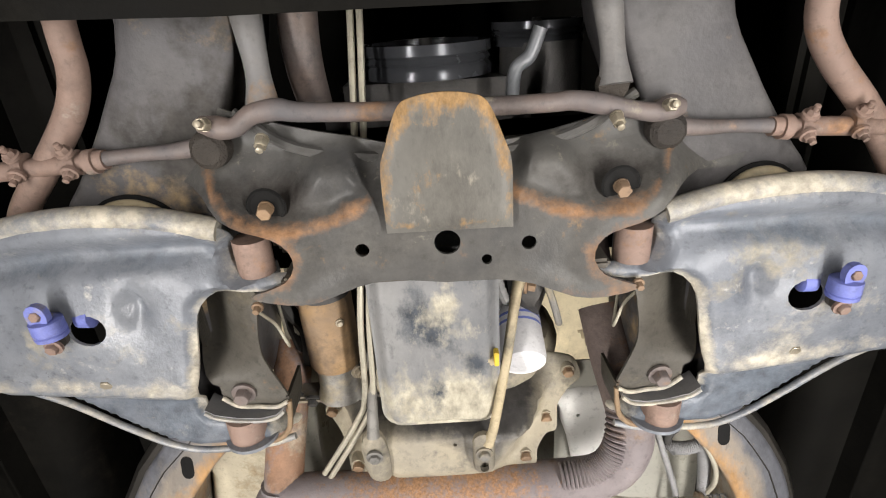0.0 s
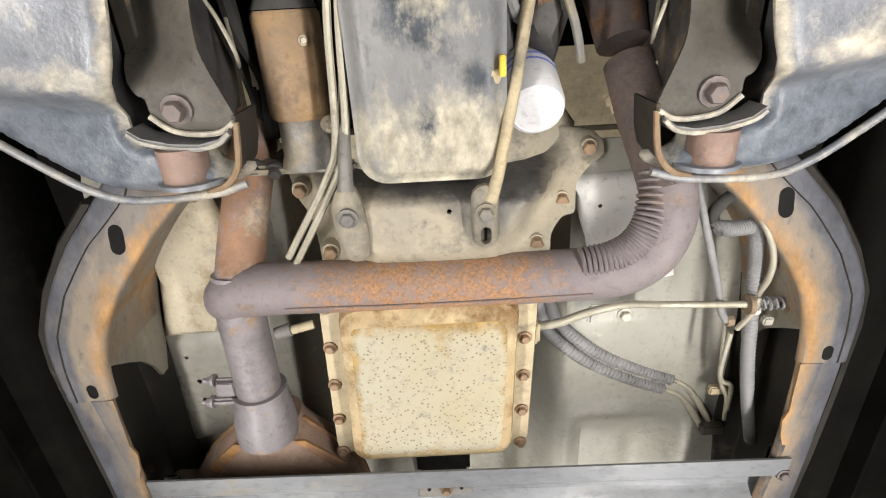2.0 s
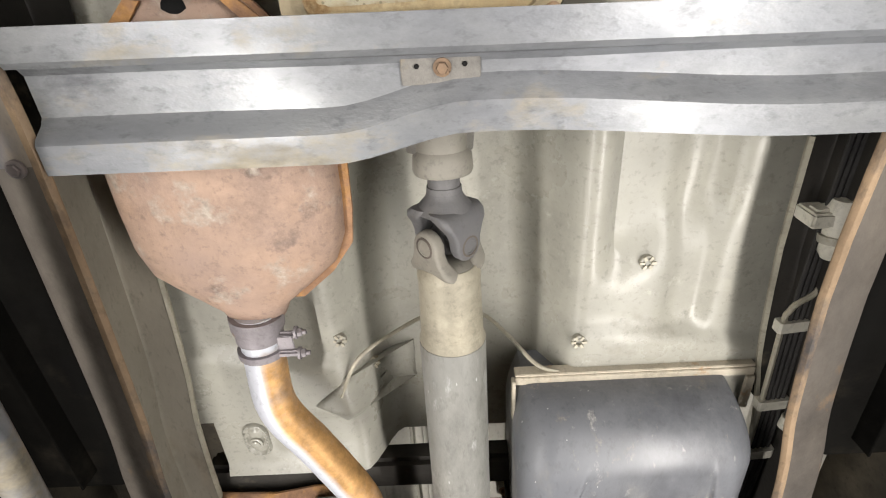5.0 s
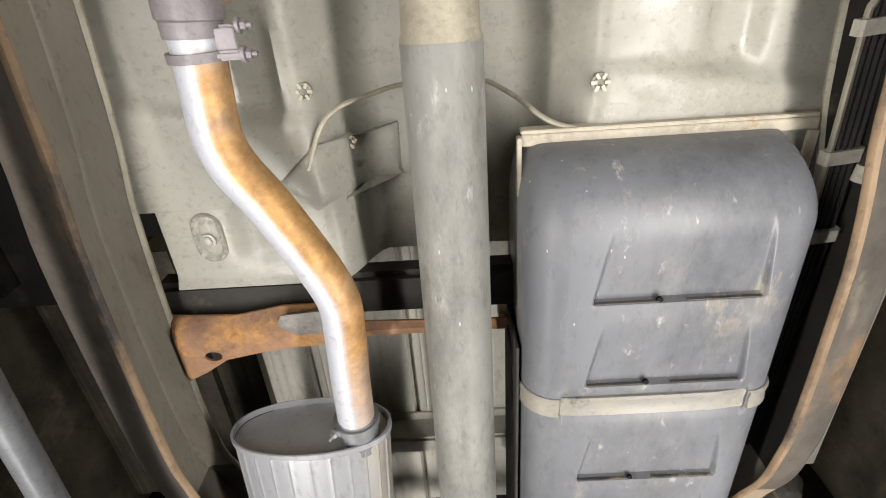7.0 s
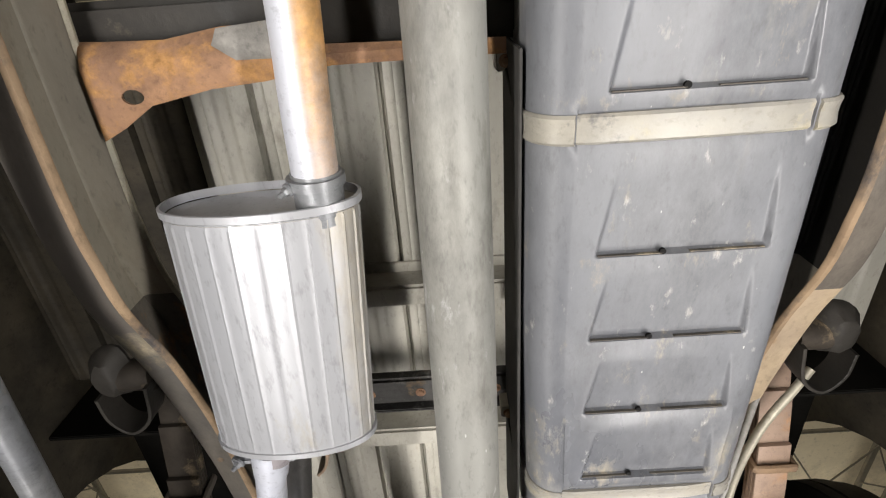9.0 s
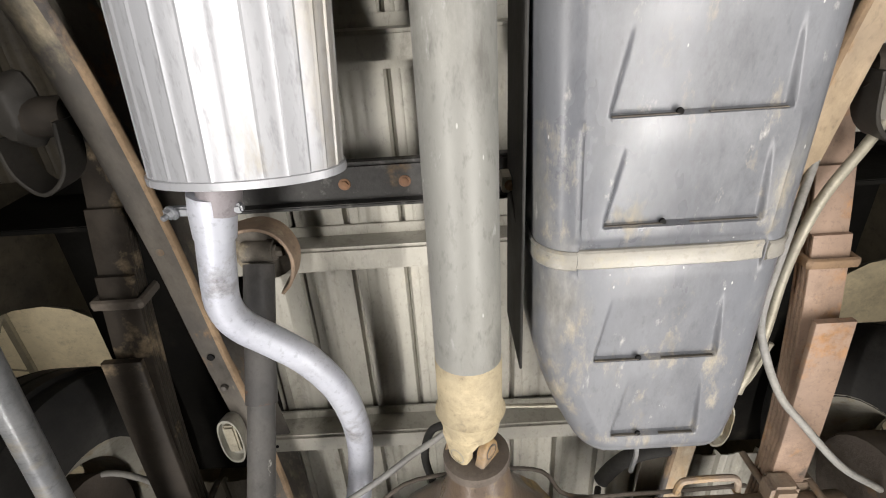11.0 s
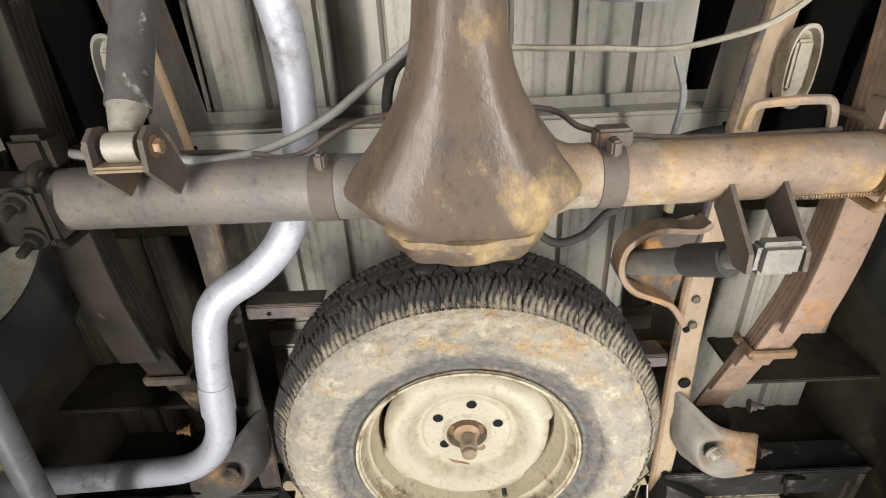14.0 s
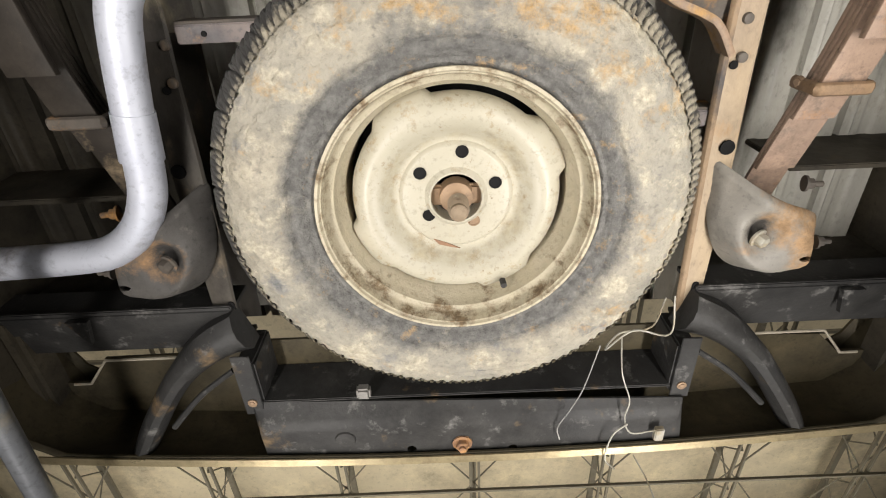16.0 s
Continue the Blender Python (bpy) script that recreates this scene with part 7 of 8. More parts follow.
part("brake_line", tube([(0.352, 2.12, 2.0), (0.362, 2.14, 1.995), (0.382, 2.175, 1.985), (0.393, 2.205, 1.982), (0.396, 2.235, 1.985), (0.396, 2.27, 1.998), (0.405, 2.33, 2.02)], 0.0038, 10), m_line, cd)
part("brake_line", tube([(0.385, 2.335, 2.015), (0.383, 2.37, 2.015), (0.386, 2.405, 2.02), (0.398, 2.43, 2.03), (0.42, 2.45, 2.04), (0.425, 2.50, 2.045)], 0.0035, 8), m_line, cd)
part("brake_line", tube([(0.39, 2.33, 2.04), (0.402, 2.42, 2.045), (0.408, 2.45, 2.045), (0.42, 2.475, 2.045), (0.425, 2.52, 2.045)], 0.003, 8), m_line, cd)
part("clip", box(0.40, 0.43, 2.465, 2.48, 2.055, 2.065, 0.002), m_sand, cd)
for s, x in ((-1, -0.19), (1, 0.235)):
    single("brake_hose", tube([(x, 1.86, 1.96), (x + s * 0.012, 1.88, 1.97), (x + s * 0.006, 1.92, 2.0), (x - s * 0.004, 1.95, 2.0), (x + s * 0.006, 1.965, 2.03), (x + s * 0.02, 1.92, 2.06)], 0.0022, 8), m_line, "thin brake line looping beside the crossmember", "brake line", "brake lines")

# ---------------------------------------------------------------- rear axle
ax = thing("rear_axle", (0.0, 4.57, 1.96), "rusty rear axle with differential housing", "axle")
for s in (-1, 1):
    part("axle_tube", tube([(s * 0.10, 4.572, 1.957), (s * 0.13, 4.572, 1.957), (s * 0.54, 4.572, 1.957), (s * 0.66, 4.572, 1.957)], [0.055, 0.042, 0.040, 0.040], 28, 1), m_axle if s > 0 else m_axleft, ax)
    part("tube_clamp", tube([(s * 0.165, 4.572, 1.957), (s * 0.195, 4.572, 1.957)], 0.0435, 28, 1), m_axledark, ax)
    part("clamp_tab", box(min(s * 0.17, s * 0.182), max(s * 0.17, s * 0.182), 4.515, 4.535, 1.915, 1.94, 0.003), m_axledark, ax)
rings = []
for y, w, zt, zb, p in ((4.337, 0.092, 1.97, 1.88, 1.0), (4.36, 0.098, 1.97, 1.877, 0.95), (4.385, 0.104, 1.978, 1.875, 0.9), (4.42, 0.118, 1.99, 1.872, 0.82), (4.455, 0.144, 2.005, 1.867, 0.78), (4.49, 0.184, 2.03, 1.862, 0.74), (4.52, 0.228, 2.05, 1.857, 0.72), (4.545, 0.272, 2.06, 1.853, 0.70), (4.560, 0.292, 2.07, 1.850, 0.68), (4.570, 0.290, 2.07, 1.849, 0.66), (4.580, 0.262, 2.07, 1.849, 0.62), (4.592, 0.228, 2.065, 1.849, 0.60), (4.600, 0.214, 2.06, 1.853, 0.6), (4.609, 0.206, 2.06, 1.856, 0.6)):
    rings.append([Vector((-0.006 + w / 2 * math.copysign(abs(math.cos(a)) ** p, math.cos(a)) + 0.004 * math.sin(9 * a) * sstep(4.40, 4.52, y) * (1 - sstep(4.56, 4.6, y)), y, (zt + zb) / 2 + (zt - zb) / 2 * math.copysign(abs(math.sin(a)) ** p, math.sin(a)))) for a in (2 * math.pi * k / 72 for k in range(72))])
part("housing", skin(bmesh.new(), rings), m_diff, ax, "brown-stained differential housing", angle=38, wear=lambda x, y, z: 0.55 * math.exp(-((x - 0.09) / 0.05) ** 2 - ((y - 4.56) / 0.06) ** 2) + 0.5 * math.exp(-((y - 4.61) / 0.02) ** 2) * sstep(0.05, 0.09, abs(x)) + 0.4 * math.exp(-((y - 4.39) / 0.02) ** 2) * (x > -0.01), stain_shade=lambda x, y, z: 0.6 * math.exp(-((y - 4.50) / 0.03) ** 2 - ((x + 0.02) / 0.06) ** 2))
ring = [((0.104 + 0.0035 * math.cos(10 * a + math.pi)) * math.copysign(abs(math.cos(a)) ** 0.75, math.cos(a)), 1.955 + (0.106 + 0.0035 * math.cos(10 * a + math.pi)) * math.copysign(abs(math.sin(a)) ** 0.75, math.sin(a))) for a in (2 * math.pi * k / 80 for k in range(80))]
part("cover_flange", skin(bmesh.new(), [[Vector((-0.004 + x * k, y, 1.955 + (z - 1.955) * k)) for x, z in ring] for y, k in ((4.606, 0.98), (4.607, 1.0), (4.616, 1.0), (4.618, 0.97))]), m_diff, ax, "brown cover flange with a dusty edge", wear=lambda x, y, z: 0.42)
cov = part("cover", skin(bmesh.new(), [[Vector((-0.004 + x * k, y, 1.955 + (z - 1.955) * k)) for x, z in ring] for y, k in ((4.617, 0.95), (4.632, 0.94), (4.643, 0.86), (4.650, 0.6), (4.652, 0.2))]), m_diff, ax, wear=lambda x, y, z: 0.3)
for k in range(10):
    a = 2 * math.pi * (k + 0.5) / 10
    part("cover_bolt", bolt((-0.004 + 0.098 * math.cos(a), 4.616, 1.955 + 0.100 * math.sin(a)), (0, 1, 0), 0.006, 0.006), m_axle, cov)
part("pinion_seal", tube([(-0.010, 4.318, 1.926), (-0.010, 4.322, 1.926), (-0.009, 4.336, 1.926), (-0.008, 4.342, 1.926)], [0.044, 0.052, 0.053, 0.047], 32, 1), m_axledark, ax)
part("brake_block", box(0.16, 0.205, 4.51, 4.535, 1.945, 1.975, 0.004), m_axledark, ax)
part("hard_line", tube([(-0.62, 4.535, 2.0), (-0.45, 4.53, 1.998), (-0.3, 4.53, 1.99), (-0.22, 4.535, 1.98), (-0.12, 4.50, 2.02), (0.10, 4.50, 2.03), (0.16, 4.52, 1.985), (0.3, 4.54, 1.995), (0.5, 4.54, 2.0)], 0.004, 8), m_axledark, ax)
part("spring_line", tube([(0.40 + 0.0007 * i, 4.603 + 0.0035 * math.cos(i * 1.1), 1.929 + 0.0035 * math.sin(i * 1.1)) for i in range(200)], 0.0009, 5, 1), m_axle, ax)
part("loop_tab", tube([(0.36, 4.53, 1.985), (0.365, 4.505, 1.985), (0.38, 4.497, 1.985), (0.45, 4.495, 1.985), (0.468, 4.503, 1.985), (0.474, 4.53, 1.985)], 0.0065, 8, 4), m_axle, ax)
part("loop_tab", tube([(-0.47, 4.53, 1.985), (-0.465, 4.505, 1.985), (-0.43, 4.497, 1.985), (-0.39, 4.497, 1.985), (-0.375, 4.53, 1.985)], 0.0065, 8, 4), m_axle, ax)
# shock brackets on the tubes
for x0 in (-0.40, -0.342):
    bm = plate([(4.535, 1.935), (4.465, 1.895), (4.462, 1.875), (4.472, 1.858), (4.505, 1.852), (4.55, 1.90)], x0 - 0.003, x0 + 0.003)
    bmesh.ops.transform(bm, matrix=Matrix(((0, 0, 1, 0), (1, 0, 0, 0), (0, 1, 0, 0), (0, 0, 0, 1))), verts=bm.verts)
    part("shock_bracket", bm, m_axledark, ax, smooth=False)
part("shock_bracket", box(-0.40, -0.342, 4.498, 4.505, 1.850, 1.876, 0.003), m_flange, ax)
for x in (0.322, 0.388):
    bm = plate([(4.56, 1.935), (4.615, 1.94), (4.665, 1.87), (4.66, 1.842), (4.635, 1.845)], x - 0.003, x + 0.003)
    bmesh.ops.transform(bm, matrix=Matrix(((0, 0, 1, 0), (1, 0, 0, 0), (0, 1, 0, 0), (0, 0, 0, 1))), verts=bm.verts)
    part("shock_bracket", bm, m_axledark, ax, smooth=False)
part("shock_bracket_cap", box(0.330, 0.386, 4.622, 4.666, 1.842, 1.868, 0.007), m_alugrey, ax, "pale worn bracket cap")


def band(pts, z0, z1, t):
    """An upright flat strap bent along a line."""
    line = spline([(x, y, 0) for x, y in pts], 5)
    rings = []
    for i, p in enumerate(line):
        d = Vector(line[min(i + 1, len(line) - 1)] - line[max(0, i - 1)]).normalized()
        n = Vector((-d.y, d.x, 0)) * t / 2
        q = Vector((p[0], p[1], 0))
        rings.append([q - n + Vector((0, 0, z0 + 0.001)), q - n * 0.6 + Vector((0, 0, z0)), q + n * 0.6 + Vector((0, 0, z0)), q + n + Vector((0, 0, z0 + 0.001)), q + n + Vector((0, 0, z1)), q - n + Vector((0, 0, z1))])
    return skin(bmesh.new(), rings)


def spring_z(y):
    return 2.03 + 0.27 * (y - 4.57) ** 2


def spring_x(y):
    return 0.562 - 0.055 * sstep(4.7, 5.2, y) + 0.012 * (1 - sstep(3.7, 4.3, y))


def leaf_spring(s):
    lf = thing("leaf_spring", (s * 0.57, 4.5, 2.0), "dark rusty multi-leaf spring with clamps" if s < 0 else "orange-brown rusty multi-leaf spring with clamps", "leaf spring", "leaf springs")
    for k, (y0, y1, th) in enumerate(((3.78, 5.17, 0.008), (3.84, 5.09, 0.008), (3.95, 5.0, 0.008), (4.05, 4.95, 0.008), (4.17, 4.88, 0.012))):
        rings = []
        for q in range(17):
            y = y0 + (y1 - y0) * q / 16
            z = spring_z(y) * (1 if k < 4 else 0) + (2.03 + 0.12 * (y - 4.57) ** 2) * (k == 4) - 0.0095 * k
            w = 0.062 + 0.002 * (k == 4)
            rings.append([Vector((s * spring_x(y) + a, y, z + b)) for a, b in rrect(w, th, 0.002, 2)])
        # left leaves take the darkened colour that paints their shade
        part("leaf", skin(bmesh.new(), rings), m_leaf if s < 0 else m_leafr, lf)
    for y in (4.09, 4.95):
        x, z = s * spring_x(y), spring_z(y) - 0.014
        c = part("clip", tube([(x - 0.036, y, z + 0.03), (x - 0.037, y, z - 0.02), (x - 0.03, y, z - 0.026), (x + 0.03, y, z - 0.026), (x + 0.037, y, z - 0.02), (x + 0.036, y, z + 0.03)], 0.006, 8, 3, flat=1.6), m_bolt if s > 0 else m_raildark, lf)
        part("clip_bolt", bolt((x - 0.040, y - 0.003, z + 0.012), (-1, 0, -0.3), 0.006, 0.006), m_bolt, c)
    for y in (4.20, 4.85):
        part("tip_rivet", bolt((s * spring_x(y), y, spring_z(y) - 0.06 + 0.012), (0, 0, -1), 0.007, 0.005), m_bolt, lf)
    sp = thing("u_bolt_clamp", (s * 0.57, 4.57, 1.93), "rusty U-bolt plate clamping the spring to the axle", "spring plate", "spring plates")
    part("saddle", box(s * 0.57 - 0.045, s * 0.57 + 0.045, 4.515, 4.63, 1.985, 1.998, 0.005), (m_axle if s > 0 else m_leaf), sp)
    for dx in (-0.043, 0.043):
        u = part("u_bolt", tube([(s * 0.565 + dx, 4.525, 2.06), (s * 0.565 + dx, 4.522, 1.96), (s * 0.565 + dx, 4.53, 1.92), (s * 0.565 + dx, 4.615, 1.92), (s * 0.565 + dx, 4.622, 1.96), (s * 0.565 + dx, 4.62, 2.06)], 0.0065, 10, 3), m_axle if s > 0 else m_leaf, sp)
    part("plate", box(s * 0.565 - 0.058, s * 0.565 + 0.058, 4.535, 4.612, 1.900, 1.914, 0.008), (m_axle if s > 0 else m_leaf), sp)
    for dx in (-0.032, 0.032):
        for dy in (-0.022, 0.026):
            part("stud_nut", bolt((s * 0.565 + dx, 4.573 + dy, 1.90), (0, 0.25, -1), 0.011, 0.012, shank=0.02), m_bolt if s > 0 else m_leaf, sp)
    part("side_lug", box(min(s * 0.51, s * 0.56), max(s * 0.51, s * 0.56), 4.485, 4.535, 1.945, 1.99, 0.008), (m_axle if s > 0 else m_leaf), sp)
    # rear shackle hanger
    hg = thing("spring_hanger", (s * 0.49, 5.17, 2.0), "rust-patched curved spring hanger bracket" if s > 0 else "dark curved spring hanger bracket", "spring hanger", "spring hangers")
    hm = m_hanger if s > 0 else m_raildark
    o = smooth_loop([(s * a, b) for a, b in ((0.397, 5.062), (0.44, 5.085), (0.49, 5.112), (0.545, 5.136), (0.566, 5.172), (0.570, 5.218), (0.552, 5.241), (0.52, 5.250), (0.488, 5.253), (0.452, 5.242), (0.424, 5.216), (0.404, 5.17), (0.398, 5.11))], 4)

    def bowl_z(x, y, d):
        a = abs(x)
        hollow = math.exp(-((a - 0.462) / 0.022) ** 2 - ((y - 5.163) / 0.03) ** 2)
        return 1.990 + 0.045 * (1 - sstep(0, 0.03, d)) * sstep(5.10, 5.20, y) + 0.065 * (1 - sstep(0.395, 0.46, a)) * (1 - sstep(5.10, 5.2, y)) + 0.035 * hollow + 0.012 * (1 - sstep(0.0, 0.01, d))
    # rust on the outer half; the hollow's shade is darkened into the colour
    part("bowl", stamp(o, bowl_z, 0.004, [[(s * (0.537 + 0.011 * math.cos(q)), 5.203 + 0.005 * math.sin(q)) for q in (2 * math.pi * i / 12 for i in range(12))]], 0.0055), m_bowl if s > 0 else m_bowldark, hg, "rounded bowl, rusty on its outer half", angle=60, wear=lambda x, y, z: (0.8 if s > 0 else 0.35) * sstep(0.43, 0.55, abs(x) - 0.35 * (y - 5.16)) + 0.3 * math.exp(-((math.hypot(abs(x) - 0.462, y - 5.163) - 0.03) / 0.010) ** 2), stain_shade=lambda x, y, z: 0.8 * math.exp(-((abs(x) - 0.46) / 0.024) ** 2 - ((y - 5.155) / 0.032) ** 2))
    part("eye_bolt", bolt((s * 0.466, 5.174, 2.012), (s * 0.4, 0.2, -1), 0.011, 0.014), m_strap if s > 0 else m_raildark, hg)
    part("eye", tube([(s * 0.50 - 0.034, 5.18, 2.10), (s * 0.50 + 0.034, 5.18, 2.10)], 0.025, 18, 1), m_leaf, hg)
    part("pin", bolt((s * 0.566, 5.19, 2.02), (s, 0, 0), 0.008, 0.012, shank=0.012), m_raildark, hg)
    part("upper_pin", bolt((s * 0.548, 5.105, 2.06), (s, 0, -0.2), 0.009, 0.012, shank=0.014), m_raildark, hg)
    fh = thing("front_spring_hanger", (s * 0.6, 3.8, 2.05), "dark curled front spring hanger", "spring hanger", "spring hangers")
    part("bracket", stamp(smooth_loop([(s * a, b) for a, b in ((0.59, 3.74), (0.63, 3.745), (0.655, 3.78), (0.64, 3.83), (0.60, 3.84), (0.58, 3.80))], 3), lambda x, y, d: 2.06 + 0.03 * (1 - sstep(0, 0.02, d)), 0.005, (), 0.011), m_railblack, fh)
    part("eye", tube([(s * 0.545, 3.80, 2.09), (s * 0.62, 3.80, 2.09)], 0.028, 18, 1), m_leaf, fh)
    part("curl", band([(s * 0.545, 3.80), (s * 0.56, 3.87), (s * 0.60, 3.90), (s * 0.63, 3.87), (s * 0.635, 3.82)], 2.05, 2.10, 0.006), m_railblack, fh)
    # bump stop on the rail
    y0 = 4.43 if s < 0 else 4.46
    bs = thing("bump_stop", (s * 0.465, y0, 2.07), "oval bump stop cup on the frame rail", "bump stop", "bump stops")
    rings = [[Vector((s * 0.483 + a * k, y0 + 0.015 + b * k, z)) for a, b in ((0.0225 * math.copysign(abs(math.cos(q)) ** 0.8, math.cos(q)), 0.058 * math.copysign(abs(math.sin(q)) ** 0.8, math.sin(q))) for q in (2 * math.pi * i / 28 for i in range(28)))] for k, z in ((0.85, 2.118), (1.0, 2.090), (1.0, 2.085), (0.90, 2.085), (0.84, 2.100), (0.6, 2.102))]
    part("cup", skin(bmesh.new(), rings), m_floor if s < 0 else m_strap, bs)
    part("pad", box(s * 0.483 - 0.012, s * 0.483 + 0.012, y0 - 0.022, y0 + 0.048, 2.088, 2.103, 0.004), m_sanddull, bs)
    # wheel
    w = thing("road_wheel", (s * 0.78, 4.57, 1.96), "worn black road tyre on a grey steel wheel", "wheel", "road wheels")
    part("tyre", lathe([(0.20, -0.085), (0.23, -0.1), (0.30, -0.098), (0.33, -0.075), (0.338, -0.04), (0.33, -0.038), (0.338, -0.032), (0.338, -0.004), (0.33, -0.002), (0.33, 0.002), (0.338, 0.004), (0.338, 0.036), (0.33, 0.04), (0.33, 0.075), (0.30, 0.098), (0.23, 0.1), (0.20, 0.085)], (s * 0.79, 4.57, 1.96), "x", 56, ring=True), m_rubber, w)
    part("rim", lathe([(0.205, -0.088), (0.195, -0.08), (0.17, -0.04), (0.165, 0.05), (0.2, 0.08), (0.19, 0.0)], (s * 0.79, 4.57, 1.96), "x", 40, ring=True), m_strap, w)
    part("brake_drum", lathe([(0.05, -0.06), (0.13, -0.055), (0.135, -0.045), (0.135, 0.03), (0.05, 0.035)], (s * 0.76, 4.57, 1.96), "x", 32), m_axledark, w)
    w = thing("road_wheel", (s * 0.78 + 0.02, 1.86, 1.96), "worn black front tyre hanging below the fender", "wheel", "road wheels")
    part("tyre", lathe([(0.20, -0.085), (0.23, -0.1), (0.30, -0.098), (0.33, -0.075), (0.338, -0.04), (0.338, 0.04), (0.33, 0.075), (0.30, 0.098), (0.23, 0.1), (0.20, 0.085)], (s * 0.80 + 0.02, 1.86, 1.96), "x", 56, ring=True), m_rubber, w)
    part("brake_disc", lathe([(0.05, -0.02), (0.13, -0.02), (0.13, 0.0), (0.05, 0.005)], (s * 0.70 + 0.02, 1.86, 1.96), "x", 32), m_dkmetal, w)


for s in (-1, 1):
    leaf_spring(s)

shk = thing("shock_absorber", (-0.37, 4.3, 2.05), "black shock absorber with peeling paint", "shock absorber", "shock absorbers")
part("dust_tube", tube([(-0.370, 4.09, 2.158), (-0.374, 4.295, 2.032)], 0.027, 24, 1), m_black, shk)
part("body", tube([(-0.374, 4.29, 2.035), (-0.373, 4.45, 1.91)], 0.0235, 24, 1), m_peel, shk, "lower body with peeling white paint")
part("neck", tube([(-0.373, 4.445, 1.912), (-0.372, 4.47, 1.885)], [0.022, 0.014], 18, 1), m_strap, shk)
part("lower_eye", tube([(-0.386, 4.484, 1.875), (-0.352, 4.484, 1.875)], 0.0165, 20, 1), m_strap, shk)
part("lower_bolt", bolt((-0.339, 4.484, 1.875), (1, 0, 0), 0.0085, 0.01), m_bolt, shk)
part("lower_bolt", bolt((-0.403, 4.484, 1.875), (-1, 0, 0), 0.0085, 0.01), m_bolt, shk)
part("upper_eye", tube([(-0.395, 4.068, 2.165), (-0.34, 4.068, 2.165)], 0.019, 18, 1), m_blackdust, shk)
part("upper_bolt", bolt((-0.338, 4.070, 2.165), (1, 0, 0), 0.010, 0.014), m_blackdust, shk)
cu = thing("shock_mount", (-0.36, 4.06, 2.18), "tan-edged round upper shock mount", "shock mount", "shock mounts")
part("strap", band([(-0.46, 4.045), (-0.405, 4.022), (-0.355, 4.013), (-0.32, 4.03), (-0.303, 4.07), (-0.312, 4.115), (-0.332, 4.14)], 2.135, 2.185, 0.006), m_hanger, cu)
part("backing", lathe([(0.055, 0.0), (0.05, 0.02), (0.02, 0.025)], (-0.362, 4.075, 2.175), "z", 24), m_blackdust, cu)
shk = thing("shock_absorber", (0.32, 4.72, 1.98), "grey shock absorber behind the axle", "shock absorber", "shock absorbers")
part("body", tube([(0.283, 4.785, 2.09), (0.335, 4.70, 1.945)], 0.021, 22, 1), m_alugrey, shk)
part("dust_tube", tube([(0.322, 4.72, 1.98), (0.345, 4.685, 1.92)], 0.0245, 22, 1), m_black, shk)
part("rod", tube([(0.34, 4.69, 1.93), (0.356, 4.648, 1.860)], 0.014, 18, 1), m_alugrey, shk)
part("upper_bolt", bolt((0.268, 4.79, 2.10), (-0.6, 0.3, -1), 0.011, 0.012), m_strap, shk)
cu = thing("shock_mount", (0.33, 4.79, 2.12), "rusty round upper shock mount on the rail", "shock mount", "shock mounts")
part("strap", band([(0.395, 4.705), (0.375, 4.717), (0.313, 4.714), (0.270, 4.738), (0.259, 4.77), (0.264, 4.80), (0.288, 4.829), (0.335, 4.85), (0.36, 4.866), (0.385, 4.905)], 2.06, 2.10, 0.010), m_hanger, cu)
part("backing", stamp(smooth_loop([(0.40, 4.715), (0.32, 4.72), (0.27, 4.745), (0.268, 4.80), (0.33, 4.845), (0.395, 4.885)], 3), lambda x, y, d: 2.097, 0.004, (), 0.02), m_raildark, cu)

# ---------------------------------------------------------------- rear hoses and cables
single("brake_hose", tube([(-0.82, 4.541, 2.05), (-0.732, 4.474, 2.05), (-0.645, 4.483, 2.04), (-0.571, 4.519, 2.015)], 0.006, 10), m_hose, "dark rubber brake hose leading to the wheel", "brake hose", "brake hoses")
single("brake_cable", tube([(-0.571, 4.519, 2.015), (-0.50, 4.52, 1.98), (-0.451, 4.517, 1.962), (-0.386, 4.519, 1.952), (-0.323, 4.53, 1.962), (-0.261, 4.53, 2.0), (-0.187, 4.503, 2.03), (-0.129, 4.464, 2.045), (-0.07, 4.42, 2.05), (-0.02, 4.38, 2.06)], 0.0062, 10), m_hose, "grey parking brake cable over the axle", "brake cable", "brake cables")
single("brake_cable", tube([(0.53, 3.85, 2.10), (0.50, 3.95, 2.07), (0.455, 4.05, 2.02), (0.437, 4.145, 2.0), (0.455, 4.212, 1.995), (0.490, 4.292, 1.98), (0.526, 4.337, 1.96), (0.60, 4.42, 1.94), (0.70, 4.50, 1.95)], 0.0065, 10), m_hose, "grey parking brake cable beside the leaf spring", "brake cable", "brake cables")
single("vent_hose", tube([(0.60, 3.88, 2.09), (0.576, 3.912, 2.08), (0.519, 3.989, 2.06), (0.491, 4.098, 2.05), (0.480, 4.223, 2.04), (0.455, 4.33, 2.03)], 0.008, 10), m_line, "pale rubber vent hose beside the tank", "hose")
single("brake_hose", tube([(0.09, 4.66, 2.03), (0.115, 4.70, 2.05), (0.147, 4.722, 2.055), (0.188, 4.71, 2.055), (0.218, 4.677, 2.055), (0.241, 4.665, 2.06), (0.26, 4.66, 2.1)], 0.007, 10), m_rubber, "black rubber brake hose above the differential", "brake hose", "brake hoses")
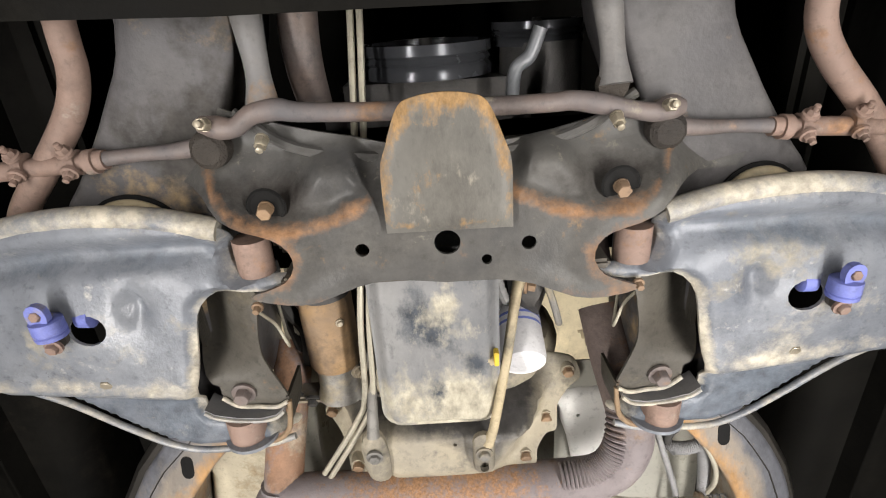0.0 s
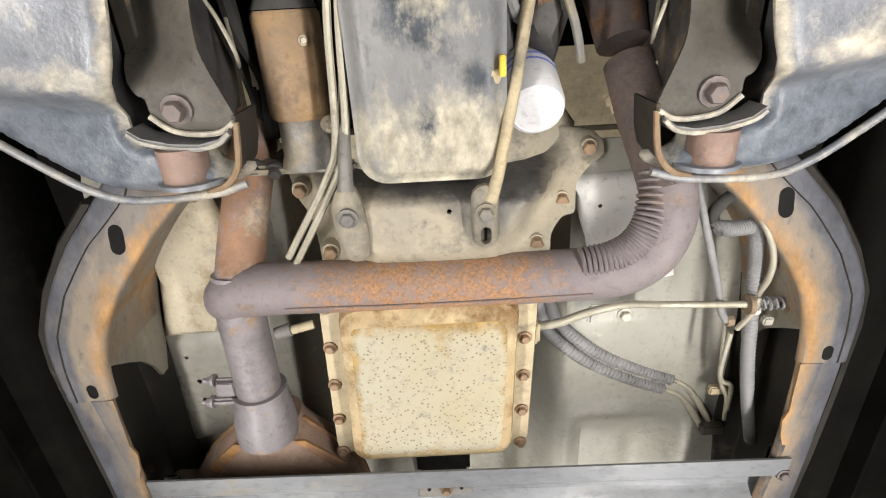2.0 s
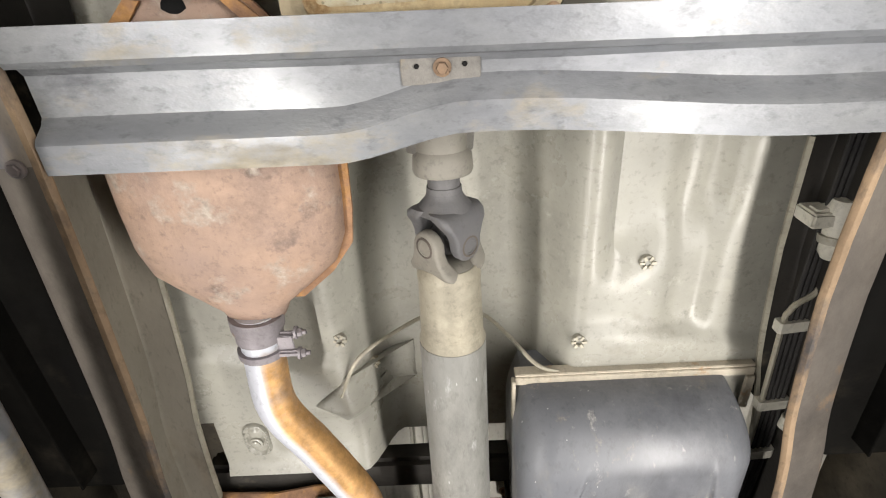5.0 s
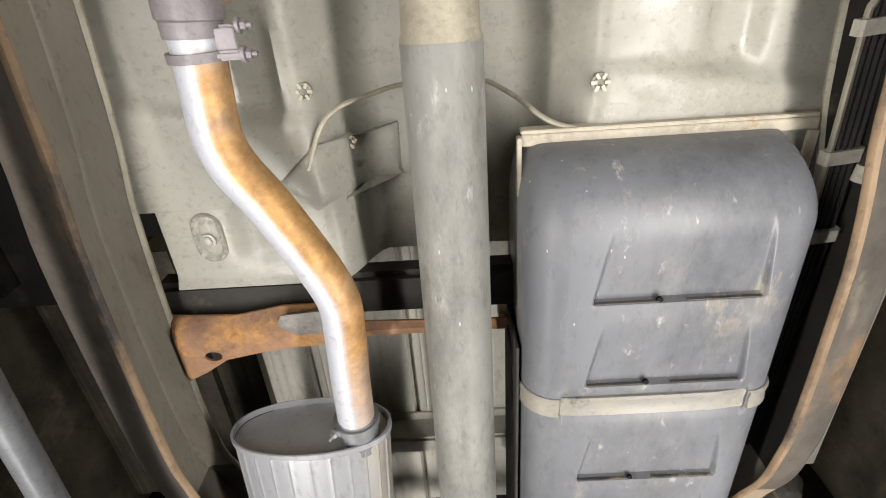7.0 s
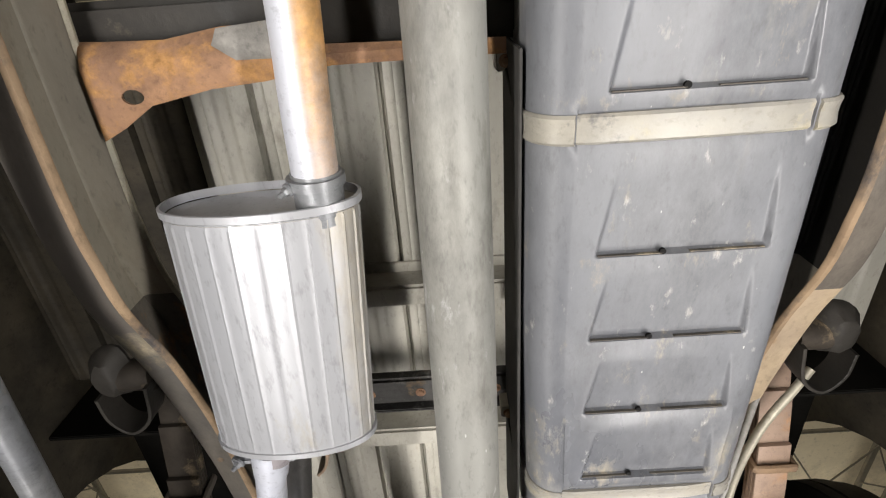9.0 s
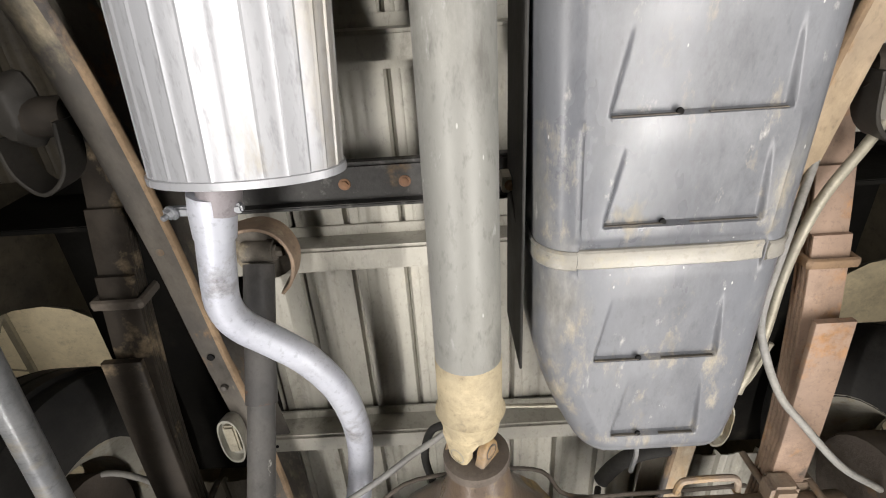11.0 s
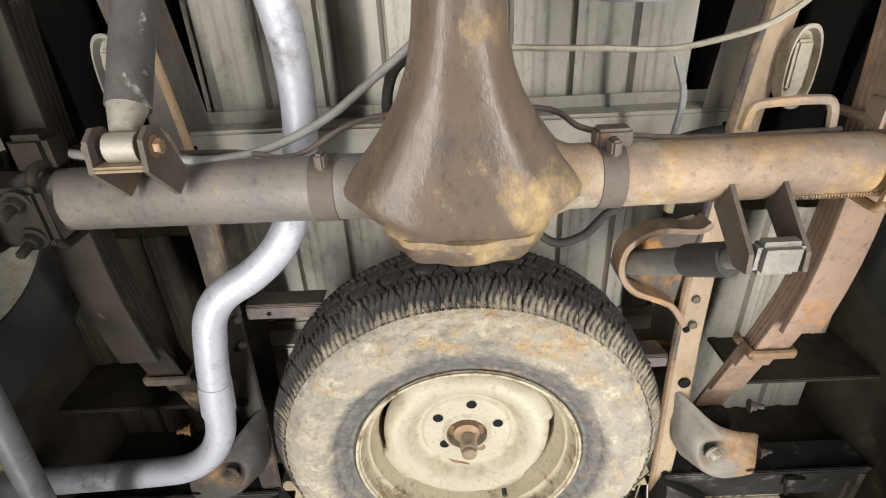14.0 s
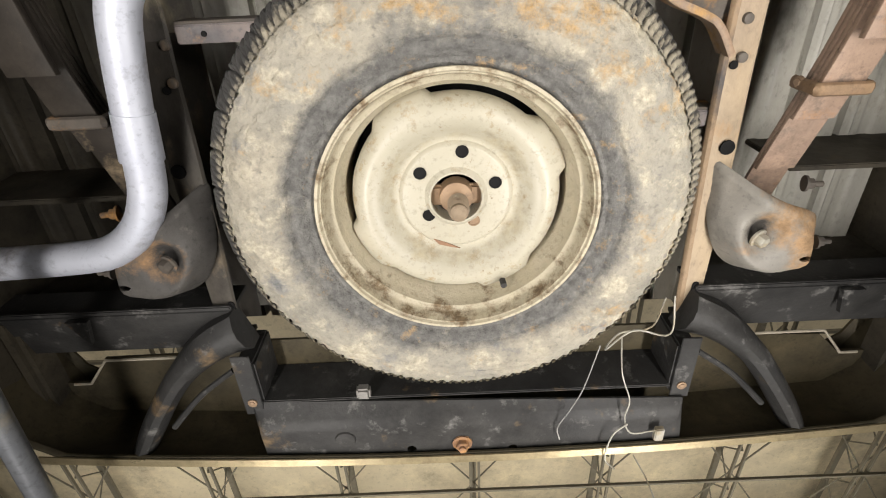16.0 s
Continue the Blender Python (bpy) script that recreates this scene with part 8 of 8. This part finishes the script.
single("wire_loom", tube([(-0.09, 4.56, 2.05), (-0.105, 4.50, 2.07), (-0.09, 4.45, 2.09), (-0.05, 4.43, 2.09)], 0.008, 10), m_rubber, "dark loom beside the pinion", "loom", "looms")
single("fuel_filler_hose", tube([(0.28, 4.69, 2.14), (0.30, 4.645, 2.135), (0.332, 4.604, 2.13), (0.378, 4.588, 2.13), (0.44, 4.58, 2.13)], 0.017, 14), m_rubber, "black rubber filler hose behind the tank", "hose")
single("axle_vent_line", tube([(0.03, 4.432, 2.13), (0.12, 4.438, 2.13), (0.208, 4.442, 2.13), (0.30, 4.446, 2.12), (0.36, 4.432, 2.09), (0.425, 4.405, 2.065), (0.485, 4.345, 2.06), (0.512, 4.25, 2.06)], 0.0045, 8), m_line, "thin pale vent line above the axle", "vent line")
single("cross_cable", tube([(0.30, 4.45, 2.08), (0.31, 4.50, 2.06), (0.305, 4.56, 2.06)], 0.005, 8), m_conduit, "thin dark cable hanging behind the tank", "cable")

# ---------------------------------------------------------------- spare wheel
SC = (-0.008, 5.072, 2.03)
sw = thing("spare_tyre", SC, "dusty spare tyre on a cream steel wheel", "spare tyre")
side = [(0.187, -0.076), (0.192, -0.083), (0.198, -0.088), (0.203, -0.0875), (0.208, -0.0915), (0.216, -0.0955), (0.222, -0.0955), (0.228, -0.0995), (0.238, -0.103), (0.25, -0.1055), (0.265, -0.1065), (0.272, -0.1075), (0.279, -0.1052), (0.293, -0.1005), (0.305, -0.094), (0.313, -0.0885), (0.317, -0.081)]


def dark_ring(x, y, z):
    r, a = math.hypot(x - SC[0], y - SC[1]), math.atan2(y - SC[1], x - SC[0])
    # grey ring, darker towards the rim to paint the inward curve's shade
    return 0.85 * (1 - sstep(0.212, 0.262 + 0.008 * math.sin(3 * a) + 0.006 * math.sin(7 * a + 1), r)) + 0.25 * math.exp(-((r - 0.262) / 0.008) ** 2) + 0.3 * math.exp(-((a + 1.35) / 0.35) ** 2 - ((r - 0.27) / 0.03) ** 2)


def orange_dust(x, y, z):
    r, a = math.hypot(x - SC[0], y - SC[1]), math.atan2(y - SC[1], x - SC[0])
    return 0.27 * math.exp(-((a + 1.25) / 0.6) ** 2) * sstep(0.235, 0.26, r) + 0.10 * (1 - sstep(-0.2, 0.5, math.cos(a - 2.4)))


def sidewall_mesh():
    """The lower sidewall: moulded rings, a band of plain raised bars, caked dust and serrated shoulder."""
    rr = [p[0] for p in side]
    zz = [p[1] for p in side]
    rings = []
    for j in range(57):
        r = 0.187 + (0.317 - 0.187) * j / 56
        z0 = float(np.interp(r, rr, zz))
        ring = []
        for i in range(420):
            a = 2 * math.pi * i / 420
            p = Vector((r * math.cos(a), r * math.sin(a), 0))
            cake = sstep(0.24, 0.28, r) * (1 - sstep(0.300, 0.312, r))
            h = 0.0048 * cake * noise.noise(Vector((p.x * 42, p.y * 70, 0))) + 0.0034 * cake * noise.noise(p * 125) + 0.0008 * noise.noise(p * 210)
            bars = sstep(0.2, 0.5, math.sin(34 * a)) * sstep(0.0, 0.2, math.sin(4 * a + 0.8)) * sstep(0.228, 0.231, r) * (1 - sstep(0.243, 0.246, r))
            lug = sstep(0.303, 0.311, r) * (1 - sstep(0.12, 0.3, abs(((i / 420 * 114) % 1.0) - 0.5)))
            groove = math.exp(-((r - 0.2255) / 0.0016) ** 2) + math.exp(-((r - 0.253) / 0.0014) ** 2)
            ring.append(Vector((SC[0] + p.x, SC[1] + p.y, SC[2] + z0 + h - 0.0018 * bars + 0.004 * lug + 0.0016 * groove)))
        rings.append(ring)
    for r, h in ((0.30, -0.06), (0.2, -0.07)):
        rings.append([Vector((SC[0] + r * math.cos(2 * math.pi * i / 420), SC[1] + r * math.sin(2 * math.pi * i / 420), SC[2] + h)) for i in range(420)])
    return skin(bmesh.new(), rings, False, True)


part("sidewall", sidewall_mesh(), m_tyredust, sw, "tan dusty sidewall with a grey ring, darkened for shade at the rim", stain_shade=dark_ring, wear=orange_dust)
part("upper_sidewall", lathe([(0.2, 0.07), (0.3, 0.06), (0.327, 0.07), (0.31, 0.09), (0.25, 0.103), (0.2, 0.09)], SC, "z", 64, ring=True), m_tyre, sw)


def tread_mesh():
    """Wavy paired grooves with fine sipes between them, dusty on the lower shoulder."""
    bm = bmesh.new()
    lay = bm.verts.layers.float.new("wear")
    nu, nv, pitch = 1520, 36, 38
    prev, first = None, None
    for i in range(nu + 1):
        if i == nu:
            col = first
        else:
            a = 2 * math.pi * i / nu
            u = (i / nu * pitch) % 1.0
            col = []
            for j in range(nv + 1):
                v = j / nv
                q = 2 * v - 1
                sh = sstep(0.55, 1.0, abs(q))
                h = 0.080 * q + 0.012 * math.copysign(sh, q)
                base = 0.343 - 0.004 * q * q - 0.026 * sh ** 1.5
                w = 0.25 + 0.13 * math.sin(2 * math.pi * 2.6 * v + 0.6)
                main = max(1 - sstep(0.02, 0.05, abs(u - 0.5 - w)), 1 - sstep(0.02, 0.05, abs(u - 0.5 + w)))
                f = (u * 5 + 0.45 * math.sin(2 * math.pi * 4.0 * v)) % 1.0
                sipe = (1 - sstep(0.10, 0.22, min(f, 1 - f))) * (sstep(0.30, 0.40, abs(q)) * 0.8 + 0.2)
                zig = 0.016 * math.sin(2 * math.pi * u)
                rib = max(1 - sstep(0.010, 0.028, abs(v - c - zig)) for c in (0.30, 0.5, 0.70))
                end = sstep(0.0, 0.10, min(v, 1 - v))
                deep = max(0.0065 * main, 0.004 * sipe, 0.003 * rib)
                r = base - deep * (0.25 + 0.75 * end)
                h += 0.0035 * (1 - end) * max(main, sipe) * (1 if q < 0 else -1)
                p = bm.verts.new((SC[0] + r * math.cos(a), SC[1] + r * math.sin(a), SC[2] + h))
                low = 1 - sstep(0.04, 0.20 + 0.10 * math.cos(a - 0.4), v)
                p[lay] = 0.95 * low * (1 - 0.75 * max(main, sipe * 0.8)) * (0.6 + 0.4 * sstep(-0.95, -0.2, math.sin(a) + 0.4 * math.cos(a)))
                col.append(p)
            first = first or col
        if prev:
            for j in range(nv):
                bm.faces.new((prev[j], col[j], col[j + 1], prev[j + 1]))
        prev = col
    return bm


part("tread", tread_mesh(), m_tread, sw, "black zigzag tread with dust")
part("rim", lathe([(0.190, -0.080), (0.193, -0.087), (0.190, -0.091), (0.185, -0.089), (0.1825, -0.081), (0.1815, -0.072), (0.178, -0.068), (0.172, -0.066), (0.170, -0.060), (0.168, -0.045), (0.161, -0.036), (0.158, 0.02), (0.158, 0.06), (0.195, 0.09), (0.2, 0.085), (0.165, 0.06), (0.164, -0.02), (0.178, -0.055), (0.188, -0.07)], SC, "z", 128, ring=True), m_rimdirt, sw, "cream rim well caked with brown dirt", wear=lambda x, y, z: 0.36 * (1 - sstep(1.955, 1.972, z)) * (z > 1.94) + 0.2 * sstep(0.0, 0.15, y - SC[1]) * (z < 1.985))
part("rim_flange", lathe([(0.191, -0.088), (0.193, -0.0935), (0.189, -0.0938), (0.185, -0.087)], SC, "z", 128, ring=True), m_rimdirt, sw, wear=lambda x, y, z: 0.3)
rings = []
for r, h, edge in ((0.150, -0.022, 1), (0.150, -0.034, 1), (0.146, -0.046, 1), (0.138, -0.055, 0), (0.128, -0.0585, 0), (0.118, -0.057, 0), (0.105, -0.047, 0), (0.094, -0.035, 0), (0.087, -0.0295, 0), (0.083, -0.029, 0), (0.079, -0.0345, 0), (0.076, -0.0355, 0), (0.046, -0.0345, 0), (0.040, -0.040, 0), (0.037, -0.040, 0), (0.036, -0.01, 0)):
    ring = []
    for k in range(96):
        a = 2 * math.pi * k / 96
        q = (k / 96 * 4 + 0.12) % 1.0
        out = sstep(0.60, 0.64, q) * (1 - sstep(0.96, 1.0, q))
        rr = r + (0.0125 if r > 0.149 else 0.01) * out * edge
        ring.append(Vector((SC[0] + rr * math.cos(a), SC[1] + rr * math.sin(a), SC[2] + h)))
    rings.append(ring)
part("disc", skin(bmesh.new(), rings, cap=False), m_rim, sw, "cream wheel disc with rust specks", wear=lambda x, y, z: 0.05 + 0.15 * (1 - sstep(-0.14, -0.05, x - SC[0])), stain_shade=lambda x, y, z: 0.5 * math.exp(-((math.hypot(x - SC[0], y - SC[1]) - 0.098) / 0.016) ** 2))
for k, nm in enumerate(("lug1", "lug2", "lug3", "lug4", "lug5")):
    a = radians(-80 + 72 * k)
    x, y = SC[0] + 0.0572 * math.cos(a), SC[1] - 0.012 + 0.0572 * math.sin(a)
    part("lug_hole", lathe([(0.0085, 0.0), (0.0095, -0.0015), (0.0075, -0.0018), (0.0072, -0.0012)], (x, y, SC[2] - 0.0345), "z", 14), m_hole if k != 2 else m_bolt, sw)
part("rust_chip", plate([(SC[0] - 0.036, SC[1] + 0.068), (SC[0] - 0.024, SC[1] + 0.072), (SC[0] + 0.004, SC[1] + 0.086), (SC[0] - 0.010, SC[1] + 0.083), (SC[0] - 0.028, SC[1] + 0.078)], SC[2] - 0.0362, SC[2] - 0.034), m_rust, sw)
part("valve", tube([(0.059, 5.207, 1.975), (0.060, 5.209, 1.962)], 0.005, 10, 1), m_rubber, sw)
# near-black disc paints the shade up inside the wheel barrel
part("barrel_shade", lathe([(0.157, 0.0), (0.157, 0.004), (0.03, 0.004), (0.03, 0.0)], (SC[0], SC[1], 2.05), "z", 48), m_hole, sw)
ca = thing("spare_carrier", (SC[0], SC[1], 2.0), "rusty threaded spare wheel hoist", "spare carrier")
part("saddle", box(SC[0] - 0.04, SC[0] + 0.04, SC[1] - 0.016, SC[1] + 0.016, 2.0, 2.012, 0.004), m_bolt, ca)
part("cable_sleeve", lathe([(0.026, 0.02), (0.024, 0.0), (0.016, -0.004)], (SC[0], SC[1], 1.99), "z", 18), m_bolt, ca)
prof = [(0.013, 0.03)]
for k in range(8):
    prof += [(0.0155, 0.02 - 0.006 * k), (0.0125, 0.017 - 0.006 * k)]
part("screw", lathe(prof + [(0.013, -0.032), (0.008, -0.036)], (SC[0] + 0.002, SC[1] + 0.004, 1.98), "z", 18), m_stud, ca)
part("hoist_bar", box(-0.36, 0.36, 5.035, 5.075, 2.15, 2.19, 0.006), m_raildark, ca)

# ---------------------------------------------------------------- rear end
for x0, x1, y0, y1 in ((-0.385, -0.25, 4.835, 4.86), (0.31, 0.39, 4.985, 5.01)):
    t = thing("spare_support", ((x0 + x1) / 2, y0, 2.07), "brown rusty support arm beside the spare tyre", "support arm", "support arms")
    part("arm", box(x0, x1, y0, y1, 2.075, 2.082, 0.002), m_pinkdark, t)
    part("web", box(x0, x1, y0 - 0.004, y0, 2.078, 2.12, 0.001), m_raildark, t)
    # a near-black disc paints the shade of the arm's hole
    part("hole_shade", lathe([(0.004, 0), (0.004, 0.002)], (x0 + 0.03 if x0 > 0 else x0 + 0.04, (y0 + y1) / 2, 2.073), "z", 10), m_hole, t)
rb = thing("rear_crossbar", (0, 5.5, 2.0), "black rear crossbar with holes and rust", "crossbar")
part("lower_flange", stamp([(-0.40, 5.475), (0.40, 5.495), (0.405, 5.60), (0.29, 5.605), (-0.27, 5.602), (-0.385, 5.585)], lambda x, y, d: 1.972 + 0.03 * (1 - sstep(5.475, 5.52, y)), 0.004, [circle(-0.108, 5.585, 0.009), circle(0.086, 5.592, 0.008)], 0.014), m_bar, rb)
part("web", box(-0.40, 0.40, 5.472, 5.478, 2.0, 2.10, 0.002), m_bar, rb)
part("bolt", bolt((-0.011, 5.572, 1.97), (0, 0, -1), 0.013, 0.012, shank=0.006), m_rust, rb)
part("rust_boss", lathe([(0.02, 0), (0.018, -0.003), (0.01, -0.004)], (-0.23, 5.55, 1.972), "z", 16), m_bar, rb)
for s in (-1, 1):
    part("upright", box(min(s * 0.375, s * 0.41), max(s * 0.375, s * 0.41), 5.38, 5.49, 2.0, 2.10, 0.004), m_bar, rb)
    part("upright_flange", box(min(s * 0.378, s * 0.412), max(s * 0.378, s * 0.412), 5.36, 5.50, 1.996, 2.0, 0.001), m_bar, rb)
    part("rivet", bolt((s * 0.395, 5.47, 1.995), (0, 0, -1), 0.006, 0.004), m_bolt, rb)
    # curved bumper bracket
    bk = thing("bumper_bracket", (s * 0.5, 5.42, 2.0), "black curved bumper bracket", "bracket", "bumper brackets")
    line = spline([(0.395, 5.335, 2.02, 0.040), (0.45, 5.356, 2.01, 0.032), (0.515, 5.408, 2.0, 0.024), (0.562, 5.470, 1.985, 0.021), (0.60, 5.53, 1.975, 0.020), (0.630, 5.585, 1.968, 0.017)], 5)
    rings = []
    for i, p in enumerate(line):
        d = Vector((line[min(i + 1, len(line) - 1)] - line[max(0, i - 1)])[:3]).normalized()
        n = Vector((-d.y, d.x, 0)).normalized() * p[3]
        q = Vector(p[:3])
        rings.append([Vector((s * c.x, c.y, c.z)) for c in (q - n + Vector((0, 0, 0.012)), q - n * 0.55 + Vector((0, 0, -0.004)), q - n * 0.1 + Vector((0, 0, -0.009)), q + n * 0.5 + Vector((0, 0, -0.004)), q + n + Vector((0, 0, 0.016)), q + n + Vector((0, 0, 0.05)), q - n + Vector((0, 0, 0.05)))])
    part("strap", skin(bmesh.new(), rings), m_bar, bk)
    part("brace", tube([(s * 0.43, 5.42, 2.03), (s * 0.50, 5.47, 2.02), (s * 0.56, 5.53, 2.0)], 0.006, 8), m_bar, bk)
    # inner valance panels with a gap towards the light
    vp = thing("bed_rear_panel", (s * 0.62, 5.33, 2.1), "dark inner rear panel of the bed", "panel", "rear panels")
    part("panel", skin(bmesh.new(), [[Vector((s * x, y, z)) for y, z in ((5.297, 2.055), (5.300, 2.05), (5.395, 2.072), (5.400, 2.078), (5.400, 2.13), (5.392, 2.13), (5.392, 2.08), (5.305, 2.06), (5.305, 2.13), (5.297, 2.13))] for x in (0.41, 0.85)]), m_bar, vp, smooth=False)
    part("lip", box(min(s * 0.41, s * 0.85), max(s * 0.41, s * 0.85), 5.288, 5.297, 2.048, 2.056, 0.002), m_bar, vp)
    part("gusset", plate([(s * 0.66, 5.30), (s * 0.70, 5.30), (s * 0.67, 5.35)], 2.035, 2.045), m_bar, vp)
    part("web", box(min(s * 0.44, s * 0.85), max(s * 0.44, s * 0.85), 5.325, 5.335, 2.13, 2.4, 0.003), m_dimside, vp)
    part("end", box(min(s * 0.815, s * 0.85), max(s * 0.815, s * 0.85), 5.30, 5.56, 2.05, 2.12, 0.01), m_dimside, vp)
bp = thing("rear_bumper", (0, 5.58, 2.05), "dim olive rear bumper shell with a worn edge", "bumper")
rings = []
for i in range(33):
    x = -0.86 + 1.72 * i / 32
    yb = 5.60 - 0.05 * (abs(x) / 0.86) ** 2 - 0.16 * max(0, (abs(x) - 0.76) / 0.1) ** 2
    rings.append([Vector((x, yb + dy, z)) for dy, z in ((-0.012, 1.962), (-0.008, 1.958), (0.0, 1.958), (0.03, 2.05), (0.02, 2.15), (-0.02, 2.16), (-0.02, 2.155), (0.015, 2.145), (0.024, 2.05), (-0.006, 1.966), (-0.012, 1.966))])
part("shell", skin(bmesh.new(), rings), m_olive, bp)
part("lower_edge", skin(bmesh.new(), [[Vector((-0.80 + 1.6 * i / 24, 5.605 - 0.05 * (abs(-0.80 + 1.6 * i / 24) / 0.86) ** 2 + a - 0.004, 1.955 + b)) for a, b in ((-0.012, 0), (0.004, -0.002), (0.004, 0.003), (-0.012, 0.003))] for i in range(25)]), m_chrome, bp, "tan worn chrome edge")
part("step_top", plate([(-0.84, 5.50), (-0.765, 5.50), (-0.715, 5.438), (-0.52, 5.436), (-0.52, 5.41), (0.53, 5.41), (0.53, 5.446), (0.71, 5.453), (0.76, 5.50), (0.84, 5.50), (0.84, 5.575), (0.4, 5.605), (-0.4, 5.605), (-0.84, 5.575)], 2.10, 2.106), m_olive, bp, smooth=False)
for s in (-1, 1):
    # pale strips paint the light caught on the opening's edges
    part("lit_notch_edge", tube([(s * 0.80, 5.502, 2.098), (s * 0.765, 5.502, 2.098), (s * 0.715, 5.442, 2.098), (s * 0.54, 5.442, 2.098)], 0.003, 6, 1), m_lip, bp, "edge of the opening, coloured pale as lit")
wr = thing("trailer_wires", (0.25, 5.45, 2.0), "loose pale trailer wires hanging from the frame", "wires")
part("wire", tube([(0.36, 5.31, 2.05), (0.33, 5.35, 2.02), (0.28, 5.37, 2.03), (0.25, 5.39, 2.01), (0.29, 5.34, 2.0), (0.36, 5.36, 2.01), (0.37, 5.30, 2.04)], 0.0017, 6), m_strap, wr)
part("wire", tube([(0.28, 5.37, 2.02), (0.275, 5.42, 1.98), (0.29, 5.47, 1.965), (0.285, 5.51, 1.96), (0.30, 5.545, 1.955), (0.35, 5.54, 1.956)], 0.0014, 6), m_strap, wr)
part("wire", tube([(0.29, 5.52, 1.955), (0.265, 5.545, 1.952), (0.255, 5.60, 1.945), (0.27, 5.612, 1.93)], 0.0016, 6), m_strap, wr)
part("wire", tube([(0.24, 5.38, 2.01), (0.21, 5.45, 1.98), (0.185, 5.49, 1.965), (0.165, 5.53, 1.962), (0.17, 5.56, 1.96)], 0.0012, 6), m_hose, wr)
part("connector", box(0.343, 0.36, 5.535, 5.565, 1.95, 1.962, 0.002), m_strap, wr)
part("hanging_end", tube([(0.31, 5.60, 1.95), (0.325, 5.62, 1.90), (0.33, 5.64, 1.84), (0.345, 5.66, 1.78)], 0.0014, 6), m_strap, wr)
single("plate_lamp", box(-0.20, -0.175, 5.44, 5.465, 1.985, 2.005, 0.004), m_alugrey, "small grey plate lamp on the crossbar", "lamp")
for pts, r, mt, lb in ((((-0.435, 2.55, 1.8), (-0.50, 3.45, 1.8), (-0.56, 4.35, 1.8), (-0.655, 5.55, 1.8)), 0.017, m_galv, "long grey steel bar of the lift with chipped paint"), (((0.80, 4.9, 1.9), (0.815, 5.3, 1.9), (0.83, 5.7, 1.9)), 0.025, m_olive, "olive steel bar of the lift")):
    lt = thing("lift_bar", (pts[0][0], pts[0][1], 0), lb, "lift bar", "lift bars")
    part("bar", tube(pts, r, 14), mt, lt)
    for x, y, z in (pts[0], pts[-1]):
        part("post", tube([(x, y, 0.008), (x, y, z + 0.004)], r * 1.1, 14, 1), mt, lt)
        part("foot_plate", box(x - 0.08, x + 0.08, y - 0.08, y + 0.08, 0.0, 0.012, 0.003), mt, lt)
